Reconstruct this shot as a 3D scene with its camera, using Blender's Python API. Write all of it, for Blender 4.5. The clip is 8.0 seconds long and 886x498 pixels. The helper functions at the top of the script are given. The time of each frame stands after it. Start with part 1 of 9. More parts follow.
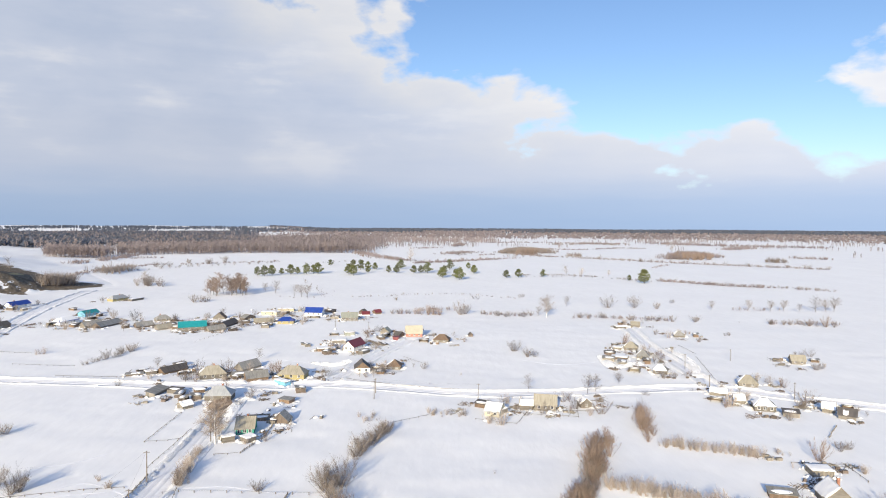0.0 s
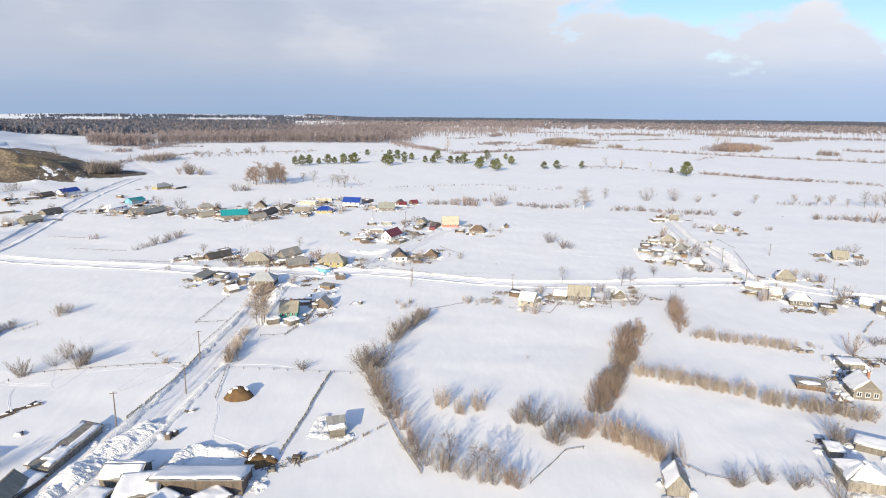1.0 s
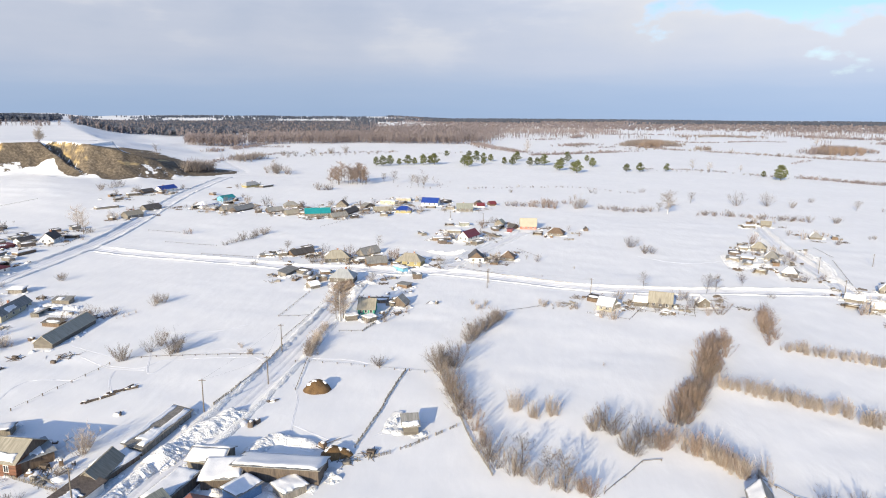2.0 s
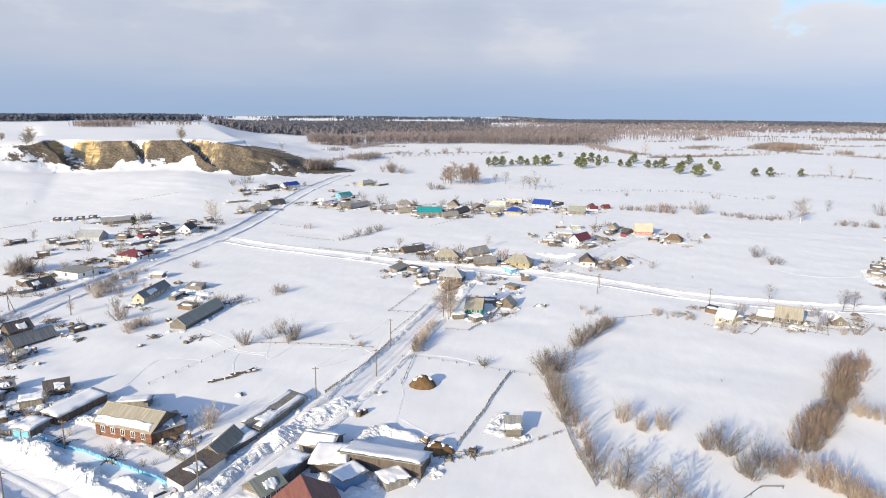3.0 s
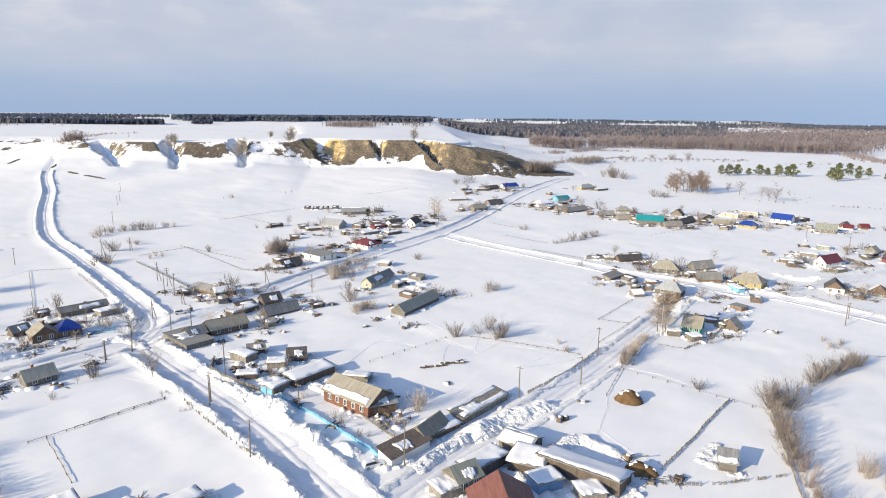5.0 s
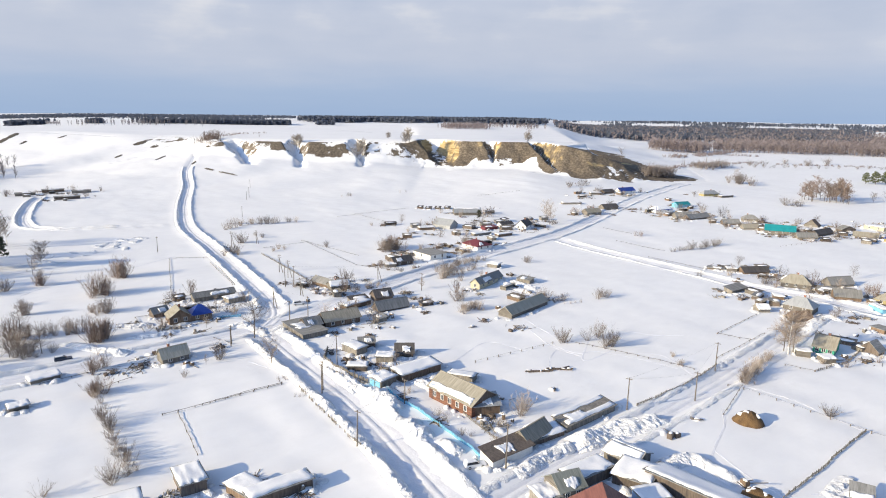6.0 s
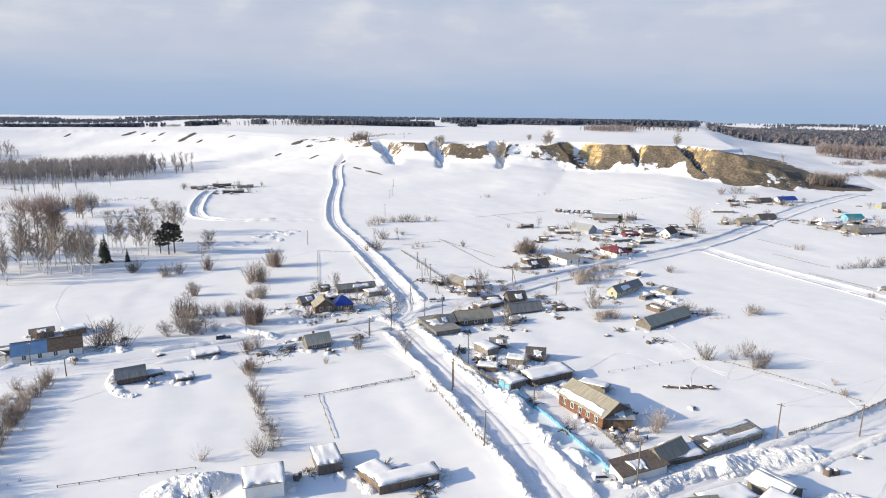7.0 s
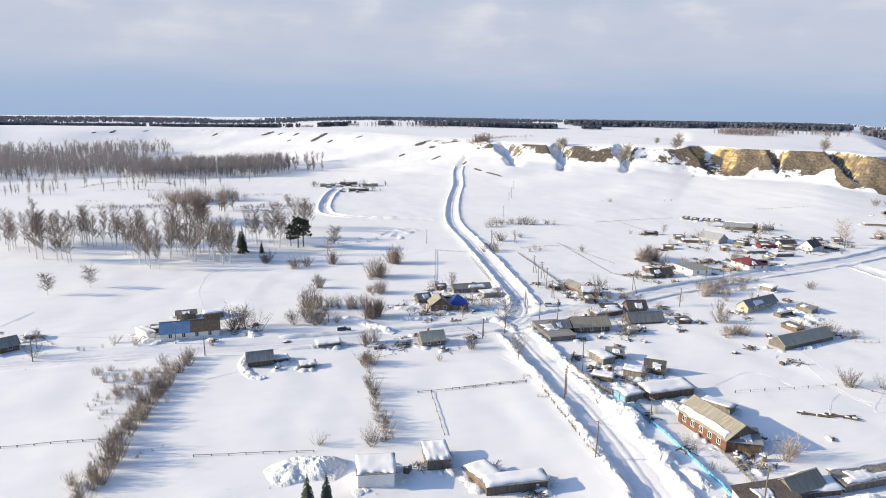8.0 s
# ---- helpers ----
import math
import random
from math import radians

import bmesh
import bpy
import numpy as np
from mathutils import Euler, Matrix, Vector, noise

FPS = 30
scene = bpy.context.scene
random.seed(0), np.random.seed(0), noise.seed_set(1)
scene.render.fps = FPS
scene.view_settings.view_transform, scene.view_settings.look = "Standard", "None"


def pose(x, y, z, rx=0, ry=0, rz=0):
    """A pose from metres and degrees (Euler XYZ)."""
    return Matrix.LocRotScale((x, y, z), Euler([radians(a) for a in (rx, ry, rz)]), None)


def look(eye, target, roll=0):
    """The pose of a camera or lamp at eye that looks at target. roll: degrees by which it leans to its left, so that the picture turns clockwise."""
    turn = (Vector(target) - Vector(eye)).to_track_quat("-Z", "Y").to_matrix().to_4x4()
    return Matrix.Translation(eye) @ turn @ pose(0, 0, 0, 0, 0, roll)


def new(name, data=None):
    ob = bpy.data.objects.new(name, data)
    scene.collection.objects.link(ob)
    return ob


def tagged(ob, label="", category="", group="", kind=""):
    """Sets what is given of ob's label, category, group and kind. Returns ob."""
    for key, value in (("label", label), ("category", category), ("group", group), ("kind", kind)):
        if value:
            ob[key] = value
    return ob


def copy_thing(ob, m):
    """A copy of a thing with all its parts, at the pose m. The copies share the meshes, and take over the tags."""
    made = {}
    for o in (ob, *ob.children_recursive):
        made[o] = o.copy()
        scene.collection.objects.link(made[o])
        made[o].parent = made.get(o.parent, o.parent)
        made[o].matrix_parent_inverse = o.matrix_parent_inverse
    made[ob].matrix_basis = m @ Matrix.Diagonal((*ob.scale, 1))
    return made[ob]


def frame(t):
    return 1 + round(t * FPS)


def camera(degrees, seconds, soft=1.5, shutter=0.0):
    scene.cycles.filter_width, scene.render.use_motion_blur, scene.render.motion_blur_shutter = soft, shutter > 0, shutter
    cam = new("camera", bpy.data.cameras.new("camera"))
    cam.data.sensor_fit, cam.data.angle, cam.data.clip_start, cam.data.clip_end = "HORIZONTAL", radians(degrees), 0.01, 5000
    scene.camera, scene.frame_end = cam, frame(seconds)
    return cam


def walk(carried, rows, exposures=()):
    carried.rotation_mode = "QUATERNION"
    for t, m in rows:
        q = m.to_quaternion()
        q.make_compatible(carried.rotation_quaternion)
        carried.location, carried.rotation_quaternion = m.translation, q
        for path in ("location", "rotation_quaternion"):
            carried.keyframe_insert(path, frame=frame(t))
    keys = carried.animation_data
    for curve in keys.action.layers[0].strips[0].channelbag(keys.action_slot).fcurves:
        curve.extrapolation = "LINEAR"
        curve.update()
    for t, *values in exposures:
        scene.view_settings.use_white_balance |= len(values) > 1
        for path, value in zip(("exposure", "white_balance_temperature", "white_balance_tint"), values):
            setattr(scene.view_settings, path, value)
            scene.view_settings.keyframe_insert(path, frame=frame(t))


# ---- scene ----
cam = camera(69.2, 8.0, 1.0)
EYE = (0.0, 0.0, 64.0)
# seconds, heading to the left of +y, tilt up, lean, in degrees
PATH = [
    (0.0, 0.0, -2.46, 0.24),
    (0.4, 1.65, -2.6, 0.24),
    (0.5, 2.07, -3.38, 0.3),
    (0.6, 2.4, -5.2, 0.33),
    (0.7, 2.65, -7.35, 0.35),
    (0.8, 2.9, -9.6, 0.38),
    (0.9, 3.07, -11.4, 0.4),
    (1.0, 3.21, -12.18, 0.4),
    (1.5, 5.98, -12.16, 0.34),
    (3.0, 20.16, -12.1, 0.3),
    (3.5, 25.02, -12.06, 0.33),
    (4.0, 28.95, -12.03, 0.43),
    (4.5, 34.33, -12.01, 0.51),
    (6.0, 49.42, -11.95, 0.71),
    (6.5, 55.48, -11.93, 0.72),
    (7.0, 61.75, -11.93, 0.77),
    (7.5, 67.22, -11.91, 0.82),
    (8.0, 72.39, -11.92, 0.91),
]


def aim(yaw, tilt):
    a, b = radians(yaw), radians(tilt)
    return (-math.sin(a) * math.cos(b) * 10, math.cos(a) * math.cos(b) * 10, EYE[2] + math.sin(b) * 10)


walk(cam, [(t, look(EYE, aim(yaw, tilt), lean)) for t, yaw, tilt, lean in PATH], [(0, 0.54), (8, 0.54)])

# ---- light ----
SHADOW_AZ, SUN_EL = radians(-15), radians(17.5)   # shadows fall along this heading
sun_dir = Vector((math.sin(SHADOW_AZ) * math.cos(SUN_EL), -math.cos(SHADOW_AZ) * math.cos(SUN_EL), math.sin(SUN_EL)))
lamp = bpy.data.lights.new("sun", "SUN")
lamp.energy, lamp.angle, lamp.color = 4.55, radians(0.55), (1.0, 0.842, 0.57)
sun = new("sun", lamp)
sun.matrix_world = look(sun_dir * 300, (0, 0, 0))

world = bpy.data.worlds.new("winter_sky")
scene.world = world
world.use_nodes = True
wt = world.node_tree
wt.nodes.clear()


def wnode(kind, **inputs):
    n = wt.nodes.new(kind)
    for k, v in inputs.items():
        n.inputs[k.replace("_", " ")].default_value = v
    return n


def wlink(a, b):
    wt.links.new(a, b)


def wmath(op, a, b=None, clamp=False):
    n = wt.nodes.new("ShaderNodeMath")
    n.operation, n.use_clamp = op, clamp
    for i, v in enumerate((a, b)):
        if v is None:
            continue
        if isinstance(v, (int, float)):
            n.inputs[i].default_value = v
        else:
            wlink(v, n.inputs[i])
    return n.outputs[0]


def wramp(fac, stops, colour=False):
    n = wt.nodes.new("ShaderNodeValToRGB")
    els = n.color_ramp.elements
    while len(els) < len(stops):
        els.new(0.5)
    for e, (p, c) in zip(els, stops):
        e.position = p
        e.color = (*c, 1) if isinstance(c, tuple) else (c, c, c, 1)
    wlink(fac, n.inputs[0])
    return n.outputs[0]


def wmix(fac, a, b):
    n = wt.nodes.new("ShaderNodeMix")
    n.data_type = "RGBA"
    for s, v in ((n.inputs[0], fac), (n.inputs[6], a), (n.inputs[7], b)):
        if isinstance(v, (int, float)):
            s.default_value = v
        elif isinstance(v, tuple):
            s.default_value = (*v, 1)
        else:
            wlink(v, s)
    return n.outputs[2]


sky = wt.nodes.new("ShaderNodeTexSky")
sky.sky_type, sky.sun_disc = "NISHITA", False
sky.sun_elevation, sky.sun_rotation = SUN_EL, math.atan2(sun_dir.x, sun_dir.y)
sky.altitude, sky.air_density, sky.dust_density, sky.ozone_density = 100, 1.0, 0.6, 2.0
coord = wt.nodes.new("ShaderNodeTexCoord")
split = wt.nodes.new("ShaderNodeSeparateXYZ")
wlink(coord.outputs["Generated"], split.inputs[0])
up = split.outputs[2]
# cumulus bank: puffs at two sizes, flattened towards the horizon
flat = wt.nodes.new("ShaderNodeMapping")
flat.inputs["Scale"].default_value = (1.0, 1.0, 1.9)
flat.inputs["Location"].default_value = (0.35, 0.1, 0.0)
wlink(coord.outputs["Generated"], flat.inputs[0])
big = wnode("ShaderNodeTexNoise", Scale=3.2, Detail=2.0, Roughness=0.5)
wlink(flat.outputs[0], big.inputs["Vector"])
puff = wnode("ShaderNodeTexNoise", Scale=8.0, Detail=9.0, Roughness=0.5, Distortion=0.1)
wlink(flat.outputs[0], puff.inputs["Vector"])
streak_map = wt.nodes.new("ShaderNodeMapping")
streak_map.inputs["Scale"].default_value = (1.0, 1.0, 7.0)
wlink(coord.outputs["Generated"], streak_map.inputs[0])
streak = wnode("ShaderNodeTexNoise", Scale=3.4, Detail=6.0, Roughness=0.55)
wlink(streak_map.outputs[0], streak.inputs["Vector"])
# the bank's top falls towards the right of the first heading
top = wmath("MAXIMUM", wmath("MINIMUM", wmath("SUBTRACT", 0.238, wmath("MULTIPLY", split.outputs[0], 0.5)), 0.55), 0.118)
cover = wmath("MULTIPLY", wmath("SUBTRACT", top, up), 4.5)
# a lone cumulus in the open part of the sky
lone = wt.nodes.new("ShaderNodeVectorMath")
lone.operation = "DOT_PRODUCT"
lone.inputs[1].default_value = (0.6, 0.775, 0.185)
wlink(coord.outputs["Generated"], lone.inputs[0])
cover = wmath("MAXIMUM", cover, wmath("MULTIPLY", wmath("SUBTRACT", lone.outputs["Value"], 0.994), 75.0))
cover = wmath("ADD", cover, wmath("MULTIPLY", wmath("SUBTRACT", puff.outputs[0], 0.5), 1.5))
cover = wmath("ADD", cover, wmath("MULTIPLY", wmath("SUBTRACT", big.outputs[0], 0.5), 0.4))
mask = wramp(wmath("ADD", cover, 0.5), [(0.45, 0.0), (0.6, 1.0)])
rimlight = wramp(wmath("ADD", cover, 0.3), [(0.35, 1.0), (0.95, 0.0)])
body = wmath("ADD", wmath("MULTIPLY", puff.outputs[0], 0.55), wmath("MULTIPLY", streak.outputs[0], 0.45))
lit = wramp(body, [(0.4, (4.1, 4.8, 6.3)), (0.54, (4.7, 5.3, 6.65)), (0.68, (6.5, 6.75, 7.4))])
lit = wmix(wmath("MULTIPLY", rimlight, 0.65), lit, (7.0, 7.0, 7.1))
haze = wramp(wmath("ADD", up, wmath("MULTIPLY", wmath("SUBTRACT", streak.outputs[0], 0.5), 0.05)),
             [(0.0, (3.0, 4.1, 6.1)), (0.035, (3.4, 4.4, 6.25)), (0.075, (4.45, 5.05, 6.4)), (0.13, (4.8, 5.25, 6.35))])
low = wramp(up, [(0.03, 1.0), (0.17, 0.0)])
cloud = wmix(low, lit, haze)
# the bank thins and brightens away from its heavy side
thin = wt.nodes.new("ShaderNodeVectorMath")
thin.operation = "SCALE"
wlink(cloud, thin.inputs[0])
wlink(wmath("ADD", 1.0, wmath("MULTIPLY", wmath("ADD", split.outputs[0], 0.35, True), 0.26)), thin.inputs["Scale"])
cloud = thin.outputs[0]
bright = wt.nodes.new("ShaderNodeVectorMath")
bright.operation = "MULTIPLY"
bright.inputs[1].default_value = (1.1, 1.21, 1.46)
wlink(sky.outputs[0], bright.inputs[0])
sky_mix = wmix(mask, bright.outputs[0], cloud)
# the sky is brighter round the sun
towards = wt.nodes.new("ShaderNodeVectorMath")
towards.operation = "DOT_PRODUCT"
towards.inputs[1].default_value = sun_dir
wlink(coord.outputs["Generated"], towards.inputs[0])
aureole = wt.nodes.new("ShaderNodeVectorMath")
aureole.operation = "SCALE"
wlink(sky_mix, aureole.inputs[0])
wlink(wmath("ADD", 1.0, wmath("MULTIPLY", wmath("MAXIMUM", wmath("SUBTRACT", towards.outputs["Value"], 0.52), 0.0), 4.2)), aureole.inputs["Scale"])
bg = wnode("ShaderNodeBackground", Strength=0.081)
air = wt.nodes.new("ShaderNodeVectorMath")
air.operation = "MULTIPLY"
air.inputs[1].default_value = (1.0, 0.975, 0.935)
wlink(aureole.outputs[0], air.inputs[0])
wlink(air.outputs[0], bg.inputs[0])
wout = wt.nodes.new("ShaderNodeOutputWorld")
wlink(bg.outputs[0], wout.inputs[0])

# ---- materials ----
def material(name, colour, colour2=None, rough=0.8, metal=0.0, scale=1.0, stretch=(1, 1, 1), bump=0.2, detail=6.0, fine=8.0,
             vary=0.0, contrast=(0.35, 0.65), spec=0.5, bump_dist=0.05):
    """Two colours mixed by noise at two scales, with relief from the finer one, and a shift of value from object to object."""
    m = bpy.data.materials.new(name)
    m.use_nodes = True
    t = m.node_tree
    b = t.nodes["Principled BSDF"]
    b.inputs["Roughness"].default_value, b.inputs["Metallic"].default_value = rough, metal
    b.inputs["Specular IOR Level"].default_value = spec
    co = t.nodes.new("ShaderNodeTexCoord")
    mp = t.nodes.new("ShaderNodeMapping")
    mp.inputs["Scale"].default_value = stretch
    t.links.new(co.outputs["Object"], mp.inputs[0])
    n1, n2 = t.nodes.new("ShaderNodeTexNoise"), t.nodes.new("ShaderNodeTexNoise")
    n1.inputs["Scale"].default_value, n1.inputs["Detail"].default_value = scale, 3.0
    n2.inputs["Scale"].default_value, n2.inputs["Detail"].default_value = scale * fine, detail
    for n in (n1, n2):
        t.links.new(mp.outputs[0], n.inputs["Vector"])
    add = t.nodes.new("ShaderNodeMath")
    add.operation = "MULTIPLY_ADD"
    add.inputs[1].default_value = 0.5
    half = t.nodes.new("ShaderNodeMath")
    half.operation = "MULTIPLY"
    half.inputs[1].default_value = 0.5
    t.links.new(n2.outputs[0], half.inputs[0])
    t.links.new(n1.outputs[0], add.inputs[0])
    t.links.new(half.outputs[0], add.inputs[2])
    r = t.nodes.new("ShaderNodeValToRGB")
    r.color_ramp.elements[0].position, r.color_ramp.elements[1].position = contrast
    r.color_ramp.elements[0].color = (*colour, 1)
    r.color_ramp.elements[1].color = (*(colour2 or colour), 1)
    t.links.new(add.outputs[0], r.inputs[0])
    last = r.outputs[0]
    if vary:
        info = t.nodes.new("ShaderNodeObjectInfo")
        hsv = t.nodes.new("ShaderNodeHueSaturation")
        rng = t.nodes.new("ShaderNodeMapRange")
        rng.inputs["To Min"].default_value, rng.inputs["To Max"].default_value = 1 - vary, 1 + vary
        t.links.new(info.outputs["Random"], rng.inputs["Value"])
        t.links.new(rng.outputs[0], hsv.inputs["Value"])
        t.links.new(last, hsv.inputs["Color"])
        last = hsv.outputs[0]
    t.links.new(last, b.inputs["Base Color"])
    if bump:
        bp = t.nodes.new("ShaderNodeBump")
        bp.inputs["Strength"].default_value, bp.inputs["Distance"].default_value = bump, bump_dist
        t.links.new(n2.outputs[0], bp.inputs["Height"])
        t.links.new(bp.outputs[0], b.inputs["Normal"])
    return m


SNOW = material("snow", (0.825, 0.82, 0.815), (0.88, 0.875, 0.865), rough=0.65, scale=0.035, fine=7, stretch=(1.0, 0.45, 1.0), bump=0.32, bump_dist=0.5, spec=0.25)
ROOF_SNOW = material("roof_snow", (0.81, 0.81, 0.815), (0.88, 0.875, 0.87), rough=0.6, scale=0.4, bump=0.3, bump_dist=0.1, spec=0.3)
PACKED = material("packed_snow", (0.70, 0.70, 0.72), (0.83, 0.83, 0.85), rough=0.55, scale=0.35, fine=7, bump=0.6, bump_dist=0.12, spec=0.3)
CHUNK = material("ploughed_snow", (0.78, 0.778, 0.775), (0.87, 0.866, 0.86), rough=0.7, scale=0.9, fine=4, bump=0.9, bump_dist=0.35, spec=0.25)
DIRT = material("bluff_earth", (0.055, 0.047, 0.038), (0.16, 0.133, 0.1), rough=0.95, scale=0.09, fine=7, stretch=(1, 1, 1.6), bump=0.8, bump_dist=0.8)
GREY_WOOD = material("weathered_wood", (0.125, 0.113, 0.096), (0.275, 0.25, 0.215), rough=0.85, scale=1.9, fine=3.5, stretch=(1, 1, 0.12), contrast=(0.38, 0.62), bump=0.6, vary=0.28)
BROWN_WOOD = material("brown_wood", (0.1, 0.068, 0.046), (0.225, 0.158, 0.108), rough=0.8, scale=1.9, fine=3.5, stretch=(1, 1, 0.12), contrast=(0.38, 0.62), bump=0.6, vary=0.25)
DARK_WOOD = material("dark_wood", (0.075, 0.06, 0.052), (0.165, 0.13, 0.102), rough=0.85, scale=1.9, fine=3.5, stretch=(1, 1, 0.12), contrast=(0.38, 0.62), bump=0.6, vary=0.25)
TAN_WALL = material("tan_boards", (0.11, 0.099, 0.084), (0.205, 0.185, 0.156), rough=0.8, scale=1.8, fine=3.5, stretch=(0.15, 0.15, 1.3), contrast=(0.38, 0.62), bump=0.5, vary=0.2)
YELLOW_WALL = material("yellow_paint", (0.27, 0.225, 0.1), (0.36, 0.31, 0.155), rough=0.7, scale=0.6, bump=0.3)
WHITE_WALL = material("whitewash", (0.66, 0.64, 0.60), (0.80, 0.79, 0.76), rough=0.8, scale=0.5, bump=0.3)
PALE_WALL = material("pale_lime_plaster", (0.38, 0.355, 0.25), (0.52, 0.48, 0.36), rough=0.85, scale=0.5, bump=0.3)
BRICK_WALL = material("red_brown_boards", (0.095, 0.045, 0.028), (0.22, 0.098, 0.058), rough=0.75, scale=1.6, fine=4, stretch=(0.2, 0.2, 1.4), contrast=(0.38, 0.62), bump=0.5)
ORANGE_WALL = material("orange_red_paint", (0.36, 0.13, 0.095), (0.48, 0.2, 0.15), rough=0.7, scale=0.6, bump=0.2)
GREEN_WALL = material("green_paint", (0.03, 0.24, 0.16), (0.06, 0.34, 0.23), rough=0.7, scale=0.6, bump=0.3)
BLUE_PAINT = material("sky_blue_paint", (0.11, 0.34, 0.5), (0.24, 0.51, 0.66), rough=0.6, scale=0.7, bump=0.2)
SLATE = material("grey_slate", (0.165, 0.162, 0.152), (0.31, 0.303, 0.285), rough=0.85, scale=1.5, fine=3.2, stretch=(1.6, 0.16, 0.16), contrast=(0.36, 0.64), bump=0.5, vary=0.15)
TAN_SLATE = material("tan_slate", (0.225, 0.205, 0.16), (0.37, 0.34, 0.275), rough=0.85, scale=1.5, fine=3.2, stretch=(1.6, 0.16, 0.16), contrast=(0.36, 0.64), bump=0.5, vary=0.1)
PALE_TAN = material("pale_tan_slate", (0.34, 0.305, 0.23), (0.52, 0.475, 0.38), rough=0.85, scale=1.5, fine=3.2, stretch=(1.6, 0.16, 0.16), contrast=(0.36, 0.64), bump=0.5, vary=0.1)
DARK_ROOF = material("black_felt", (0.052, 0.049, 0.05), (0.125, 0.112, 0.104), rough=0.8, scale=1.5, fine=3.2, stretch=(1.6, 0.16, 0.16), contrast=(0.36, 0.64), bump=0.5, vary=0.2)
BLUE_ROOF = material("blue_metal", (0.014, 0.04, 0.235), (0.03, 0.075, 0.33), rough=0.45, scale=0.5, bump=0.1, vary=0.1)
TEAL_ROOF = material("teal_metal", (0.012, 0.2, 0.225), (0.025, 0.28, 0.3), rough=0.45, scale=0.5, bump=0.1)
MAROON = material("maroon_metal", (0.11, 0.024, 0.03), (0.19, 0.045, 0.052), rough=0.5, scale=1.5, fine=3.2, stretch=(1.6, 0.16, 0.16), contrast=(0.36, 0.64), bump=0.5, vary=0.15)
RED_ROOF = material("rust_red_metal", (0.16, 0.062, 0.05), (0.25, 0.105, 0.082), rough=0.6, scale=1.5, fine=3.2, stretch=(1.6, 0.16, 0.16), contrast=(0.36, 0.64), bump=0.5)
YELLOW_ROOF = material("straw_metal", (0.36, 0.33, 0.25), (0.47, 0.44, 0.34), rough=0.5, scale=0.5, bump=0.1)
GREEN_ROOF = material("grey_green_metal", (0.2, 0.21, 0.18), (0.33, 0.34, 0.29), rough=0.6, scale=1.5, fine=3.2, stretch=(1.6, 0.16, 0.16), contrast=(0.36, 0.64), bump=0.5, vary=0.1)
STEEL_BLUE = material("blue_steel_sheet", (0.10, 0.20, 0.36), (0.18, 0.30, 0.46), rough=0.5, scale=0.6, bump=0.15)
GREY_METAL = material("grey_metal", (0.27, 0.28, 0.29), (0.42, 0.43, 0.43), rough=0.5, scale=1.5, fine=3.2, stretch=(1.6, 0.16, 0.16), contrast=(0.36, 0.64), bump=0.5, vary=0.1)
WHITE_PAINT = material("white_paint", (0.72, 0.72, 0.70), (0.8, 0.8, 0.78), rough=0.6, scale=1.0, bump=0.1)
BRICK = material("chimney_brick", (0.22, 0.10, 0.07), (0.36, 0.18, 0.12), rough=0.9, scale=2.0, bump=0.4)
POLE_WOOD = material("pole_wood", (0.10, 0.085, 0.07), (0.2, 0.17, 0.14), rough=0.9, scale=1.5, bump=0.4)
STRAW = material("hay", (0.07, 0.04, 0.018), (0.19, 0.115, 0.05), rough=0.95, scale=0.8, fine=8, bump=0.9, bump_dist=0.15)
TWIG = material("bare_twigs", (0.135, 0.113, 0.098), (0.25, 0.212, 0.185), rough=0.9, scale=0.6, fine=5, bump=0.0, vary=0.18)
TWIG_RED = material("reddish_twigs", (0.17, 0.125, 0.1), (0.29, 0.222, 0.182), rough=0.9, scale=0.6, fine=5, bump=0.0, vary=0.15)
TWIG_PALE = material("pale_twigs", (0.26, 0.218, 0.185), (0.41, 0.352, 0.305), rough=0.9, scale=0.6, fine=5, bump=0.0, vary=0.12)
BIRCH_BARK = material("birch_bark", (0.52, 0.5, 0.47), (0.78, 0.76, 0.73), rough=0.8, scale=1.5, stretch=(1, 1, 2), bump=0.3)
DARK_BARK = material("dark_bark", (0.07, 0.055, 0.045), (0.16, 0.13, 0.105), rough=0.9, scale=1.5, stretch=(1, 1, 0.4), bump=0.4)
GREY_TWIG = material("grey_twigs", (0.202, 0.19, 0.199), (0.353, 0.334, 0.342), rough=0.9, scale=0.6, fine=5, bump=0.0, vary=0.15)
BIRCH_TWIG = material("birch_twigs", (0.17, 0.135, 0.11), (0.3, 0.245, 0.2), rough=0.9, scale=0.6, fine=5, bump=0.0, vary=0.15)
NEEDLES = material("pine_needles", (0.123, 0.138, 0.051), (0.225, 0.239, 0.102), rough=0.85, scale=0.5, bump=0.0, vary=0.2)
FROST_TWIG = material("frosted_twigs", (0.36, 0.32, 0.275), (0.52, 0.47, 0.41), rough=0.9, scale=0.6, fine=5, bump=0.0, vary=0.1)
DARK_NEEDLES = material("dark_needles", (0.04, 0.048, 0.034), (0.085, 0.095, 0.06), rough=0.85, scale=0.5, bump=0.0, vary=0.2)
# paler than near twigs: the haze over far woods is painted in here
HAZED_WOOD = material("hazed_woodland", (0.282, 0.238, 0.228), (0.432, 0.366, 0.348), rough=0.95, scale=0.03, fine=12, bump=0.0, vary=0.1)
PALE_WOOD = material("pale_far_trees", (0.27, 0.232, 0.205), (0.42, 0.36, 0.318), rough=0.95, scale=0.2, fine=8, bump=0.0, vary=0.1)
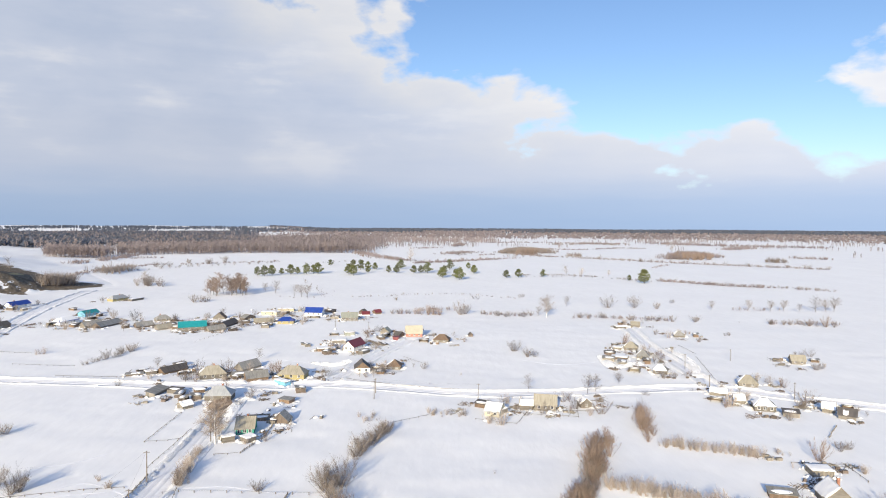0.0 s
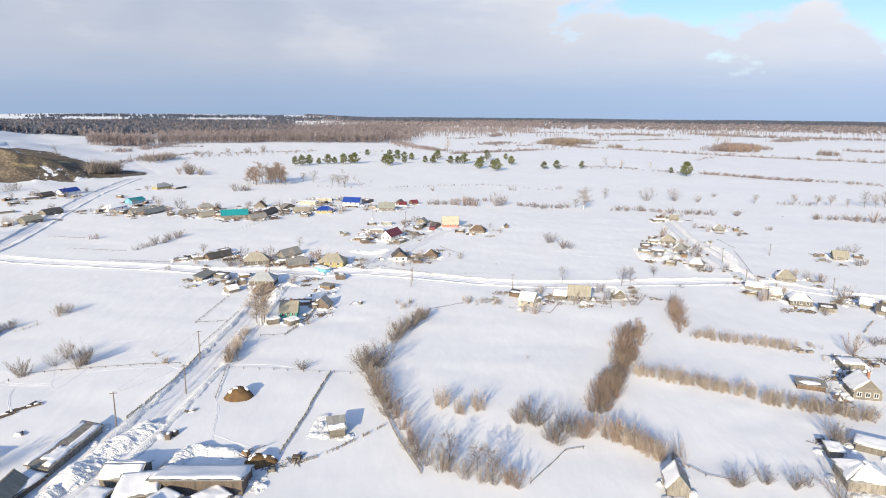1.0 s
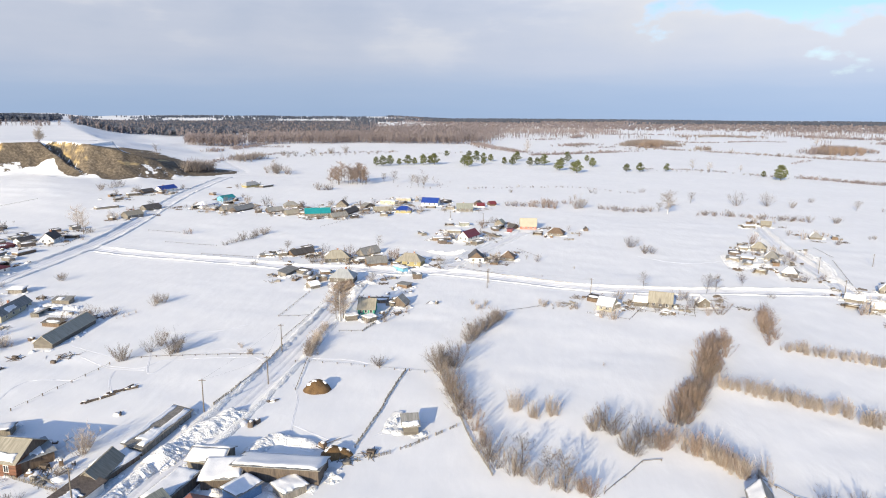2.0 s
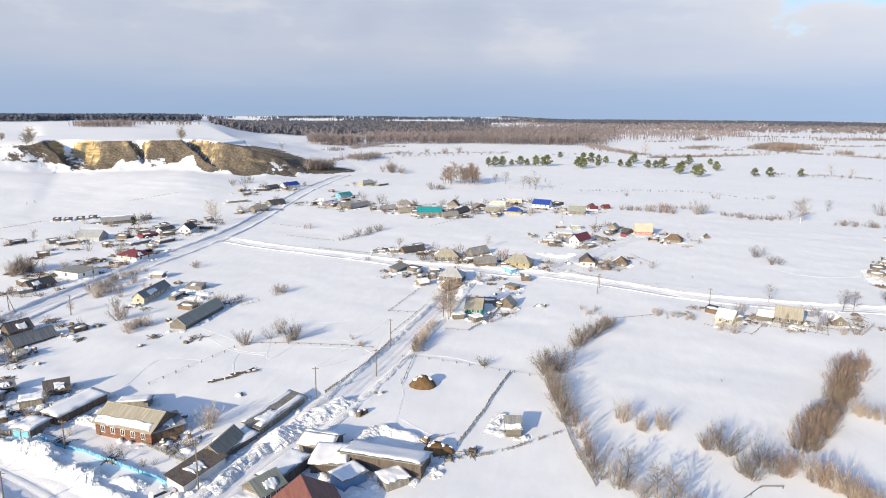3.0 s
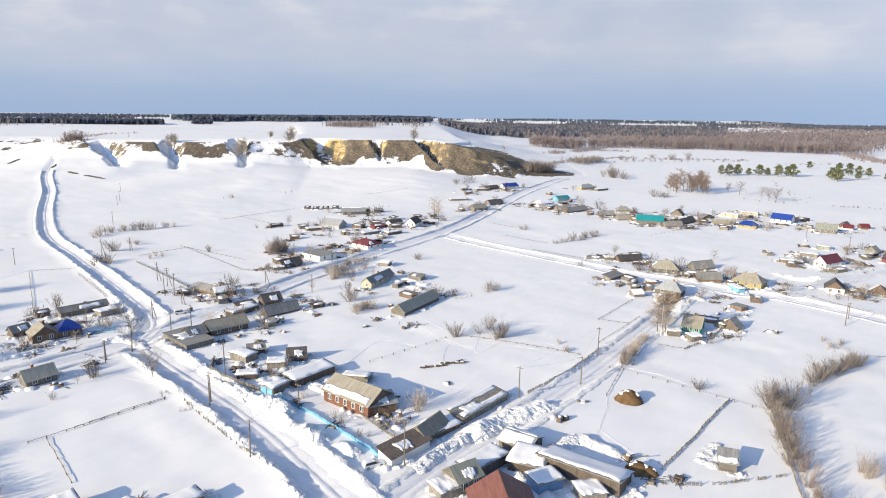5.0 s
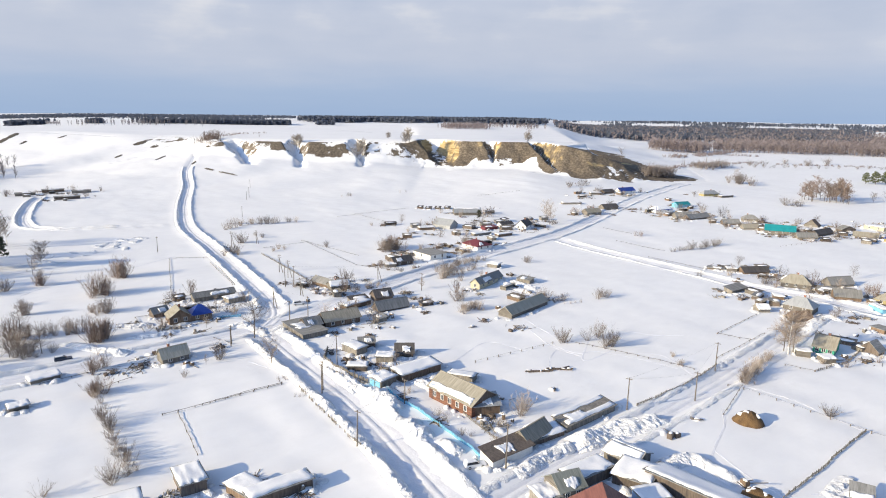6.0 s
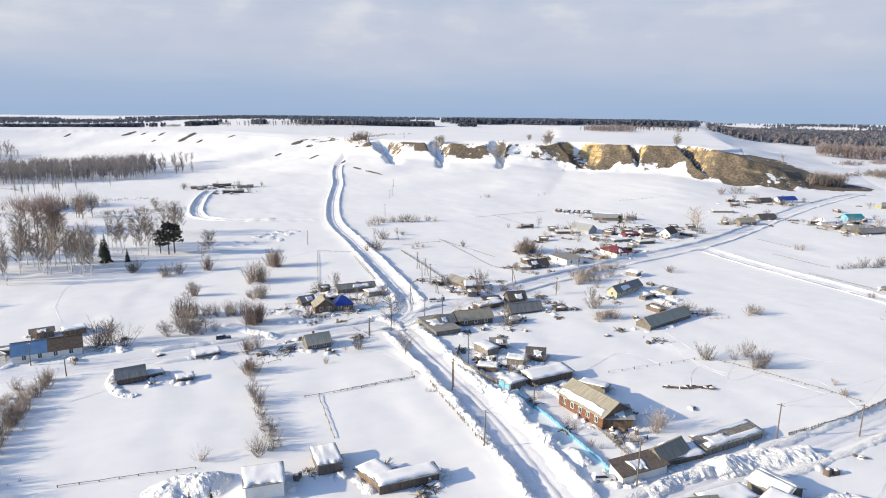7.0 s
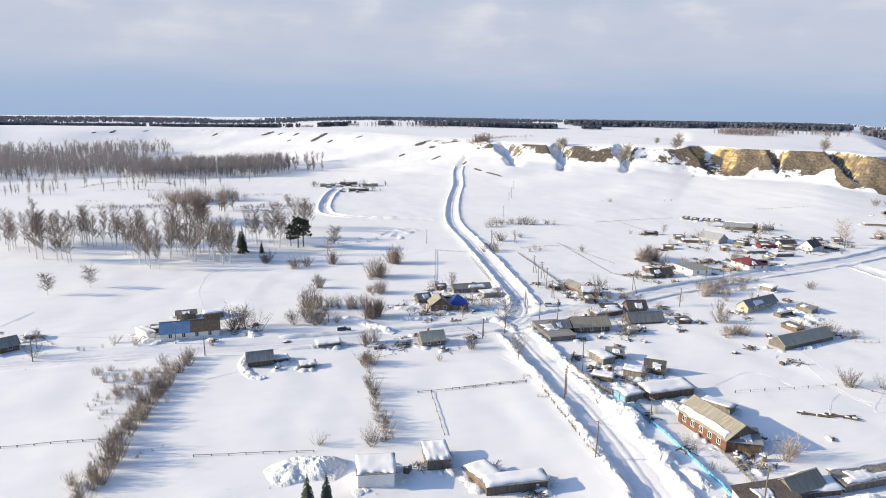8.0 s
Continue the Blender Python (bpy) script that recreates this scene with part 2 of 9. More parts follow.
# needle colour lifted and turned blue: aerial haze put into the base colour
HAZED_PINE = material("hazed_conifers", (0.112, 0.13, 0.172), (0.138, 0.157, 0.2), rough=0.95, scale=0.05, fine=12, bump=0.0)


def thin_leaf(m, share):
    """Light also passes through masses of fine twigs and needles."""
    t = m.node_tree
    b, out = t.nodes["Principled BSDF"], t.nodes["Material Output"]
    through_light, both = t.nodes.new("ShaderNodeBsdfTranslucent"), t.nodes.new("ShaderNodeMixShader")
    t.links.new(b.inputs["Base Color"].links[0].from_socket, through_light.inputs["Color"])
    both.inputs[0].default_value = share
    t.links.new(b.outputs[0], both.inputs[1])
    t.links.new(through_light.outputs[0], both.inputs[2])
    t.links.new(both.outputs[0], out.inputs["Surface"])


for m in (HAZED_WOOD, PALE_WOOD, HAZED_PINE, GREY_TWIG, NEEDLES, FROST_TWIG):
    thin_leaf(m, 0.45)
CAR_WHITE = material("car_white", (0.66, 0.67, 0.68), (0.74, 0.75, 0.76), rough=0.3, scale=1, bump=0.0)
CAR_BLUE = material("car_dark_blue", (0.02, 0.03, 0.06), (0.03, 0.045, 0.08), rough=0.3, scale=1, bump=0.0)
RUBBER = material("rubber", (0.02, 0.02, 0.02), (0.035, 0.035, 0.035), rough=0.85, scale=4, bump=0.1)

GLASS = bpy.data.materials.new("window_glass")
GLASS.use_nodes = True
gb = GLASS.node_tree.nodes["Principled BSDF"]
gb.inputs["Base Color"].default_value = (0.03, 0.035, 0.045, 1)
gb.inputs["Roughness"].default_value = 0.08
gb.inputs["Specular IOR Level"].default_value = 0.6

# ---- mesh helpers ----
class Build:
    """Collects faces, and turns them into one mesh."""

    def __init__(self):
        self.v, self.f = [], []

    def quad(self, *pts):
        n = len(self.v)
        self.v += [tuple(p) for p in pts]
        self.f.append(tuple(range(n, n + len(pts))))
        return self

    def hull(self, bottom, top):
        """A closed solid between two rings of as many points, both counter-clockwise seen from above."""
        n, k = len(self.v), len(bottom)
        self.v += [tuple(p) for p in bottom] + [tuple(p) for p in top]
        self.f.append(tuple(range(n + k - 1, n - 1, -1)))
        self.f.append(tuple(range(n + k, n + 2 * k)))
        for i in range(k):
            j = (i + 1) % k
            self.f.append((n + i, n + j, n + k + j, n + k + i))
        return self

    def box(self, x0, y0, z0, x1, y1, z1):
        return self.hull([(x0, y0, z0), (x1, y0, z0), (x1, y1, z0), (x0, y1, z0)], [(x0, y0, z1), (x1, y0, z1), (x1, y1, z1), (x0, y1, z1)])

    def slab(self, pts, thick):
        """A plate over the given ring of points, thick upward."""
        return self.hull(pts, [(x, y, z + thick) for x, y, z in pts])

    def rod(self, a, b, r0, r1=None, sides=6):
        a, b = Vector(a), Vector(b)
        d = (b - a).normalized()
        u = d.orthogonal().normalized()
        w = d.cross(u)
        ring = [(math.cos(2 * math.pi * i / sides) * u + math.sin(2 * math.pi * i / sides) * w) for i in range(sides)]
        r1 = r0 if r1 is None else r1
        return self.hull([a + q * r0 for q in ring], [b + q * r1 for q in ring])

    def mound(self, x, y, z, rx, ry, h, turn=0.0, rings=4, sides=10, rough=0.15, rng=random):
        """A rounded, uneven heap with its foot slightly under z."""
        n = len(self.v)
        c, s = math.cos(turn), math.sin(turn)
        for r in range(rings):
            q = 1 - r / rings
            hh = h * (1 - q ** 2) if r else -0.25
            for i in range(sides):
                a = 2 * math.pi * i / sides
                k = q * (1 + rng.uniform(-rough, rough))
                px, py = rx * k * math.cos(a), ry * k * math.sin(a)
                self.v.append((x + c * px - s * py, y + s * px + c * py, z + hh * (1 + rng.uniform(-rough, rough))))
        self.v.append((x, y, z + h))
        top = len(self.v) - 1
        for r in range(rings - 1):
            for i in range(sides):
                j = (i + 1) % sides
                a, b = n + r * sides, n + (r + 1) * sides
                self.f.append((a + i, a + j, b + j, b + i))
        a = n + (rings - 1) * sides
        for i in range(sides):
            self.f.append((a + i, a + (i + 1) % sides, top))
        return self

    def mesh(self, name, smooth=False):
        me = bpy.data.meshes.new(name)
        me.from_pydata(self.v, [], self.f)
        me.validate()
        if smooth:
            me.shade_smooth()
        return me


def part(name, shape, mat, parent=None, label="", smooth=False):
    """ONE mesh object from a Build or a mesh, under its thing or part."""
    me = shape.mesh(name, smooth) if isinstance(shape, Build) else shape
    if not me.materials:
        me.materials.append(mat)
    ob = new(name, me)
    ob.parent = parent
    return tagged(ob, label)


def thing(name, m, label, category, group=""):
    ob = new(name)
    ob.matrix_world = m
    ob.empty_display_size = 0.5
    return tagged(ob, label, category, group)


# ---- the lie of the land ----
# the bluff's rim, from its far side round its nose and on to the smooth slopes: heading, distance, height, share of bare cliff
RIM = [
    (41, 4700, 30, 0.0), (40.5, 2600, 33, 0.0), (39.8, 1500, 33, 0.0), (38.4, 1000, 30, 0.0), (35.6, 800, 18, 0.1),
    (30.6, 705, 1.5, 0.5), (32.0, 684, 7, 0.9), (34.0, 656, 17, 1.0), (36.6, 644, 27, 1.0), (39.0, 648, 33, 1.0), (41.6, 672, 35, 1.0),
    (44.5, 676, 35, 1.0), (48.0, 684, 35, 1.0), (51.0, 690, 35, 1.0), (53.0, 690, 35, 0.85), (56.0, 692, 35, 0.62), (60.0, 694, 34, 0.6), (64.0, 704, 34, 0.55), (68.0, 735, 34, 0.4),
    (70.5, 800, 34, 0.1), (76.0, 850, 35, 0.05), (83.0, 965, 37, 0.0), (93.0, 1060, 37, 0.0), (102.0, 1110, 36, 0.0), (110.0, 1160, 35, 0.0), (140.0, 1450, 34, 0.0),
]
def resample(rows, step):
    """Rows laid closer along a smooth curve through them."""
    p = np.array([(-math.sin(radians(a)) * d, math.cos(radians(a)) * d, h, c) for a, d, h, c in rows])
    out = []
    for i in range(len(p) - 1):
        a, b, c, d = p[max(i - 1, 0)], p[i], p[i + 1], p[min(i + 2, len(p) - 1)]
        n = max(1, int(np.linalg.norm((c - b)[:2]) / step)) if i > 2 else 1
        for t in np.arange(n) / n:
            out.append(0.5 * (2 * b + (c - a) * t + (2 * a - 5 * b + 4 * c - d) * t ** 2 + (3 * b - a - 3 * c + d) * t ** 3))
    return np.array(out + [p[-1]])


RIM_ROWS = resample(RIM, 45)
RIM_XY, RIM_H, RIM_C = RIM_ROWS[:, :2], RIM_ROWS[:, 2], np.clip(RIM_ROWS[:, 3], 0, 1)


def nearest_on(line, x, y):
    """Distance to a polyline, the side (positive to the left of its run), and the fractional index of the nearest point."""
    best = np.full(x.shape, 1e18)
    side, where = np.zeros(x.shape), np.zeros(x.shape)
    for i in range(len(line) - 1):
        (ax, ay), (bx, by) = line[i], line[i + 1]
        dx, dy = bx - ax, by - ay
        t = np.clip(((x - ax) * dx + (y - ay) * dy) / (dx * dx + dy * dy), 0, 1)
        d = (x - ax - t * dx) ** 2 + (y - ay - t * dy) ** 2
        m = d < best
        best = np.where(m, d, best)
        s = np.sign(dx * (y - ay) - dy * (x - ax))
        side, where = np.where(m, s, side), np.where(m, i + t, where)
    return np.sqrt(best), side, where


def hash_noise(x, y, scale, seed):
    """Smooth value noise on a grid."""
    rng = np.random.RandomState(seed)
    table = rng.rand(64, 64)
    u, v = x / scale, y / scale
    i, j = np.floor(u).astype(int), np.floor(v).astype(int)
    a, b = u - i, v - j
    a, b = a * a * (3 - 2 * a), b * b * (3 - 2 * b)
    g = lambda p, q: table[p % 64, q % 64]
    return (g(i, j) * (1 - a) + g(i + 1, j) * a) * (1 - b) + (g(i, j + 1) * (1 - a) + g(i + 1, j + 1) * a) * b


def smooth_step(a, b, t):
    t = np.clip((t - a) / (b - a), 0, 1)
    return t * t * (3 - 2 * t)


# gullies that cut into the rim: heading at the head and at the foot, reach behind the rim, height of the head wall, steepness of the left and right banks, half width of the bed
GULLIES = [(50.2, 49.2, 34, 13, 1.3, 1.6, 8.0), (41.9, 38.8, 24, 4, 1.2, 1.25, 1.5), (57.3, 56.7, 24, 2, 1.3, 1.4, 0.0), (62.6, 62.0, 24, 3, 1.25, 1.3, 0.0), (45.3, 45.0, 4, 1, 1.8, 1.8, 0.0), (67.3, 66.4, 16, 2, 0.9, 0.9, 0.0)]
FAR_RIM = [(-3900, 4600), (-5900, 5900), (-6400, -200), (-2500, -2600), (-1500, -1600)]


def within_rim(x, y):
    ring = np.vstack([RIM_XY[::-1], FAR_RIM])
    hit = np.zeros(x.shape, bool)
    for i in range(len(ring)):
        (ax, ay), (bx, by) = ring[i], ring[(i + 1) % len(ring)]
        if ay != by:
            hit ^= ((ay > y) != (by > y)) & (x < (bx - ax) * (y - ay) / (by - ay) + ax)
    return hit


def rim_field(x, y):
    """Metres outside the rim (negative on the plateau), the rim's height and its share of bare cliff."""
    d, _, where = nearest_on(RIM_XY, x, y)
    idx = np.arange(len(RIM_H))
    h, c = np.interp(where, idx, RIM_H), np.interp(where, idx, RIM_C)
    out = np.where(within_rim(x, y), -d, d)
    out = out + ((hash_noise(x, y, 43, 5) - 0.5) * 12 + (hash_noise(x, y, 14, 6) - 0.5) * 4.5 + (hash_noise(x, y, 5.5, 8) - 0.5) * 1.8) * np.clip(c * 1.6 - 0.6, 0.16, 1)
    return out, h, c


def gully_cut(x, y, out, h, apron):
    """The height of the gully beds and banks, the lowest of all, and the side of the bed on which a point lies in metres."""
    az, r = np.degrees(np.arctan2(-x, y)), np.hypot(x, y)
    low, side = np.full(x.shape, 1e9), np.full(x.shape, 1e9)
    for head, foot, reach, wall, sl, sr, flat_bed in GULLIES:
        middle = np.interp(out, [-reach, 33], [head, foot])
        lat = np.radians(az - middle) * r + (hash_noise(x, y, 9, 51) - 0.5) * 5 * smooth_step(-reach - 5, -reach + 15, out)
        share = np.interp(out, [-reach, -reach * 0.5, 0, 18, 33], [0.0, 0.34, 0.66, 0.9, 1.0])
        bed = h - wall * np.clip(1 - share, 0, 1) - (h - apron) * share + 1e3 * np.clip(-out - reach, 0, 1)
        z = bed + np.where(lat > 0, sl, sr) * np.clip(np.sqrt(lat * lat + 1.2) - 1.1 - flat_bed * smooth_step(-reach - 1, -reach + 6, out), 0, 1e3) + (hash_noise(x, y, 4, 52) - 0.5) * 1.6
        z = np.where((r < 860) & (out < 60), z, 1e9)
        better = z < low
        low, side = np.where(better, z, low), np.where(better, lat, side)
    return low, side


def hill(x, y):
    """The height of the bluff and its slopes."""
    out, h, c = rim_field(x, y)
    az = np.degrees(np.arctan2(-x, y))
    apron = np.interp(az, [31, 37, 42, 47, 52, 70], [3, 5, 9.5, 10, 9, 10]) * (1 - smooth_step(14, 230, out)) * np.clip(h / 30, 0, 1)
    # a short steep lip, then a slope of fallen earth
    fall = np.interp(out, [-1, 0, 2.5, 7, 14, 21, 27, 33], [1.0, 0.97, 0.78, 0.6, 0.36, 0.16, 0.04, 0.0])
    knoll = np.interp(out, [-45, -22, -8, 2, 9, 18, 27, 36], [1.0, 0.99, 0.94, 0.84, 0.66, 0.36, 0.12, 0.0])
    shoulder = smooth_step(51.6, 53.0, az)
    fall = fall * (1 - shoulder) + knoll * shoulder
    face = apron + (h - apron) * fall
    soft = h * np.interp(out, [-15, 0, 25, 70, 130, 200, 270], [1.0, 0.965, 0.83, 0.5, 0.2, 0.06, 0.0])
    low = face * c + soft * (1 - c)
    # wind-carved hollows and spurs on the smooth slopes
    carve = smooth_step(-10, 25, out) * (1 - smooth_step(140, 250, out)) * (1 - c) * np.clip(h / 30, 0, 1)
    spur = hash_noise(x * 1.0 + y * 0.35, y * 0.3, 42, 9)
    low = low + ((hash_noise(x, y, 110, 10) - 0.5) * 6 + (spur - 0.5) * 5 + (hash_noise(x, y, 24, 15) - 0.5) * 1.3) * carve
    top = h + (34 - h) * smooth_step(0, 140, -out) + (hash_noise(x, y, 160, 7) - 0.5) * 2.0 * smooth_step(0, 60, -out)
    # on the western slopes the plateau falls away again behind its crest
    back = smooth_step(60, 900, -out) * smooth_step(76, 92, az)
    top = np.where(az > 51.6, np.minimum(top, top * (1 - shoulder) + shoulder * (h * knoll + top * smooth_step(20, 80, -out) * (1 - knoll))), top) - 21 * back
    k = smooth_step(-1.5, 1.5, out)
    z = top * (1 - k) + low * k
    cut, _ = gully_cut(x, y, out, h, apron)
    return np.where(c > 0.02, np.minimum(z, cut), z)


# roads as they are ploughed: centre lines, half widths, height of the banks beside them
ROADS = {
    "main_street": ([(-182, -420), (-181, -200), (-179, -60), (-177, -16), (-175.5, 20), (-175, 60), (-180, 95), (-194, 140), (-208, 200), (-225, 282),
                     (-267, 403), (-300, 514), (-317, 585), (-326, 626), (-342, 655), (-372, 690), (-420, 740)], 3.6, 0.55),
    "lane": ([(-172, 77), (-145, 74.5), (-112, 71.5), (-89, 67.4), (-70, 63.5), (-40, 58)], 3.7, 0.8),
    "cross_street": ([(-217, 262), (-182, 255), (-134, 249), (-105, 246), (-79, 249), (-63, 246), (-47, 250), (-19, 244), (12, 237), (41, 237), (66, 242),
                      (105, 246), (121, 238), (142, 226), (190, 205), (260, 180)], 3.2, 0.35),
    "back_lane": ([(-66, 60), (-68, 86), (-67.7, 103), (-67.5, 122), (-68.3, 147), (-70.5, 189), (-74, 225), (-70, 246)], 2.6, 0.7),
    "hill_road": ([(-175, 78), (-193, 91), (-241, 100.5), (-307, 112), (-365, 122), (-450, 150), (-530, 181), (-606, 207), (-678, 243), (-746, 288), (-860, 370)], 2.7, 0.9),
    "spur": ([(-375, 108), (-400, 60), (-432, 53), (-506, 67), (-543, 79)], 2.4, 0.8),
    "upper_lane": ([(106, 247), (106, 284), (107, 330), (113, 390)], 2.2, 0.7),
    "yard_lane": ([(-46, 251), (-39, 277), (-30, 309), (-17, 345)], 2.2, 0.7),
}


def spline(points, step):
    """Points every step metres along a smooth line through the given ones."""
    p = np.array(points, float)
    p = np.vstack([2 * p[0] - p[1], p, 2 * p[-1] - p[-2]])
    out = []
    for i in range(1, len(p) - 2):
        n = max(2, int(np.linalg.norm(p[i + 1] - p[i]) / step))
        for t in np.arange(n) / n:
            out.append(0.5 * (2 * p[i] + (p[i + 1] - p[i - 1]) * t + (2 * p[i - 1] - 5 * p[i] + 4 * p[i + 1] - p[i + 2]) * t ** 2
                              + (3 * p[i] - p[i - 1] - 3 * p[i + 1] + p[i + 2]) * t ** 3))
    out.append(p[-2])
    return np.array(out)


ROAD_LINES = {k: spline(v[0], 12) for k, v in ROADS.items()}


def bare_ground(x, y):
    z = hill(x, y) + (hash_noise(x, y, 46, 11) - 0.5) * 0.55 + (hash_noise(x, y, 17, 12) - 0.5) * 0.25
    # the flood plain lies lower beyond the village, with old river channels
    z = z + (hash_noise(x, y, 210, 13) - 0.5) * 1.2 * smooth_step(300, 700, np.hypot(x, y))
    # wind-carved ripples and hollows in the snow
    z = z + ((hash_noise(x * 0.55 + y * 0.2, y, 7.5, 61) - 0.5) * 0.22 + (hash_noise(x * 0.7, y, 4.1, 62) - 0.5) * 0.1) * (0.35 + 1.3 * hash_noise(x, y, 60, 63))
    # low snowy hills on the far side of the valley
    r, az = np.hypot(x, y), np.degrees(np.arctan2(-x, y))
    z = z + 21 * smooth_step(3700, 4400, r) * smooth_step(9, 15, az) * (1 - smooth_step(36, 42, az)) * (0.55 + 0.6 * hash_noise(x, y, 330, 14))
    return z


def ground_z(x, y):
    x, y = np.atleast_1d(np.asarray(x, float)), np.atleast_1d(np.asarray(y, float))
    z = bare_ground(x, y)
    rough = hash_noise(x, y, 3.1, 21) * 0.6 + hash_noise(x, y, 1.7, 22) * 0.4
    cut, bank = np.zeros(x.shape), np.zeros(x.shape)
    for key, (pts, w, b) in ROADS.items():
        line = ROAD_LINES[key]
        near = (x > line[:, 0].min() - 15) & (x < line[:, 0].max() + 15) & (y > line[:, 1].min() - 15) & (y < line[:, 1].max() + 15)
        if not near.any():
            continue
        d, _, _ = nearest_on(line, x[near], y[near])
        cut[near] = np.maximum(cut[near], 1 - smooth_step(w - 0.3, w + 0.9, d))
        bank[near] = np.maximum(bank[near], 0.55 * b * np.exp(-((d - w - 1.9) / 1.3) ** 2) * (0.35 + 0.95 * rough[near]))
    return z + bank * (1 - cut) - 0.42 * cut


def lines_of(a, b, step):
    return list(np.arange(a, b, step))


def spread(start, end, step, grow):
    out, v = [], start
    while abs(v) < abs(end):
        out.append(v)
        step *= 1 + grow
        v += step * (1 if end > 0 else -1)
    return out + [end]


gx = sorted(spread(-1180, -6000, 8, 0.09) + lines_of(-1176, -758, 6.0) + lines_of(-756, -262, 4.0) + lines_of(-262, 132, 1.72) + spread(132, 6000, 2.0, 0.06))
gy = sorted(spread(-62, -6000, 2, 0.09) + lines_of(-60, 262, 1.72) + lines_of(262, 420, 2.6) + lines_of(420, 800, 4.5) + spread(802, 6000, 5, 0.04))
X, Y = np.meshgrid(np.array(gx), np.array(gy))
Z = ground_z(X.ravel(), Y.ravel())
GX, GY, GZ = np.array(gx), np.array(gy), Z.reshape(len(gy), len(gx)).copy()


def gz(x, y):
    """The height of the ground sheet at a point."""
    i = min(max(int(np.searchsorted(GX, x)) - 1, 0), len(GX) - 2)
    j = min(max(int(np.searchsorted(GY, y)) - 1, 0), len(GY) - 2)
    a, b = (x - GX[i]) / (GX[i + 1] - GX[i]), (y - GY[j]) / (GY[j + 1] - GY[j])
    return float((GZ[j, i] * (1 - a) + GZ[j, i + 1] * a) * (1 - b) + (GZ[j + 1, i] * (1 - a) + GZ[j + 1, i + 1] * a) * b)


# the sheet lies lower where the bluff's own face covers it
cover_out, _, cover_c = rim_field(X.ravel(), Y.ravel())
cover_az = np.degrees(np.arctan2(-X.ravel(), Y.ravel()))
Z -= 5.5 * smooth_step(-47, -42, cover_out) * (1 - smooth_step(30, 38, cover_out)) * ((cover_az > 31) & (cover_az < 67) & (np.hypot(X.ravel(), Y.ravel()) < 790))
ground_mesh = bpy.data.meshes.new("ground")
nx, ny = len(gx), len(gy)
idx = np.arange(nx * ny).reshape(ny, nx)
quads = np.stack([idx[:-1, :-1], idx[:-1, 1:], idx[1:, 1:], idx[1:, :-1]], -1).reshape(-1, 4)
ground_mesh.vertices.add(nx * ny)
ground_mesh.vertices.foreach_set("co", np.stack([X.ravel(), Y.ravel(), Z], -1).ravel())
ground_mesh.loops.add(quads.size)
ground_mesh.loops.foreach_set("vertex_index", quads.ravel())
ground_mesh.polygons.add(len(quads))
ground_mesh.polygons.foreach_set("loop_start", np.arange(0, quads.size, 4))
ground_mesh.update(calc_edges=True)
ground_mesh.shade_smooth()
ground = part("ground", ground_mesh, SNOW)
tagged(ground, "deep white wind-smoothed snow over fields and slopes", "ground", "", "structure")

# road beds with two worn wheel tracks
for key, (pts, w, b) in ROADS.items():
    line = spline(pts, 2.0)
    run = np.gradient(line, axis=0)
    run /= np.linalg.norm(run, axis=1)[:, None]
    cross = np.stack([run[:, 1], -run[:, 0]], -1)
    offs = [(-w + 0.1, 0.02), (-1.35, 0.03), (-1.1, -0.05), (-0.7, -0.05), (-0.45, 0.04), (0.45, 0.04), (0.7, -0.05), (1.1, -0.05), (1.35, 0.03), (w - 0.1, 0.02)]
    base = bare_ground(line[:, 0], line[:, 1]) - 0.36
    verts, faces = [], []
    rng = np.random.RandomState(len(key))
    for i in range(len(line)):
        for o, dz in offs:
            q = line[i] + cross[i] * (o + rng.uniform(-0.12, 0.12))
            verts.append((q[0], q[1], base[i] + dz + rng.uniform(-0.03, 0.03)))
    k = len(offs)
    for i in range(len(line) - 1):
        for j in range(k - 1):
            faces.append((i * k + j, i * k + j + 1, (i + 1) * k + j + 1, (i + 1) * k + j))
    bl = Build()
    bl.v, bl.f = verts, faces
    road = part("road", bl, PACKED, smooth=True)
    tagged(road, "ploughed village road of packed snow with wheel tracks", "road", "village roads", "structure")


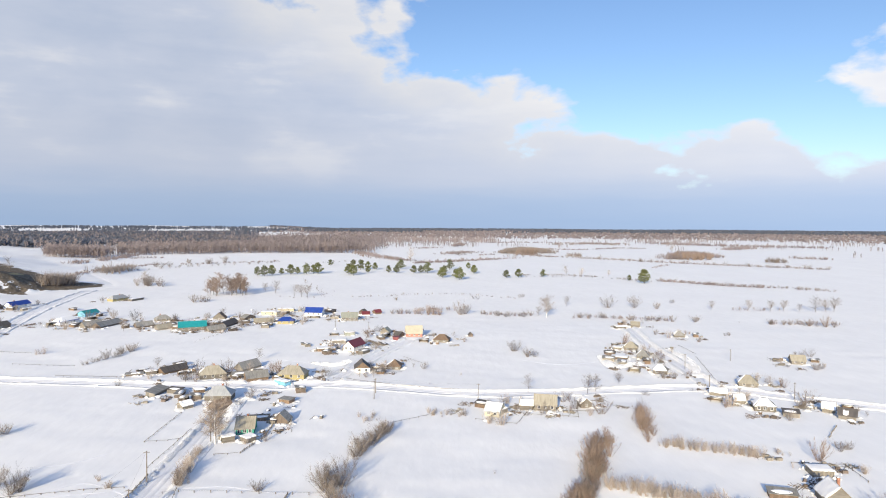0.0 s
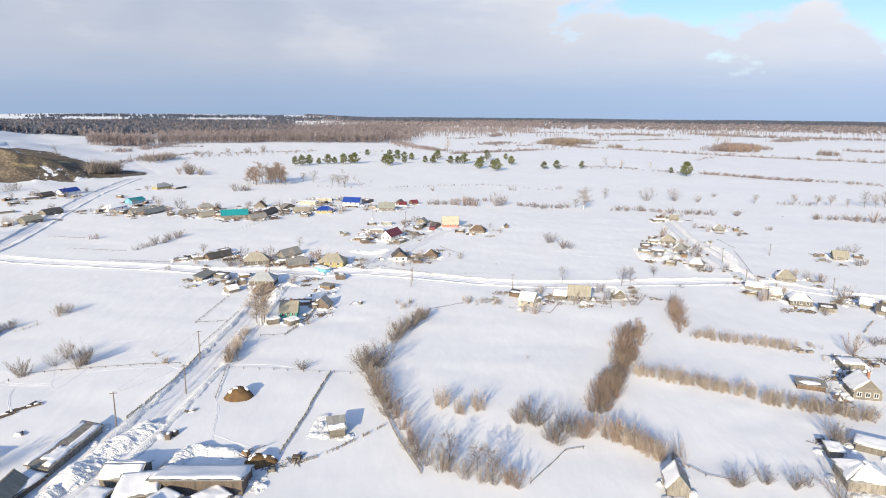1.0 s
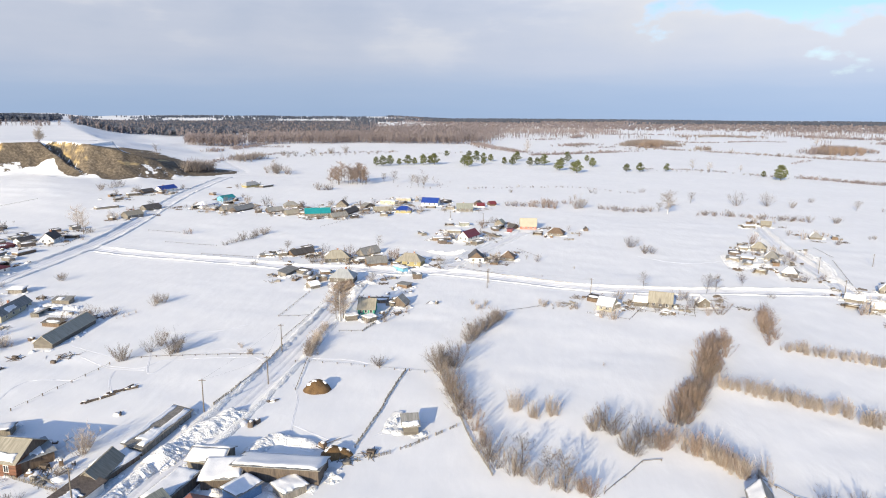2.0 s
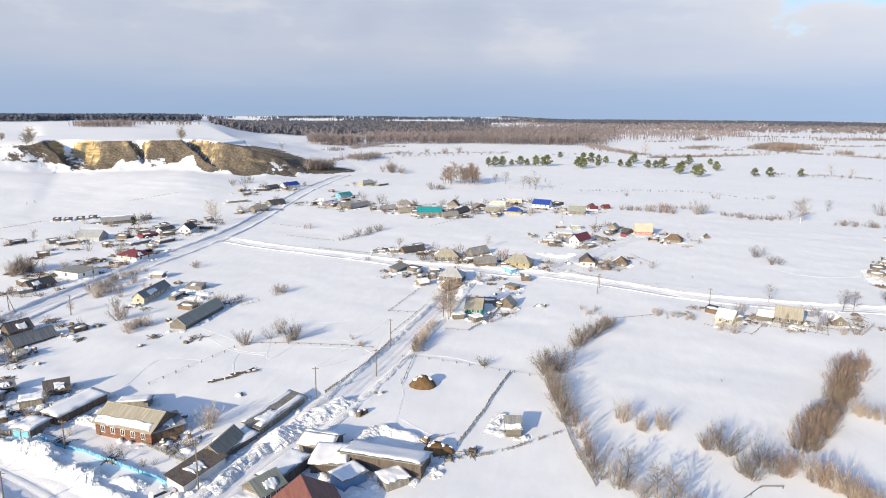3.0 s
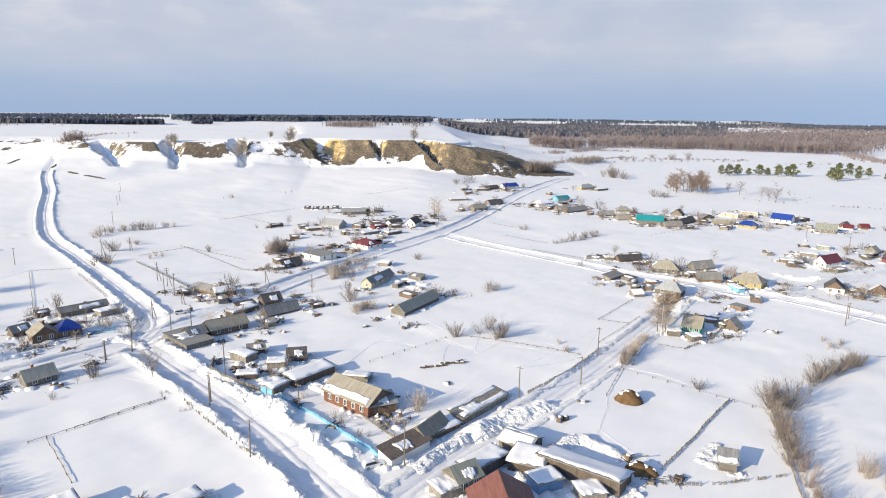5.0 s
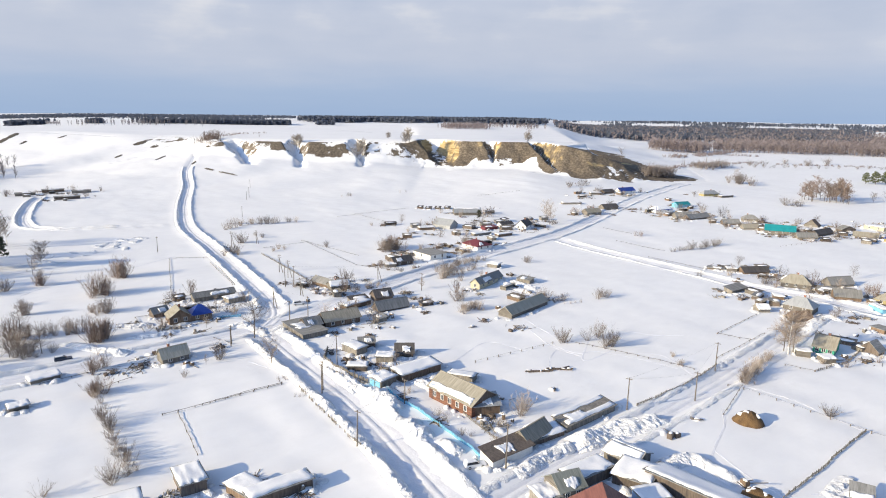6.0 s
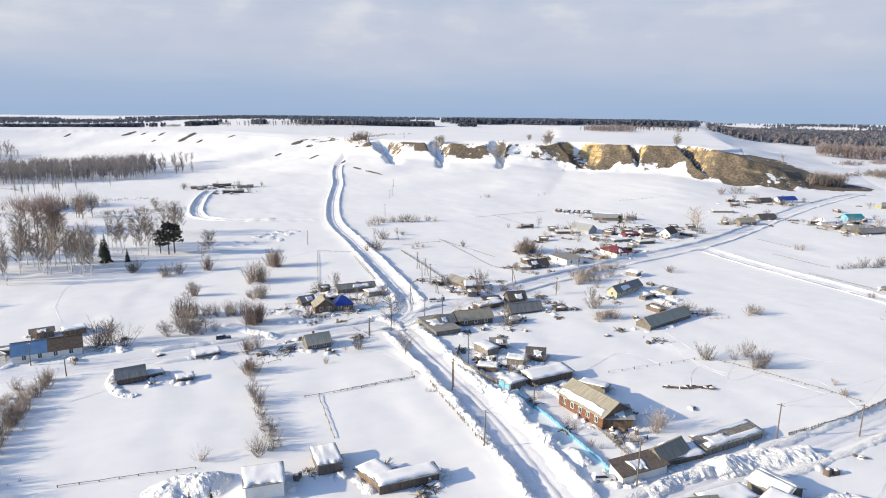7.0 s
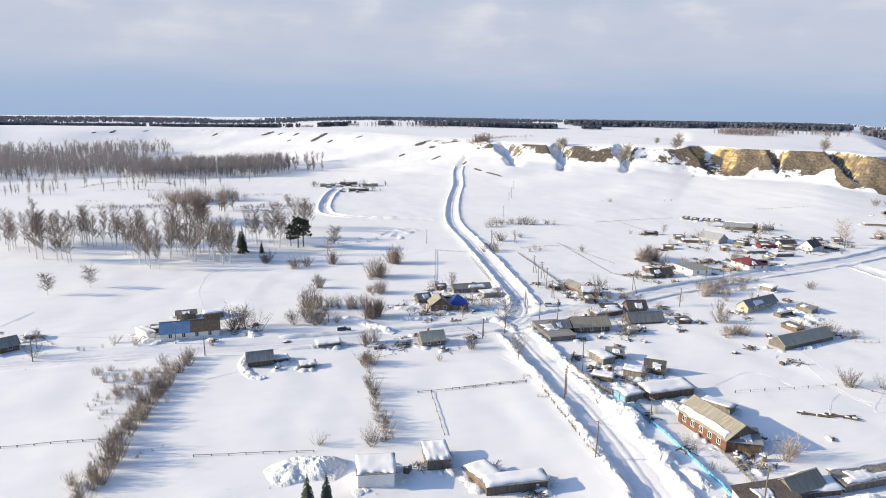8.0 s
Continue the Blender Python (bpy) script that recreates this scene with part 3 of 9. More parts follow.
# the bluff's bare face: a finer skin over the steep part of the rim, snow lying where it is flat enough
def bluff_material():
    m = bpy.data.materials.new("bluff_face")
    m.use_nodes = True
    t = m.node_tree
    b = t.nodes["Principled BSDF"]
    b.inputs["Roughness"].default_value, b.inputs["Specular IOR Level"].default_value = 0.95, 0.2

    def node(kind, **kw):
        n = t.nodes.new(kind)
        for k, v in kw.items():
            n.inputs[k].default_value = v
        return n

    def ramp(fac, stops):
        n = t.nodes.new("ShaderNodeValToRGB")
        els = n.color_ramp.elements
        while len(els) < len(stops):
            els.new(0.5)
        for e, (p, c) in zip(els, stops):
            e.position, e.color = p, (*c, 1) if isinstance(c, tuple) else (c, c, c, 1)
        t.links.new(fac, n.inputs[0])
        return n.outputs[0]

    def mix(fac, p, q):
        n = t.nodes.new("ShaderNodeMix")
        n.data_type = "RGBA"
        for s, v in ((n.inputs[0], fac), (n.inputs[6], p), (n.inputs[7], q)):
            if isinstance(v, tuple):
                s.default_value = (*v, 1)
            else:
                t.links.new(v, s)
        return n.outputs[2]

    co = t.nodes.new("ShaderNodeTexCoord")
    layers = node("ShaderNodeMapping")
    layers.inputs["Scale"].default_value = (0.25, 0.25, 2.2)
    t.links.new(co.outputs["Object"], layers.inputs[0])
    strata = node("ShaderNodeTexNoise", Scale=0.22, Detail=5.0)
    t.links.new(layers.outputs[0], strata.inputs["Vector"])
    patch = node("ShaderNodeTexNoise", Scale=0.06, Detail=6.0)
    grain = node("ShaderNodeTexNoise", Scale=0.5, Detail=8.0, Roughness=0.65)
    for n in (patch, grain):
        t.links.new(co.outputs["Object"], n.inputs["Vector"])
    earth = ramp(grain.outputs[0], [(0.3, (0.075, 0.06, 0.045)), (0.5, (0.142, 0.115, 0.085)), (0.7, (0.27, 0.225, 0.172))])
    clay = ramp(strata.outputs[0], [(0.35, (0.25, 0.175, 0.085)), (0.5, (0.41, 0.31, 0.155)), (0.65, (0.55, 0.43, 0.235))])
    fresh = t.nodes.new("ShaderNodeAttribute")
    fresh.attribute_name = "fresh"
    is_clay = t.nodes.new("ShaderNodeMath")
    is_clay.operation = "ADD"
    t.links.new(fresh.outputs["Fac"], is_clay.inputs[0])
    t.links.new(patch.outputs[0], is_clay.inputs[1])
    col = mix(ramp(is_clay.outputs[0], [(0.62, 0.0), (0.74, 1.0)]), earth, clay)
    bare = t.nodes.new("ShaderNodeAttribute")
    bare.attribute_name = "bare"
    add = t.nodes.new("ShaderNodeMath")
    add.operation = "MULTIPLY_ADD"
    add.inputs[1].default_value = 0.9
    t.links.new(grain.outputs[0], add.inputs[0])
    t.links.new(bare.outputs["Fac"], add.inputs[2])
    earthy = ramp(add.outputs[0], [(0.84, 0.0), (0.93, 1.0)])
    col = mix(earthy, (0.855, 0.85, 0.84), col)
    t.links.new(col, b.inputs["Base Color"])
    bp = node("ShaderNodeBump", Strength=0.6, Distance=0.9)
    relief = t.nodes.new("ShaderNodeMapRange")
    relief.inputs["To Min"].default_value, relief.inputs["To Max"].default_value = 0.12, 0.6
    t.links.new(earthy, relief.inputs["Value"])
    t.links.new(relief.outputs[0], bp.inputs["Strength"])
    t.links.new(grain.outputs[0], bp.inputs["Height"])
    t.links.new(bp.outputs[0], b.inputs["Normal"])
    return m


def build_bluff():
    keep = [i for i in range(len(RIM_XY)) if 30 < math.degrees(math.atan2(-RIM_XY[i][0], RIM_XY[i][1])) < 74 and np.hypot(*RIM_XY[i]) < 860]
    line = spline([tuple(RIM_XY[i]) for i in keep], 1.5)
    run = np.gradient(line, axis=0)
    run /= np.linalg.norm(run, axis=1)[:, None]
    outward = np.stack([run[:, 1], -run[:, 0]], -1) * -1
    mid = len(line) // 2
    if np.dot(outward[mid], -line[mid]) < 0:
        outward = -outward
    offs = np.concatenate([np.arange(-56, 36, 1.3), np.arange(36, 56, 3.0)])
    px = line[:, None, 0] + outward[:, None, 0] * offs
    py = line[:, None, 1] + outward[:, None, 1] * offs
    shape = px.shape
    x, y = px.ravel(), py.ravel()
    out, h, c = rim_field(x, y)
    z = hill(x, y) + (hash_noise(x, y, 46, 11) - 0.5) * 0.55 + (hash_noise(x, y, 17, 12) - 0.5) * 0.25
    z += (hash_noise(x, y, 210, 13) - 0.5) * 1.2
    steep = smooth_step(-2, 3, out) * (1 - smooth_step(26, 34, out))
    rib = (hash_noise(x, y, 6.5, 30) - 0.5) * 1.3 + (hash_noise(x, y, 3.1, 31) - 0.5) * 0.7 + (hash_noise(x, y, 1.7, 32) - 0.5) * 0.35
    z = z + 0.35 * (1 - smooth_step(33, 40, out)) - 0.5 * smooth_step(40, 48, out) + steep * (0.8 + rib * np.clip(c * 2.0 - 1.0, 0.12, 1))
    z[((np.abs(out + 5) > 100))] -= 1.0
    edge = np.zeros(shape)
    edge[:, 0] = edge[:, -1] = 1
    edge[0, :] = edge[-1, :] = 1
    z -= 1.6 * edge.ravel()
    # bareness: strong on the sunward cliff, broken on the shoulder, none on the apron
    az = np.degrees(np.arctan2(-x, y))
    strong = np.interp(az, [29, 31, 42, 51.5, 52.5, 54, 55.5, 59.5, 60.2, 61.5, 62.2, 62.7, 66, 67.5, 70, 74], [0.7, 0.78, 0.76, 0.76, 0.55, 0.46, 0.3, 0.3, 0.62, 0.66, 0.3, 0.68, 0.66, 0.42, 0.3, 0.05])
    blot = (hash_noise(x, y, 26, 33) - 0.5) * 0.9 + (hash_noise(x, y, 8, 34) - 0.5) * 0.5
    reach = np.interp(az, [30, 32.5, 35, 36.5, 39], [-5, -9, -26, -30, 0])
    band = smooth_step(-2.5, 1.0, out - reach) * (1 - smooth_step(-4, 4, out - np.interp(az, [30, 39.5, 41.5, 46, 48, 52], [30, 30, 17, 17, 26, 24]) + (hash_noise(x, y, 15, 35) - 0.5) * 18 + (hash_noise(x, y, 5, 37) - 0.5) * 6))
    left_band = smooth_step(-2.0, 1.5, out) * (1 - smooth_step(17, 27, out + (hash_noise(x, y, 22, 36) - 0.5) * 16))
    band = np.where(az > 52.8, left_band, band)
    chute = 1 - 0.9 * np.exp(-((az - 45.1) / 0.3) ** 2)
    apron = np.interp(az, [31, 37, 42, 47, 52, 70], [3, 5, 9.5, 10, 9, 10]) * (1 - smooth_step(14, 230, out)) * np.clip(h / 30, 0, 1)
    cut, side = gully_cut(x, y, out, h, apron)
    cleft = smooth_step(-1.0, 0.6, hill(x, y) - cut + 0.3) * (c > 0.02)
    flecks = (hash_noise(x, y, 3.4, 53) - 0.5) * 0.75 + (hash_noise(x, y, 1.6, 54) - 0.5) * 0.5
    bare = chute * band * np.clip(strong + 0.5 * (1 - smooth_step(3, 9, out)) * (az < 52) + blot * np.where(az > 52.8, 0.95, np.where(out < -1, 1.0, 0.7)), 0, 1)
    bank = np.where(side > 0, np.where(az < 52.8, 0.72, 0.34), np.interp(az, [38, 52, 53], [0.86, 0.8, 0.5])) + (np.abs(side) < 5) * -0.3
    bank = bank * smooth_step(36, 20, out)
    bare = bare + flecks * np.where(az < 39, 0.8, np.where(az < 52.8, 0.5, 0.6)) * band
    bare = np.clip(bare * (1 - cleft) + (bank + flecks * 0.5) * cleft, 0, 1)
    # freshly fallen clay: the back walls of the two great gullies and the lip of the nose
    fresh = 0.27 * np.exp(-((az - 49.2) / 0.9) ** 2) + 0.27 * np.exp(-((az - 39.8) / 0.75) ** 2) + 0.25 * np.exp(-((az - 30.6) / 0.8) ** 2)
    fresh = fresh * (1 - smooth_step(10, 18, out)) + 0.24 * np.exp(-((out - 8) / 3.4) ** 2) * smooth_step(40.5, 39.0, az) * smooth_step(33.5, 36, az) + 0.12 * (1 - smooth_step(2, 6, out)) * (az < 52) - 0.08
    fresh = np.where(cleft > 0.5, np.where(side < -4.0, 0.17, -0.08) * (az < 52) * smooth_step(22, 6, out) + 0.3 * smooth_step(-16, -26, out) * (az > 47) * (az < 52.5) - 0.1 * (az > 53), fresh)
    me = bpy.data.meshes.new("bluff")
    n, k = shape
    idx = np.arange(n * k).reshape(n, k)
    quads = np.stack([idx[:-1, :-1], idx[:-1, 1:], idx[1:, 1:], idx[1:, :-1]], -1).reshape(-1, 4)
    me.from_pydata(np.stack([x, y, z], -1).tolist(), [], quads.tolist())
    for name, val in (("bare", bare), ("fresh", fresh)):
        at = me.attributes.new(name, "FLOAT", "POINT")
        at.data.foreach_set("value", val.astype(np.float32))
    me.shade_smooth()
    ob = part("bluff", me, bluff_material())
    return tagged(ob, "eroded earth bluff with clay face, gullies and snow ledges", "bluff", "", "structure")


build_bluff()


# ---- buildings ----
def snow_patch(corners, u0, u1, v0, v1, thick, rng, nu=16, nv=7, wavy=0.07):
    """A cushion of snow on part of a roof plane, ragged at its edges and slumped in places. corners: eave left, eave right, ridge right, ridge left."""
    a, b, c, d = (Vector(p) for p in corners)
    bl = Build()

    def edge(n, size):
        at, out = rng.uniform(0, size), []
        for _ in range(n + 1):
            at = min(max(at + rng.uniform(-0.55, 0.55) * size, -0.15 * size), size)
            out.append(at)
        return out

    low, high, first, last = edge(nu, wavy * 1.5), edge(nu, wavy), edge(nv, 0.04), edge(nv, 0.04)
    dent = [(rng.random(), rng.random(), rng.uniform(0.1, 0.22), rng.uniform(0.3, 0.85)) for _ in range(4)]
    tops, feet = [], []
    for j in range(nv + 1):
        for i in range(nu + 1):
            s, t = i / nu, j / nv
            ul, ur = u0 + first[j], u1 - last[j]
            u = ul + (ur - ul) * s
            vl, vh = v0 + low[i], v1 - high[i] * (v1 < 0.96)
            v = vl + max(vh - vl, 0.02) * t
            p = (a + (b - a) * u) * (1 - v) + (d + (c - d) * u) * v
            e = 0.25 if i in (0, nu) or j in (0, nv) else rng.uniform(0.72, 1.15)
            for du, dv, r, k in dent:
                e *= 1 - k * math.exp(-((s - du) ** 2 + (t - dv) ** 2) / (r * r))
            feet.append(p + Vector((0, 0, 0.012)))
            tops.append(p + Vector((0, 0, 0.02 + thick * e)))
    w = nu + 1
    bl.v = [tuple(p) for p in tops + feet]
    n = len(tops)
    for j in range(nv):
        for i in range(nu):
            q = j * w + i
            bl.f.append((q, q + 1, q + w + 1, q + w))
    rim = list(range(w)) + [j * w + nu for j in range(1, nv + 1)] + [nv * w + i for i in range(nu - 1, -1, -1)] + [j * w for j in range(nv - 1, 0, -1)]
    for i in range(len(rim)):
        p, q = rim[i], rim[(i + 1) % len(rim)]
        bl.f.append((q, p, p + n, q + n))
    return bl


def window_part(house, x, y, z, w, h, facing, surround=WHITE_PAINT):
    """A framed window with a pane, proud of the wall. facing: 0 front, 1 right, 2 back, 3 left."""
    bl, t = Build(), 0.08
    bl.box(-w / 2 - t, -0.07, -t, w / 2 + t, 0.03, 0)
    bl.box(-w / 2 - t, -0.07, h, w / 2 + t, 0.03, h + t)
    bl.box(-w / 2 - t, -0.07, 0, -w / 2, 0.03, h)
    bl.box(w / 2, -0.07, 0, w / 2 + t, 0.03, h)
    bl.box(-0.035, -0.06, 0, 0.035, 0.03, h)
    win = part("window", bl, surround, house)
    win.matrix_local = pose(x, y, z, 0, 0, 90 * facing)
    part("pane", Build().box(-w / 2, -0.035, 0, w / 2, -0.01, h), GLASS, win)
    return win


def house(x, y, turn, L, W, wall_h, roof, roof_h, walls, roofing, label, category="house", snow="", front=0, left=0, right=0,
          chimney=0, over=0.4, gable=None, door=0, group="", win_h=1.2, seed=0, half=None):
    """A building whose front runs along its own x, with its depth behind. roof: x or y for a gable along that axis, hip, shed, flat."""
    rng = random.Random(int(x * 31 + y * 17 + seed))
    z = min(gz(x + dx, y + dy) for dx in (-2, 2) for dy in (-2, 2))
    name = {"house": "house", "barn": "barn", "shed": "shed", "hut": "hut", "garage": "garage"}.get(category, "shed")
    ob = thing(name, pose(x, y, z, 0, 0, turn), label, category, group)
    a, b, o, t = L / 2, W / 2, over, 0.12
    bl = Build()
    if roof == "x":
        bl.hull([(-a, -b, -0.8), (a, -b, -0.8), (a, b, -0.8), (-a, b, -0.8)], [(-a, -b, wall_h), (a, -b, wall_h), (a, b, wall_h), (-a, b, wall_h)])
        for s in (-1, 1):
            g = Build().hull([(s * a - 0.08, -b, wall_h), (s * a + 0.08, -b, wall_h), (s * a + 0.08, b, wall_h), (s * a - 0.08, b, wall_h)],
                             [(s * a - 0.08, -0.04, wall_h + roof_h), (s * a + 0.08, -0.04, wall_h + roof_h), (s * a + 0.08, 0.04, wall_h + roof_h), (s * a - 0.08, 0.04, wall_h + roof_h)])
            part("gable", g, gable or walls, ob)
    elif roof == "y":
        bl.hull([(-a, -b, -0.8), (a, -b, -0.8), (a, b, -0.8), (-a, b, -0.8)], [(-a, -b, wall_h), (a, -b, wall_h), (a, b, wall_h), (-a, b, wall_h)])
        for s in (-1, 1):
            g = Build().hull([(-a, s * b - 0.08, wall_h), (a, s * b - 0.08, wall_h), (a, s * b + 0.08, wall_h), (-a, s * b + 0.08, wall_h)],
                             [(-0.04, s * b - 0.08, wall_h + roof_h), (0.04, s * b - 0.08, wall_h + roof_h), (0.04, s * b + 0.08, wall_h + roof_h), (-0.04, s * b + 0.08, wall_h + roof_h)])
            part("gable", g, gable or walls, ob)
    elif roof == "shed":
        bl.hull([(-a, -b, -0.8), (a, -b, -0.8), (a, b, -0.8), (-a, b, -0.8)], [(-a, -b, wall_h), (a, -b, wall_h), (a, b, wall_h + roof_h), (-a, b, wall_h + roof_h)])
    else:
        bl.box(-a, -b, -0.8, a, b, wall_h)
    part("wall", bl, walls, ob)
    # roof planes, each as eave left, eave right, ridge right, ridge left seen from its own side
    H, e = wall_h + roof_h, wall_h - 0.02
    drop = roof_h / b * o if roof in ("x", "hip") else roof_h / a * o if roof == "y" else 0
    planes = {}
    if roof == "x":
        planes["f"] = [(-a - o, -b - o, e - drop), (a + o, -b - o, e - drop), (a + o, 0, H), (-a - o, 0, H)]
        planes["b"] = [(a + o, b + o, e - drop), (-a - o, b + o, e - drop), (-a - o, 0, H), (a + o, 0, H)]
    elif roof == "y":
        planes["l"] = [(-a - o, b + o, e - drop), (-a - o, -b - o, e - drop), (0, -b - o, H), (0, b + o, H)]
        planes["r"] = [(a + o, -b - o, e - drop), (a + o, b + o, e - drop), (0, b + o, H), (0, -b - o, H)]
    elif roof == "hip":
        if L >= W:
            r = max(0.3, a - b * 0.9)
            p, q = (-r, 0, H), (r, 0, H)
            planes["f"] = [(-a - o, -b - o, e - drop), (a + o, -b - o, e - drop), q, p]
            planes["b"] = [(a + o, b + o, e - drop), (-a - o, b + o, e - drop), p, q]
            planes["l"] = [(-a - o, b + o, e - drop), (-a - o, -b - o, e - drop), p, p]
            planes["r"] = [(a + o, -b - o, e - drop), (a + o, b + o, e - drop), q, q]
        else:
            r = max(0.3, b - a * 0.9)
            p, q = (0, -r, H), (0, r, H)
            planes["f"] = [(-a - o, -b - o, e - drop), (a + o, -b - o, e - drop), p, p]
            planes["b"] = [(a + o, b + o, e - drop), (-a - o, b + o, e - drop), q, q]
            planes["l"] = [(-a - o, b + o, e - drop), (-a - o, -b - o, e - drop), p, q]
            planes["r"] = [(a + o, -b - o, e - drop), (a + o, b + o, e - drop), q, p]
    elif roof == "shed":
        k = roof_h / W * o
        planes["f"] = [(-a - o, -b - o, e - k), (a + o, -b - o, e - k), (a + o, b + o, H + k), (-a - o, b + o, H + k)]
    else:
        planes["f"] = [(-a - o, -b - o, e), (a + o, -b - o, e), (a + o, b + o, e + 0.1), (-a - o, b + o, e + 0.1)]
    for key, ring in planes.items():
        pts = ring if ring[2] != ring[3] else ring[:3]
        if half and key == "f":
            # two roofs end to end on one house
            am, bm_ = tuple((Vector(ring[0]) + Vector(ring[1])) / 2), tuple((Vector(ring[2]) + Vector(ring[3])) / 2)
            part("roof_slope", Build().slab([ring[0], am, bm_, ring[3]], t), half, ob)
            part("roof_slope", Build().slab([am, ring[1], ring[2], bm_], t), roofing, ob)
        else:
            part("roof_slope", Build().slab(pts, t), roofing, ob)
        up = [(px, py, pz + t) for px, py, pz in ring]
        if key in snow:
            part("roof_snow", snow_patch(up, 0.0, 1.0, 0.0, 0.97, rng.uniform(0.22, 0.38), rng), ROOF_SNOW, ob, smooth=True)
        if key.upper() + "1" in snow:      # a strip left along the eave
            part("roof_snow", snow_patch(up, 0.03, 0.97, 0.0, 0.42, 0.28, rng), ROOF_SNOW, ob, smooth=True)
        if key.upper() + "2" in snow:      # a slid patch
            u = rng.uniform(0.08, 0.4)
            part("roof_snow", snow_patch(up, u, u + rng.uniform(0.3, 0.5), 0.08, 0.7, 0.25, rng, wavy=0.1), ROOF_SNOW, ob, smooth=True)
        if key.upper() + "3" in snow:      # a thin cap under the ridge
            part("roof_snow", snow_patch(up, 0.02, 0.98, 0.75, 0.99, 0.16, rng), ROOF_SNOW, ob, smooth=True)
    if roof == "x" and L > 5:
        part("ridge_cap", Build().box(-a - o, -0.14, H + 0.06, a + o, 0.14, H + 0.17), roofing, ob)
    sill = min(1.0, wall_h * 0.36)
    wh = min(win_h, wall_h - sill - 0.35)
    for n, face, span in ((front, 0, L), (right, 1, W), (left, 3, W)):
        for i in range(n):
            c = (i + 0.5) / n * span * 0.9 - span * 0.45
            px, py = ((c, -b - 0.03), (a + 0.03, c), None, (-a - 0.03, -c))[face]
            window_part(ob, px, py, sill, 0.85, wh, face)
    if door:
        bl = Build().box(-0.45, -0.06, 0, 0.45, 0.02, min(2.0, wall_h - 0.2))
        d = part("door", bl, BROWN_WOOD, ob)
        d.matrix_local = pose(a * 0.72 * door, -b - 0.02, 0.05)
        part("handle", Build().box(0.3, -0.1, 0.95, 0.36, -0.06, 1.05), GREY_METAL, d)
    if category == "garage":
        for s in (-1, 1):
            gd = part("garage_door", Build().box(s * L * 0.23 - L * 0.19, -b - 0.09, -0.2, s * L * 0.23 + L * 0.19, -b - 0.01, wall_h - 0.35), BLUE_PAINT, ob, "sky-blue boarded door")
            part("hinge", Build().box(s * L * 0.23 - L * 0.18, -b - 0.11, 1.4, s * L * 0.23, -b - 0.09, 1.48), DARK_ROOF, gd)
    if chimney:
        cx = a * rng.uniform(-0.35, 0.35)
        bl = Build().box(cx - 0.28, 0.3, wall_h + roof_h * 0.5, cx + 0.28, 0.86, H + 0.75).box(cx - 0.34, 0.24, H + 0.6, cx + 0.34, 0.92, H + 0.75)
        ch = part("chimney", bl, BRICK, ob)
        part("snow_cap", Build().mound(cx, 0.58, H + 0.78, 0.3, 0.3, 0.2, rings=3, sides=8, rng=rng), ROOF_SNOW, ch, smooth=True)
    return ob

# homestead by the lane
house(-99.5, 91.6, 2, 13.8, 8.0, 3.0, "x", 2.3, BRICK_WALL, TAN_SLATE, "long red-brown house with tan roof and snow along the eaves", "house", snow='F1B2', front=5, right=0, chimney=0, over=0.5, gable=DARK_WOOD)
house(-93.2, 92.4, 61, 5.7, 4.5, 2.4, "shed", 0.8, BROWN_WOOD, GREY_METAL, "brown board porch built onto the house end, snow on its roof", "shed", snow='F2', right=0)
house(-118.5, 83.0, 7, 4.3, 4.9, 2.13, "flat", 0, GREY_WOOD, GREY_METAL, "garage with snow roof and sky-blue doors", "garage", snow='f')
house(-118.4, 93.3, 90, 12.2, 4.2, 1.97, "shed", 0.5, BROWN_WOOD, GREY_METAL, "long red-brown shed under thick snow", "shed", snow='f')
house(-108.9, 100.0, 28, 6.4, 3.4, 1.8, "shed", -0.4, GREY_WOOD, SLATE, "grey plank shed with snow on its flat roof", "shed", snow='f')
house(-130.9, 98.9, 52, 4.7, 4.2, 1.48, "x", 1.8, DARK_WOOD, DARK_ROOF, "small dark shed with steep black roof", "shed", snow='F2')
house(-140.7, 89.4, 7, 6.0, 3.8, 1.89, "flat", 0, GREY_WOOD, SLATE, "grey plank shed with flat snowy roof", "shed", snow='f')
house(-142.4, 94.4, 59, 4.3, 3.4, 1.64, "shed", 0.4, DARK_WOOD, SLATE, "dark low shed beside the grey shed", "shed", snow='F2')
house(-130.6, 92.3, 48, 4.3, 3.4, 1.72, "flat", 0, GREY_WOOD, SLATE, "small grey shed with snow on its roof", "shed", snow='f')
house(-130.2, 83.5, 49, 4.8, 2.9, 1.31, "flat", 0, DARK_WOOD, SLATE, "low dark lean-to in the yard under snow", "shed", snow='f')
house(-76.6, 82.2, 87, 10.2, 3.6, 1.9, "shed", 0.9, WHITE_WALL, DARK_WOOD, "lean-to with ribbed dark roof and white street wall", "shed", snow='F2')
house(-77.9, 90.7, 97, 7.8, 4.0, 2.0, "x", 1.6, GREY_WOOD, TAN_SLATE, "small grey wood shed with weathered tan roof", "shed", snow='B2')
house(-76.9, 106.5, 89, 16.2, 3.8, 1.6, "shed", 0.6, GREY_WOOD, GREY_WOOD, "long low derelict shed with snow patches on its roof", "shed", snow='F2F1F3')
house(-76.9, 93.6, 83, 7.9, 3.0, 1.3, "shed", 0.4, DARK_WOOD, SLATE, "low dark shed wall under a snowdrift", "shed", snow='f')

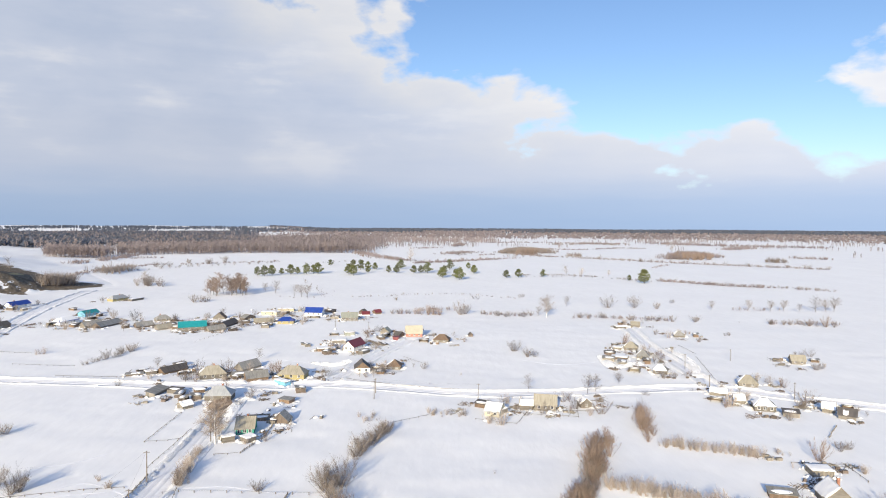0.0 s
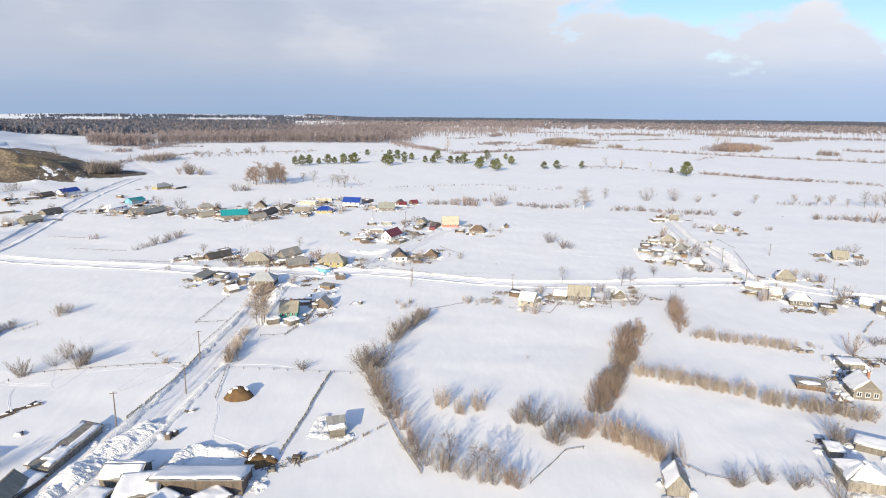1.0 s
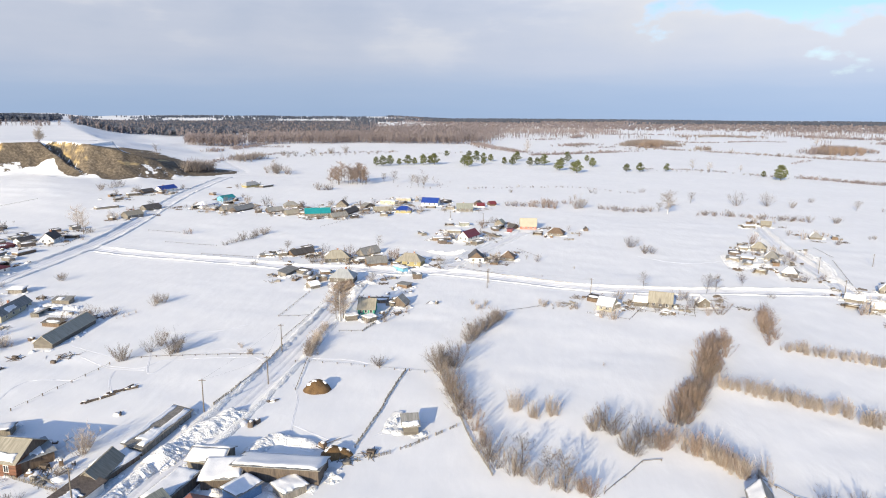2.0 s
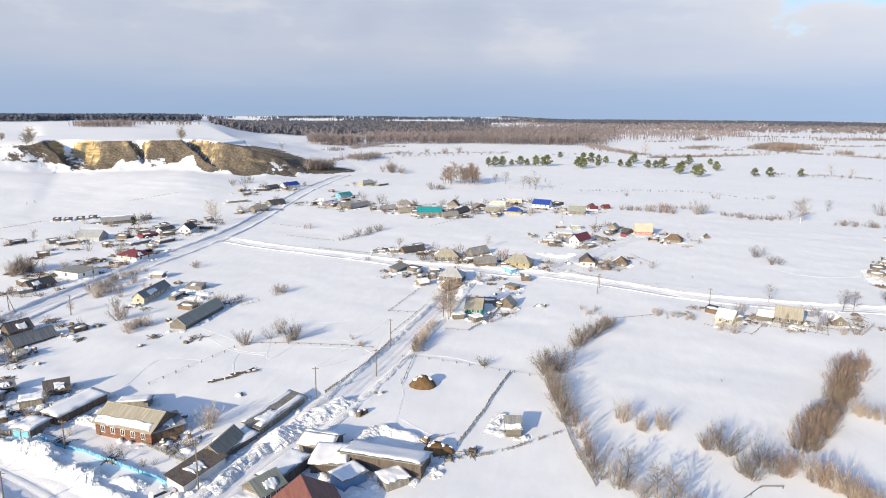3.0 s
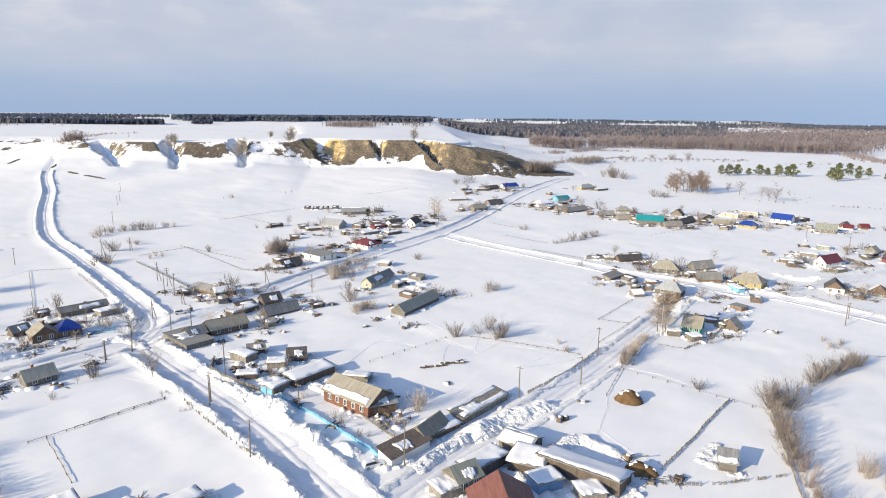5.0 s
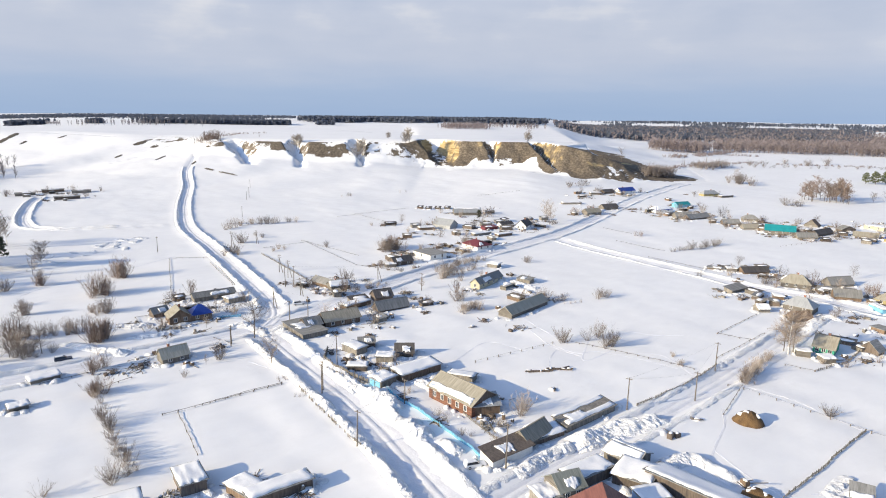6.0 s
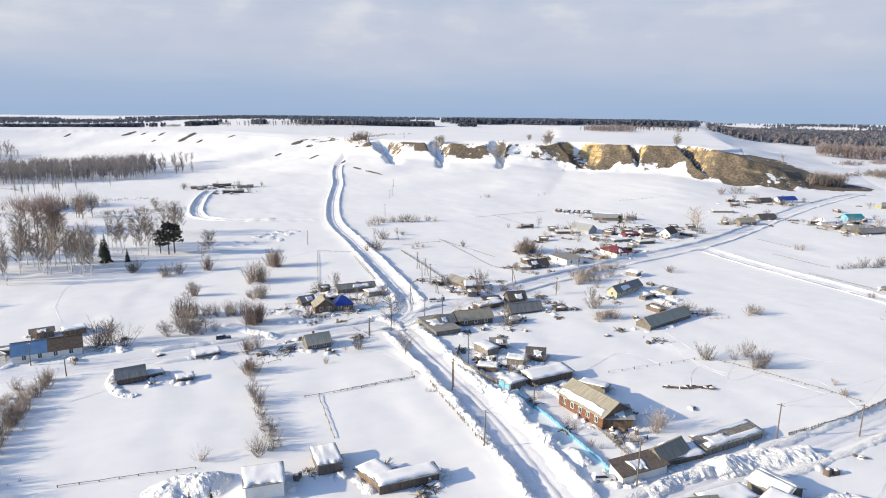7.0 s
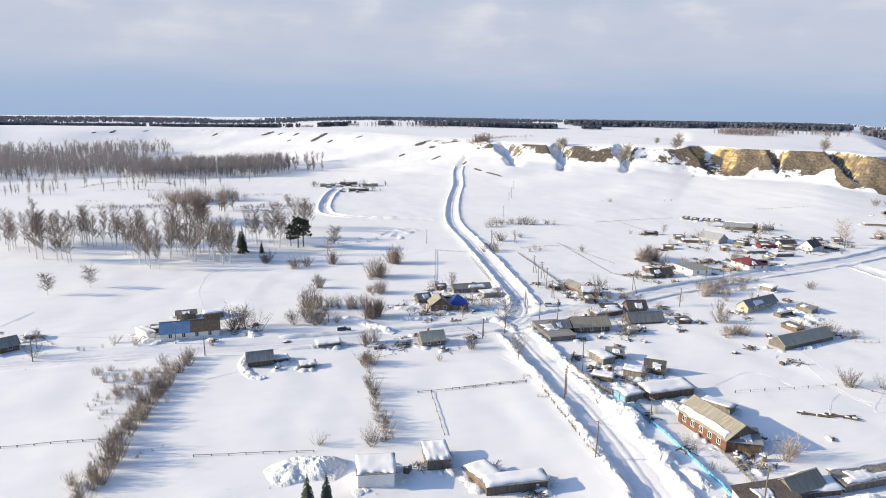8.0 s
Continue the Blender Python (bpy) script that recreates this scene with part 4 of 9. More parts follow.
# farmyard across the back lane
house(-47.0, 97.8, 4, 15.6, 6.0, 3.0, "shed", -1.0, DARK_WOOD, SLATE, "long dark plank barn under a thick snow roof", "barn", snow='f')
house(-61.0, 98.6, 4, 6.6, 5.5, 2.2, "x", 1.0, GREY_WOOD, SLATE, "tan plank shed with snow-covered roof", "shed", snow='fb')
house(-56.2, 94.2, 15, 6.5, 6.0, 2.0, "shed", 0.6, DARK_WOOD, SLATE, "low shed joined to the barn under snow", "shed", snow='f')
house(-62.3, 87.9, 84, 9.4, 4.0, 2.2, "flat", 0, DARK_WOOD, SLATE, "narrow dark shed with flat snowy roof", "shed", snow='f')
house(-61.6, 80.8, 74, 4.9, 5.0, 2.8, "x", 1.7, TAN_WALL, GREEN_ROOF, "tan house with grey-green metal roof and porch", "house", snow='F2', front=2, right=1)
house(-62.4, 76.7, 71, 3.6, 4.0, 2.0, "flat", 0, GREY_WOOD, SLATE, "low porch shed with flat snowy roof", "shed", snow='f')
house(-51.5, 78.3, 46, 10.1, 7.0, 2.9, "y", 3.0, TAN_WALL, RED_ROOF, "house with steep rust-red metal roof", "house", snow='')
house(-50.7, 90.3, 65, 4.9, 4.0, 2.0, "flat", 0, STEEL_BLUE, SLATE, "small blue-grey shed with snow on its roof", "shed", snow='f')
house(-43.2, 92.7, 53, 4.3, 4.0, 1.6, "flat", 0, GREY_WOOD, SLATE, "low shed nearly buried in snow", "shed", snow='f')
house(-27.8, 117.5, 19, 3.0, 3.4, 2.0, "shed", 0.8, TAN_WALL, SLATE, "small tan plank hut with half-snowed grey roof", "hut", snow='F1')

# along the main street
house(-165.3, 99.5, 82, 11.3, 6.3, 2.21, "x", 1.9, BROWN_WOOD, TAN_SLATE, "long dark brown log house with weathered roof", "house", front=3, over=0.5, chimney=1, snow='B2')
house(-166.4, 90.4, 81, 4.8, 5.9, 1.97, "x", 1.5, DARK_WOOD, SLATE, "dark annex with patches of roof snow", "shed", snow='F2')
house(-165.0, 87.5, -4, 14.5, 7.8, 1.64, "flat", 0, GREY_WOOD, SLATE, "grey shed with broken snowy flat roof", "shed", snow='F2', over=0.3)
house(-177.9, 124.4, 79, 6.3, 5.0, 1.8, "x", 2.0, DARK_WOOD, DARK_ROOF, "dark barn with a snow patch on its roof", "barn", snow='F2')
house(-167.1, 120.5, 84, 11.4, 4.2, 1.07, "x", 2.2, DARK_WOOD, SLATE, "low barn with grey roof reaching near the ground", "barn", snow='')
house(-176.5, 112.8, 98, 10.7, 3.4, 1.48, "flat", 0, BROWN_WOOD, SLATE, "brown shed with flat snowy roof", "shed", snow='f')
house(-199.2, 120.0, 77, 7.1, 5.0, 1.97, "x", 1.4, TAN_WALL, SLATE, "tan house with snow-covered roof", "house", snow='fb', front=2, chimney=1)
house(-206.9, 118.5, 8, 10.0, 4.2, 1.64, "x", 1.4, BROWN_WOOD, SLATE, "old brown log house behind bushes", "house", snow='b')
house(-217.7, 162.5, 86, 9.4, 5.0, 1.8, "x", 1.7, DARK_WOOD, DARK_ROOF, "dark house with snow patch on its roof", "house", snow='F2', front=2, chimney=1)
house(-216.6, 156.1, 68, 4.2, 3.4, 1.31, "flat", 0, GREY_WOOD, SLATE, "low shed with flat snowy roof", "shed", snow='f')
house(-221.1, 181.5, -1, 12.6, 9.3, 2.46, "flat", 0, WHITE_WALL, SLATE, "white plastered flat-roofed building", "house", snow='B2', front=1, right=2)
house(-221.6, 211.4, -3, 11.5, 9.0, 2.13, "hip", 2.0, WHITE_WALL, MAROON, "white house with dark red hip roof", "house", snow='R2', front=2, right=2, chimney=1)
house(-169.5, 167.4, 104, 16.5, 4.0, 2.21, "x", 1.7, PALE_WALL, SLATE, "pale lime house with grey roof and snow patch", "house", snow='F2', front=4, left=1, chimney=1)
house(-138.4, 154.3, 99, 21.5, 5.2, 1.56, "x", 2.0, TAN_WALL, PALE_TAN, "long old barn with mossy tan roof", "barn", snow='', over=0.3)
house(-162.3, 181.3, 12, 5.6, 3.4, 1.56, "shed", 0.4, GREY_WOOD, SLATE, "small grey plank shed with snow on its roof", "shed", snow='F2')
house(-187.5, 189.3, 13, 4.7, 3.4, 1.48, "shed", 0.4, GREY_WOOD, SLATE, "tiny grey shed under snow", "shed", snow='f')
house(-275.1, 237.0, 15, 11.9, 7.6, 2.3, "x", 2.6, GREY_METAL, GREY_METAL, "grey metal hall with pale roof", "barn", snow='')
house(-302.1, 278.8, 57, 17.2, 8.4, 2.13, "x", 2.2, GREY_WOOD, GREY_METAL, "wide barn with grey metal roof", "barn", snow='F3')
house(-276.9, 224.7, 66, 9.1, 4.2, 1.48, "flat", 0, BROWN_WOOD, SLATE, "low brown shed with snowy roof", "shed", snow='f')
house(-245.2, 270.7, 22, 6.2, 10.3, 2.46, "y", 2.8, WHITE_WALL, DARK_ROOF, "white house with steep black roof", "house", front=2, right=2, chimney=1)
house(-255.4, 265.8, 86, 8.8, 4.2, 1.8, "x", 1.2, WHITE_WALL, DARK_ROOF, "low white annex with dark roof", "shed", snow='b')
house(-254.9, 252.6, 82, 8.8, 4.2, 1.48, "shed", 0.4, MAROON, MAROON, "low maroon shed in the yard", "shed", snow='F2')
house(-245.0, 236.6, 84, 11.5, 3.4, 1.31, "flat", 0, GREY_WOOD, SLATE, "low yard shed with flat snowy roof", "shed", snow='f')
house(-235.9, 244.4, 85, 9.4, 3.4, 1.31, "flat", 0, BROWN_WOOD, SLATE, "low brown shed under snow", "shed", snow='f')
house(-340.4, 270.8, 38, 3.5, 3.4, 1.23, "shed", 0.5, BROWN_WOOD, DARK_ROOF, "small yard shed with a dark roof", "shed", snow='F2')
house(-333.9, 272.8, 38, 3.5, 3.4, 1.23, "shed", 0.5, DARK_WOOD, DARK_ROOF, "small yard shed with a dark roof", "shed", snow='F2')
house(-330.7, 278.3, 38, 3.5, 3.4, 1.23, "shed", 0.5, DARK_WOOD, DARK_ROOF, "small yard shed with a dark roof", "shed", snow='F2')
house(-327.4, 284.0, 38, 3.5, 3.4, 1.23, "shed", 0.5, TAN_WALL, DARK_ROOF, "small yard shed with a dark roof", "shed", snow='F2')

# foot of the bluff
house(-298.8, 449.1, 79, 16.1, 6.7, 2.46, "x", 2.2, WHITE_WALL, BLUE_ROOF, "white house with bright blue roof", "house", front=2, chimney=1)
house(-305.8, 435.0, 80, 10.4, 5.0, 1.8, "x", 1.5, DARK_WOOD, DARK_ROOF, "dark barn beside the blue-roofed house", "barn", snow='B2')
house(-307.5, 421.6, 60, 8.8, 4.2, 1.64, "flat", 0, GREY_WOOD, SLATE, "grey plank shed with snowy roof", "shed", snow='f')
house(-254.5, 346.2, 75, 11.1, 5.9, 2.13, "x", 2.0, TAN_WALL, TAN_SLATE, "tan gabled house by the street", "house", front=2, snow='B2', chimney=1)
house(-261.6, 374.9, 76, 12.3, 5.9, 1.97, "x", 1.8, GREY_WOOD, DARK_ROOF, "grey log house with dark roof", "house", snow='b', front=1)
house(-289.7, 369.2, 60, 14.1, 4.2, 1.31, "flat", 0, GREY_WOOD, SLATE, "long grey shed with snowy roof", "shed", snow='f')
house(-232.5, 394.2, 71, 13.9, 5.9, 2.13, "hip", 2.0, WHITE_WALL, BLUE_ROOF, "white house with snowed-over blue roof", "house", snow='lf', front=2)
house(-236.7, 427.0, 72, 11.6, 6.0, 2.2, "x", 1.6, BLUE_PAINT, TEAL_ROOF, "small blue house with teal roof", "house", snow='B2')
house(-210.2, 382.1, 61, 11.5, 5.0, 1.8, "x", 2.0, TAN_WALL, SLATE, "tan house with grey roof", "house", front=1, snow='')
house(-203.4, 387.2, 81, 19.8, 5.9, 1.31, "x", 2.0, DARK_WOOD, SLATE, "dark barn with broken roof", "barn", snow='B2')
house(-255.2, 502.3, 69, 14.9, 5.9, 2.13, "hip", 2.2, YELLOW_WALL, GREY_METAL, "yellow house with grey hip roof", "house", front=2, chimney=1)
house(-242.8, 505.6, 74, 12.7, 4.2, 1.48, "flat", 0, GREY_WOOD, SLATE, "grey plank shed with snowy roof", "shed", snow='f')

# houses beside the teal roof
house(-146.4, 373.4, 23, 15.0, 7.5, 2.3, "x", 2.6, TAN_WALL, TEAL_ROOF, "long tan house with teal metal roof", "house", front=4, chimney=1)
house(-178.6, 407.4, 38, 8.9, 5.9, 1.97, "hip", 2.0, GREY_WOOD, SLATE, "grey log house with hip roof", "house", front=2, chimney=1)
house(-179.2, 382.7, 50, 9.8, 5.0, 1.31, "x", 2.0, DARK_WOOD, SLATE, "dark barn with sagging grey roof", "barn")
house(-163.7, 374.4, 50, 8.9, 5.0, 1.31, "x", 1.8, GREY_WOOD, TAN_SLATE, "low grey barn with tan roof", "barn")
house(-131.6, 370.0, 47, 10.3, 5.0, 1.31, "x", 1.9, GREY_WOOD, SLATE, "grey tumbledown barn with sagging roof", "barn", snow='B2')
house(-130.6, 389.3, 82, 16.0, 5.0, 1.31, "x", 1.9, DARK_WOOD, DARK_ROOF, "dark tumbledown barn with sagging roof", "barn")
house(-145.1, 416.0, 2, 7.4, 5.0, 1.15, "y", 3.2, TAN_WALL, BROWN_WOOD, "small house with steep brown gable roof", "house", snow='', front=1)
house(-126.7, 414.8, 63, 9.7, 4.2, 1.31, "y", 1.8, DARK_WOOD, SLATE, "small dark shed with gabled roof", "shed", snow='r')
house(-116.8, 435.0, -12, 11.3, 6.7, 2.13, "flat", 0, PALE_WALL, SLATE, "pale green flat-roofed building", "house", snow='f', front=2)
house(-111.0, 452.3, 13, 10.8, 5.0, 2.13, "flat", 0, PALE_WALL, SLATE, "pale flat-roofed annex with snowy roof", "house", snow='f')
house(-112.5, 401.2, 18, 11.4, 5.0, 1.15, "x", 1.6, GREY_WOOD, TAN_SLATE, "low grey barn with tan roof", "barn")
house(-97.6, 398.5, 4, 9.7, 5.9, 2.05, "hip", 2.0, YELLOW_WALL, BLUE_ROOF, "yellow house with blue hip roof", "house", front=2)
house(-86.6, 432.2, -6, 11.4, 6.7, 2.62, "x", 2.8, WHITE_WALL, BLUE_ROOF, "tall white house with bright blue roof", "house", front=3)
house(-79.0, 448.8, -23, 7.1, 4.2, 1.48, "shed", 0.5, DARK_WOOD, DARK_ROOF, "dark shed beside the white house", "shed", snow='F2')
house(-60.1, 413.0, 8, 10.3, 6.7, 2.3, "x", 2.6, TAN_WALL, GREEN_ROOF, "tan house with grey-green roof", "house", front=3, chimney=1)
house(-54.6, 438.4, -20, 4.4, 4.2, 1.8, "y", 1.8, DARK_WOOD, DARK_ROOF, "small dark shed with gabled roof", "shed")
house(-52.2, 432.4, 16, 4.9, 4.2, 1.31, "x", 1.6, WHITE_WALL, MAROON, "small shed with maroon roof", "shed")
house(-45.4, 441.6, 37, 4.7, 4.2, 1.48, "x", 1.6, BROWN_WOOD, MAROON, "small brown shed with maroon roof", "shed")

# middle of the village
house(-44.0, 318.2, 68, 11.6, 5.7, 2.46, "x", 2.6, WHITE_WALL, MAROON, "white house with steep maroon roof", "house", front=2, left=2)
house(-54.3, 335.4, 7, 7.1, 5.0, 1.48, "flat", 0, GREY_WOOD, SLATE, "grey shed with snowy flat roof", "shed", snow='f')
house(-57.6, 315.4, 16, 8.9, 4.2, 1.23, "flat", 0, BROWN_WOOD, SLATE, "low brown shed with snowy roof", "shed", snow='f')
house(-52.2, 357.3, 23, 5.2, 4.2, 1.8, "flat", 0, GREEN_ROOF, SLATE, "grey-green shed with snowy roof", "shed", snow='f')
house(-32.3, 362.8, -12, 4.9, 5.0, 1.56, "y", 2.0, GREY_WOOD, GREEN_ROOF, "small log house with grey-green gable roof", "house")
house(-16.0, 355.7, 6, 8.8, 5.9, 2.13, "x", 3.6, ORANGE_WALL, YELLOW_ROOF, "orange-red house with tall straw-yellow roof", "house", front=3)
house(-25.0, 343.5, -10, 3.0, 2.9, 1.8, "flat", 0, MAROON, MAROON, "small maroon metal box shed", "shed")
house(-24.1, 352.9, 61, 5.6, 3.4, 1.48, "y", 1.4, DARK_WOOD, DARK_ROOF, "dark shed against the orange house", "shed")
house(-0.4, 340.2, -10, 8.0, 5.9, 1.64, "hip", 2.2, TAN_WALL, BROWN_WOOD, "tan log house with brown hip roof", "house", snow='l', front=2)
house(-34.4, 272.8, 10, 6.2, 7.4, 2.0, "y", 2.6, WHITE_WALL, DARK_ROOF, "white house with steep dark gable roof", "house", snow='', front=2, gable=BROWN_WOOD)
house(-21.0, 278.8, -3, 5.8, 5.9, 1.64, "hip", 2.2, TAN_WALL, BROWN_WOOD, "tan log house with dark brown roof", "house", snow='l', front=2)
house(15.5, 354.2, 5, 2.2, 2.5, 1.15, "y", 1.2, DARK_WOOD, DARK_ROOF, "tiny dark hut in the open field", "hut")
house(-61.0, 260.4, -4, 10.7, 6.7, 2.3, "hip", 2.6, YELLOW_WALL, TAN_SLATE, "yellow house with weathered grey-tan hip roof", "house", front=3, chimney=1)
house(-63.0, 250.3, -39, 6.9, 2.5, 1.64, "flat", 0, BLUE_PAINT, SLATE, "sky-blue fence shed in front of the yellow house", "shed", snow='f')
house(-84.5, 276.2, 63, 10.6, 5.0, 1.48, "x", 2.2, GREY_WOOD, SLATE, "grey log shed with steep roof", "shed", snow='B2')
house(-75.1, 256.5, 31, 8.5, 5.0, 1.56, "x", 2.0, BROWN_WOOD, SLATE, "brown log house with grey roof", "house", snow='B2')
house(-94.3, 261.3, 21, 10.2, 6.7, 2.13, "hip", 2.6, TAN_WALL, TAN_SLATE, "tan log house with weathered hip roof", "house", snow='L2', front=3, chimney=1)
house(-114.5, 270.0, 58, 11.3, 5.0, 1.15, "x", 1.6, BROWN_WOOD, DARK_ROOF, "tumbledown brown barn with black roof", "barn", snow='B2')
house(-121.6, 265.2, 37, 4.1, 3.4, 1.39, "flat", 0, GREY_WOOD, SLATE, "grey plank shed with snowy roof", "shed", snow='f')
house(-127.0, 262.5, 18, 6.4, 3.4, 0.82, "flat", 0, DARK_WOOD, SLATE, "ruined low shed under snow", "shed", snow='F2')
house(-80.0, 228.5, 5, 9.1, 6.7, 2.13, "hip", 2.4, TAN_WALL, GREY_METAL, "tan house with grey hip roof", "house", front=2, chimney=1)
house(-76.1, 217.5, 60, 6.3, 4.2, 1.39, "x", 1.7, BROWN_WOOD, BROWN_WOOD, "brown plank shed with old board roof", "shed")
house(-105.3, 234.6, 85, 9.7, 3.4, 1.31, "shed", 0.8, GREY_WOOD, SLATE, "leaning grey shed with plank walls", "shed", snow='')
house(-87.7, 216.6, 55, 4.0, 3.4, 1.31, "x", 1.2, GREY_WOOD, SLATE, "small shed with snowy roof", "shed", snow='fb')
house(-90.3, 235.9, 36, 3.1, 3.4, 1.48, "flat", 0, BROWN_WOOD, SLATE, "brown shed with snowy roof", "shed", snow='f')
house(-59.6, 193.0, 9, 5.2, 7.4, 2.05, "x", 2.4, GREEN_WALL, TAN_SLATE, "green-painted log house with tan roof", "house", front=3, chimney=1, win_h=1.3)
house(-62.3, 184.0, 28, 3.4, 3.4, 1.72, "flat", 0, TAN_WALL, SLATE, "light brown shed with snow on its roof", "shed", snow='f')
house(-56.4, 184.2, 52, 3.1, 3.4, 1.48, "flat", 0, GREY_WOOD, SLATE, "small porch shed with snowy roof", "shed", snow='f')
house(-51.0, 201.8, -7, 5.0, 3.8, 1.31, "y", 2.2, DARK_WOOD, SLATE, "dark shed with steep A-shaped roof", "shed", snow='L2')
house(-55.0, 224.5, -21, 4.3, 3.4, 1.31, "flat", 0, BROWN_WOOD, SLATE, "small brown shed at the path", "shed", snow='')

# houses along the cross street
house(35.3, 217.1, -10, 7.2, 5.9, 2.21, "x", 2.6, TAN_WALL, TAN_SLATE, "tan house with pale tan roof", "house", front=3)
house(28.9, 217.3, -12, 4.2, 4.2, 1.8, "x", 1.4, TAN_WALL, TAN_SLATE, "low tan annex with snowy roof", "shed", snow='f')
house(17.4, 211.2, -22, 5.0, 5.9, 1.8, "x", 2.4, PALE_WALL, GREY_METAL, "pale house under a snow-white roof", "house", snow='fb', front=2)
house(19.3, 212.4, 41, 3.9, 3.4, 1.64, "shed", 0.8, GREY_WOOD, SLATE, "shed with snow roof joined to the pale house", "shed", snow='f')
house(49.3, 220.4, 5, 3.8, 4.2, 1.64, "y", 1.6, TAN_WALL, SLATE, "small tan house with snowy roof", "house", snow='lr', front=1)
house(92.4, 269.7, -23, 5.5, 5.0, 1.8, "hip", 2.0, TAN_WALL, SLATE, "tan log house with snowy roof", "house", snow='fl', front=2)
house(94.3, 300.1, -18, 5.4, 5.0, 1.8, "hip", 2.2, TAN_WALL, SLATE, "tan log house with partly snowed roof", "house", snow='l', front=2)
house(94.9, 321.4, -17, 6.5, 5.9, 1.8, "hip", 2.2, TAN_WALL, TAN_SLATE, "tan log house with weathered roof", "house", snow='L2', front=2)
house(88.3, 322.0, -14, 3.8, 4.2, 1.31, "flat", 0, GREY_WOOD, SLATE, "grey plank shed with snowy roof", "shed", snow='f')
house(82.8, 297.9, -23, 6.9, 4.2, 1.23, "flat", 0, BROWN_WOOD, SLATE, "low brown sheds with snowy roof", "shed", snow='f')
house(117.9, 390.9, -15, 5.1, 5.0, 1.64, "x", 1.6, TAN_WALL, TAN_SLATE, "small tan log house with snow", "house", snow='b')
house(106.8, 384.5, 6, 6.3, 4.2, 1.31, "flat", 0, GREY_WOOD, SLATE, "grey plank shed with snowy roof", "shed", snow='f')
house(132.9, 359.0, -10, 5.6, 5.0, 1.48, "hip", 1.8, TAN_WALL, SLATE, "tan log house with snow on its roof", "house", snow='l')
house(162.1, 291.1, -14, 5.8, 5.0, 1.8, "x", 2.0, TAN_WALL, TAN_SLATE, "lone tan house in the field", "house", snow='B2', front=2)
house(120.1, 250.3, -21, 6.8, 5.9, 1.8, "hip", 2.4, TAN_WALL, TAN_SLATE, "tan log house with weathered roof", "house", snow='l', front=2)
house(103.0, 237.2, -24, 5.6, 5.0, 1.15, "x", 1.2, GREY_WOOD, SLATE, "low grey house with snowy roof", "house", snow='fb')
house(105.6, 226.2, -16, 3.5, 4.2, 1.48, "x", 1.6, GREY_WOOD, SLATE, "grey plank shed with snowy roof", "shed", snow='fb')
house(110.3, 218.1, -15, 6.6, 5.9, 1.97, "hip", 2.2, TAN_WALL, SLATE, "tan log house under heavy roof snow", "house", snow='fl', front=3)
house(131.7, 216.5, -30, 3.9, 5.0, 1.48, "x", 1.8, GREY_WOOD, SLATE, "grey house with snowy roof", "house", snow='fb')
house(133.6, 209.2, -34, 5.0, 5.0, 1.48, "x", 1.8, GREY_WOOD, DARK_ROOF, "dark shed with snowy roof", "shed", snow='F2')
house(90.3, 145.3, -11, 5.8, 6.7, 2.13, "y", 2.8, TAN_WALL, TAN_SLATE, "tan log house with white window frames", "house", snow='l', front=3, chimney=1)
house(96.4, 161.4, -6, 5.2, 4.2, 1.64, "flat", 0, GREY_WOOD, SLATE, "grey barn with snow-laden flat roof", "barn", snow='f')
house(77.6, 118.3, -30, 6.5, 4.2, 1.48, "flat", 0, GREY_WOOD, SLATE, "long low shed with thick roof snow", "shed", snow='f')
house(68.6, 116.2, -11, 2.4, 3.5, 1.6, "flat", 0, GREY_WOOD, SLATE, "tiny grey shed with snow cap", "shed", snow='f')
house(68.2, 106.4, -8, 6.6, 7.0, 2.2, "hip", 1.6, GREY_WOOD, SLATE, "grey log house under deep roof snow", "house", snow='flr')
house(34.9, 102.2, -7, 3.6, 5.0, 2.0, "y", 2.2, GREY_WOOD, SLATE, "small grey hut with snow on its roof", "hut", snow='l')

# west end of the village
house(-189.5, -15.7, 92, 15.5, 6.7, 2.38, "x", 2.2, WHITE_WALL, BROWN_WOOD, "long white house, one half roofed blue", "house", front=4, half=STEEL_BLUE)
house(-192.3, -28.1, 124, 2.2, 6.7, 1.8, "flat", 0, WHITE_WALL, SLATE, "white shed with flat snowy roof", "shed", snow='f')
house(-207.2, -18.1, 95, 5.7, 4.2, 1.8, "flat", 0, GREY_WOOD, DARK_ROOF, "dark shed behind the white house under snow", "shed", snow='F2')
house(-206.5, -10.2, 101, 5.7, 3.4, 1.64, "flat", 0, BROWN_WOOD, SLATE, "low brown shed with snow roof", "shed", snow='f')
house(-162.3, 2.6, 93, 6.2, 4.2, 1.8, "x", 1.6, DARK_WOOD, SLATE, "dark wooden hut with grey plank roof", "hut", snow='', over=0.35)
house(-163.0, 7.9, 100, 3.2, 2.5, 0.98, "flat", 0, DARK_WOOD, SLATE, "low dark lean-to beside the hut", "shed", snow='f')
house(-157.6, 14.2, 90, 3.6, 2.5, 0.98, "flat", 0, GREY_WOOD, SLATE, "small box shed with rounded snow cap", "shed", snow='f')
house(-171.1, 21.3, 93, 6.2, 3.4, 1.56, "flat", 0, TAN_WALL, SLATE, "low tan shed with snow on its roof", "shed", snow='f')
house(-165.4, 49.5, 92, 6.6, 4.2, 1.89, "x", 1.9, GREY_WOOD, PALE_TAN, "small grey log house with tan roof", "house", front=2, chimney=1)
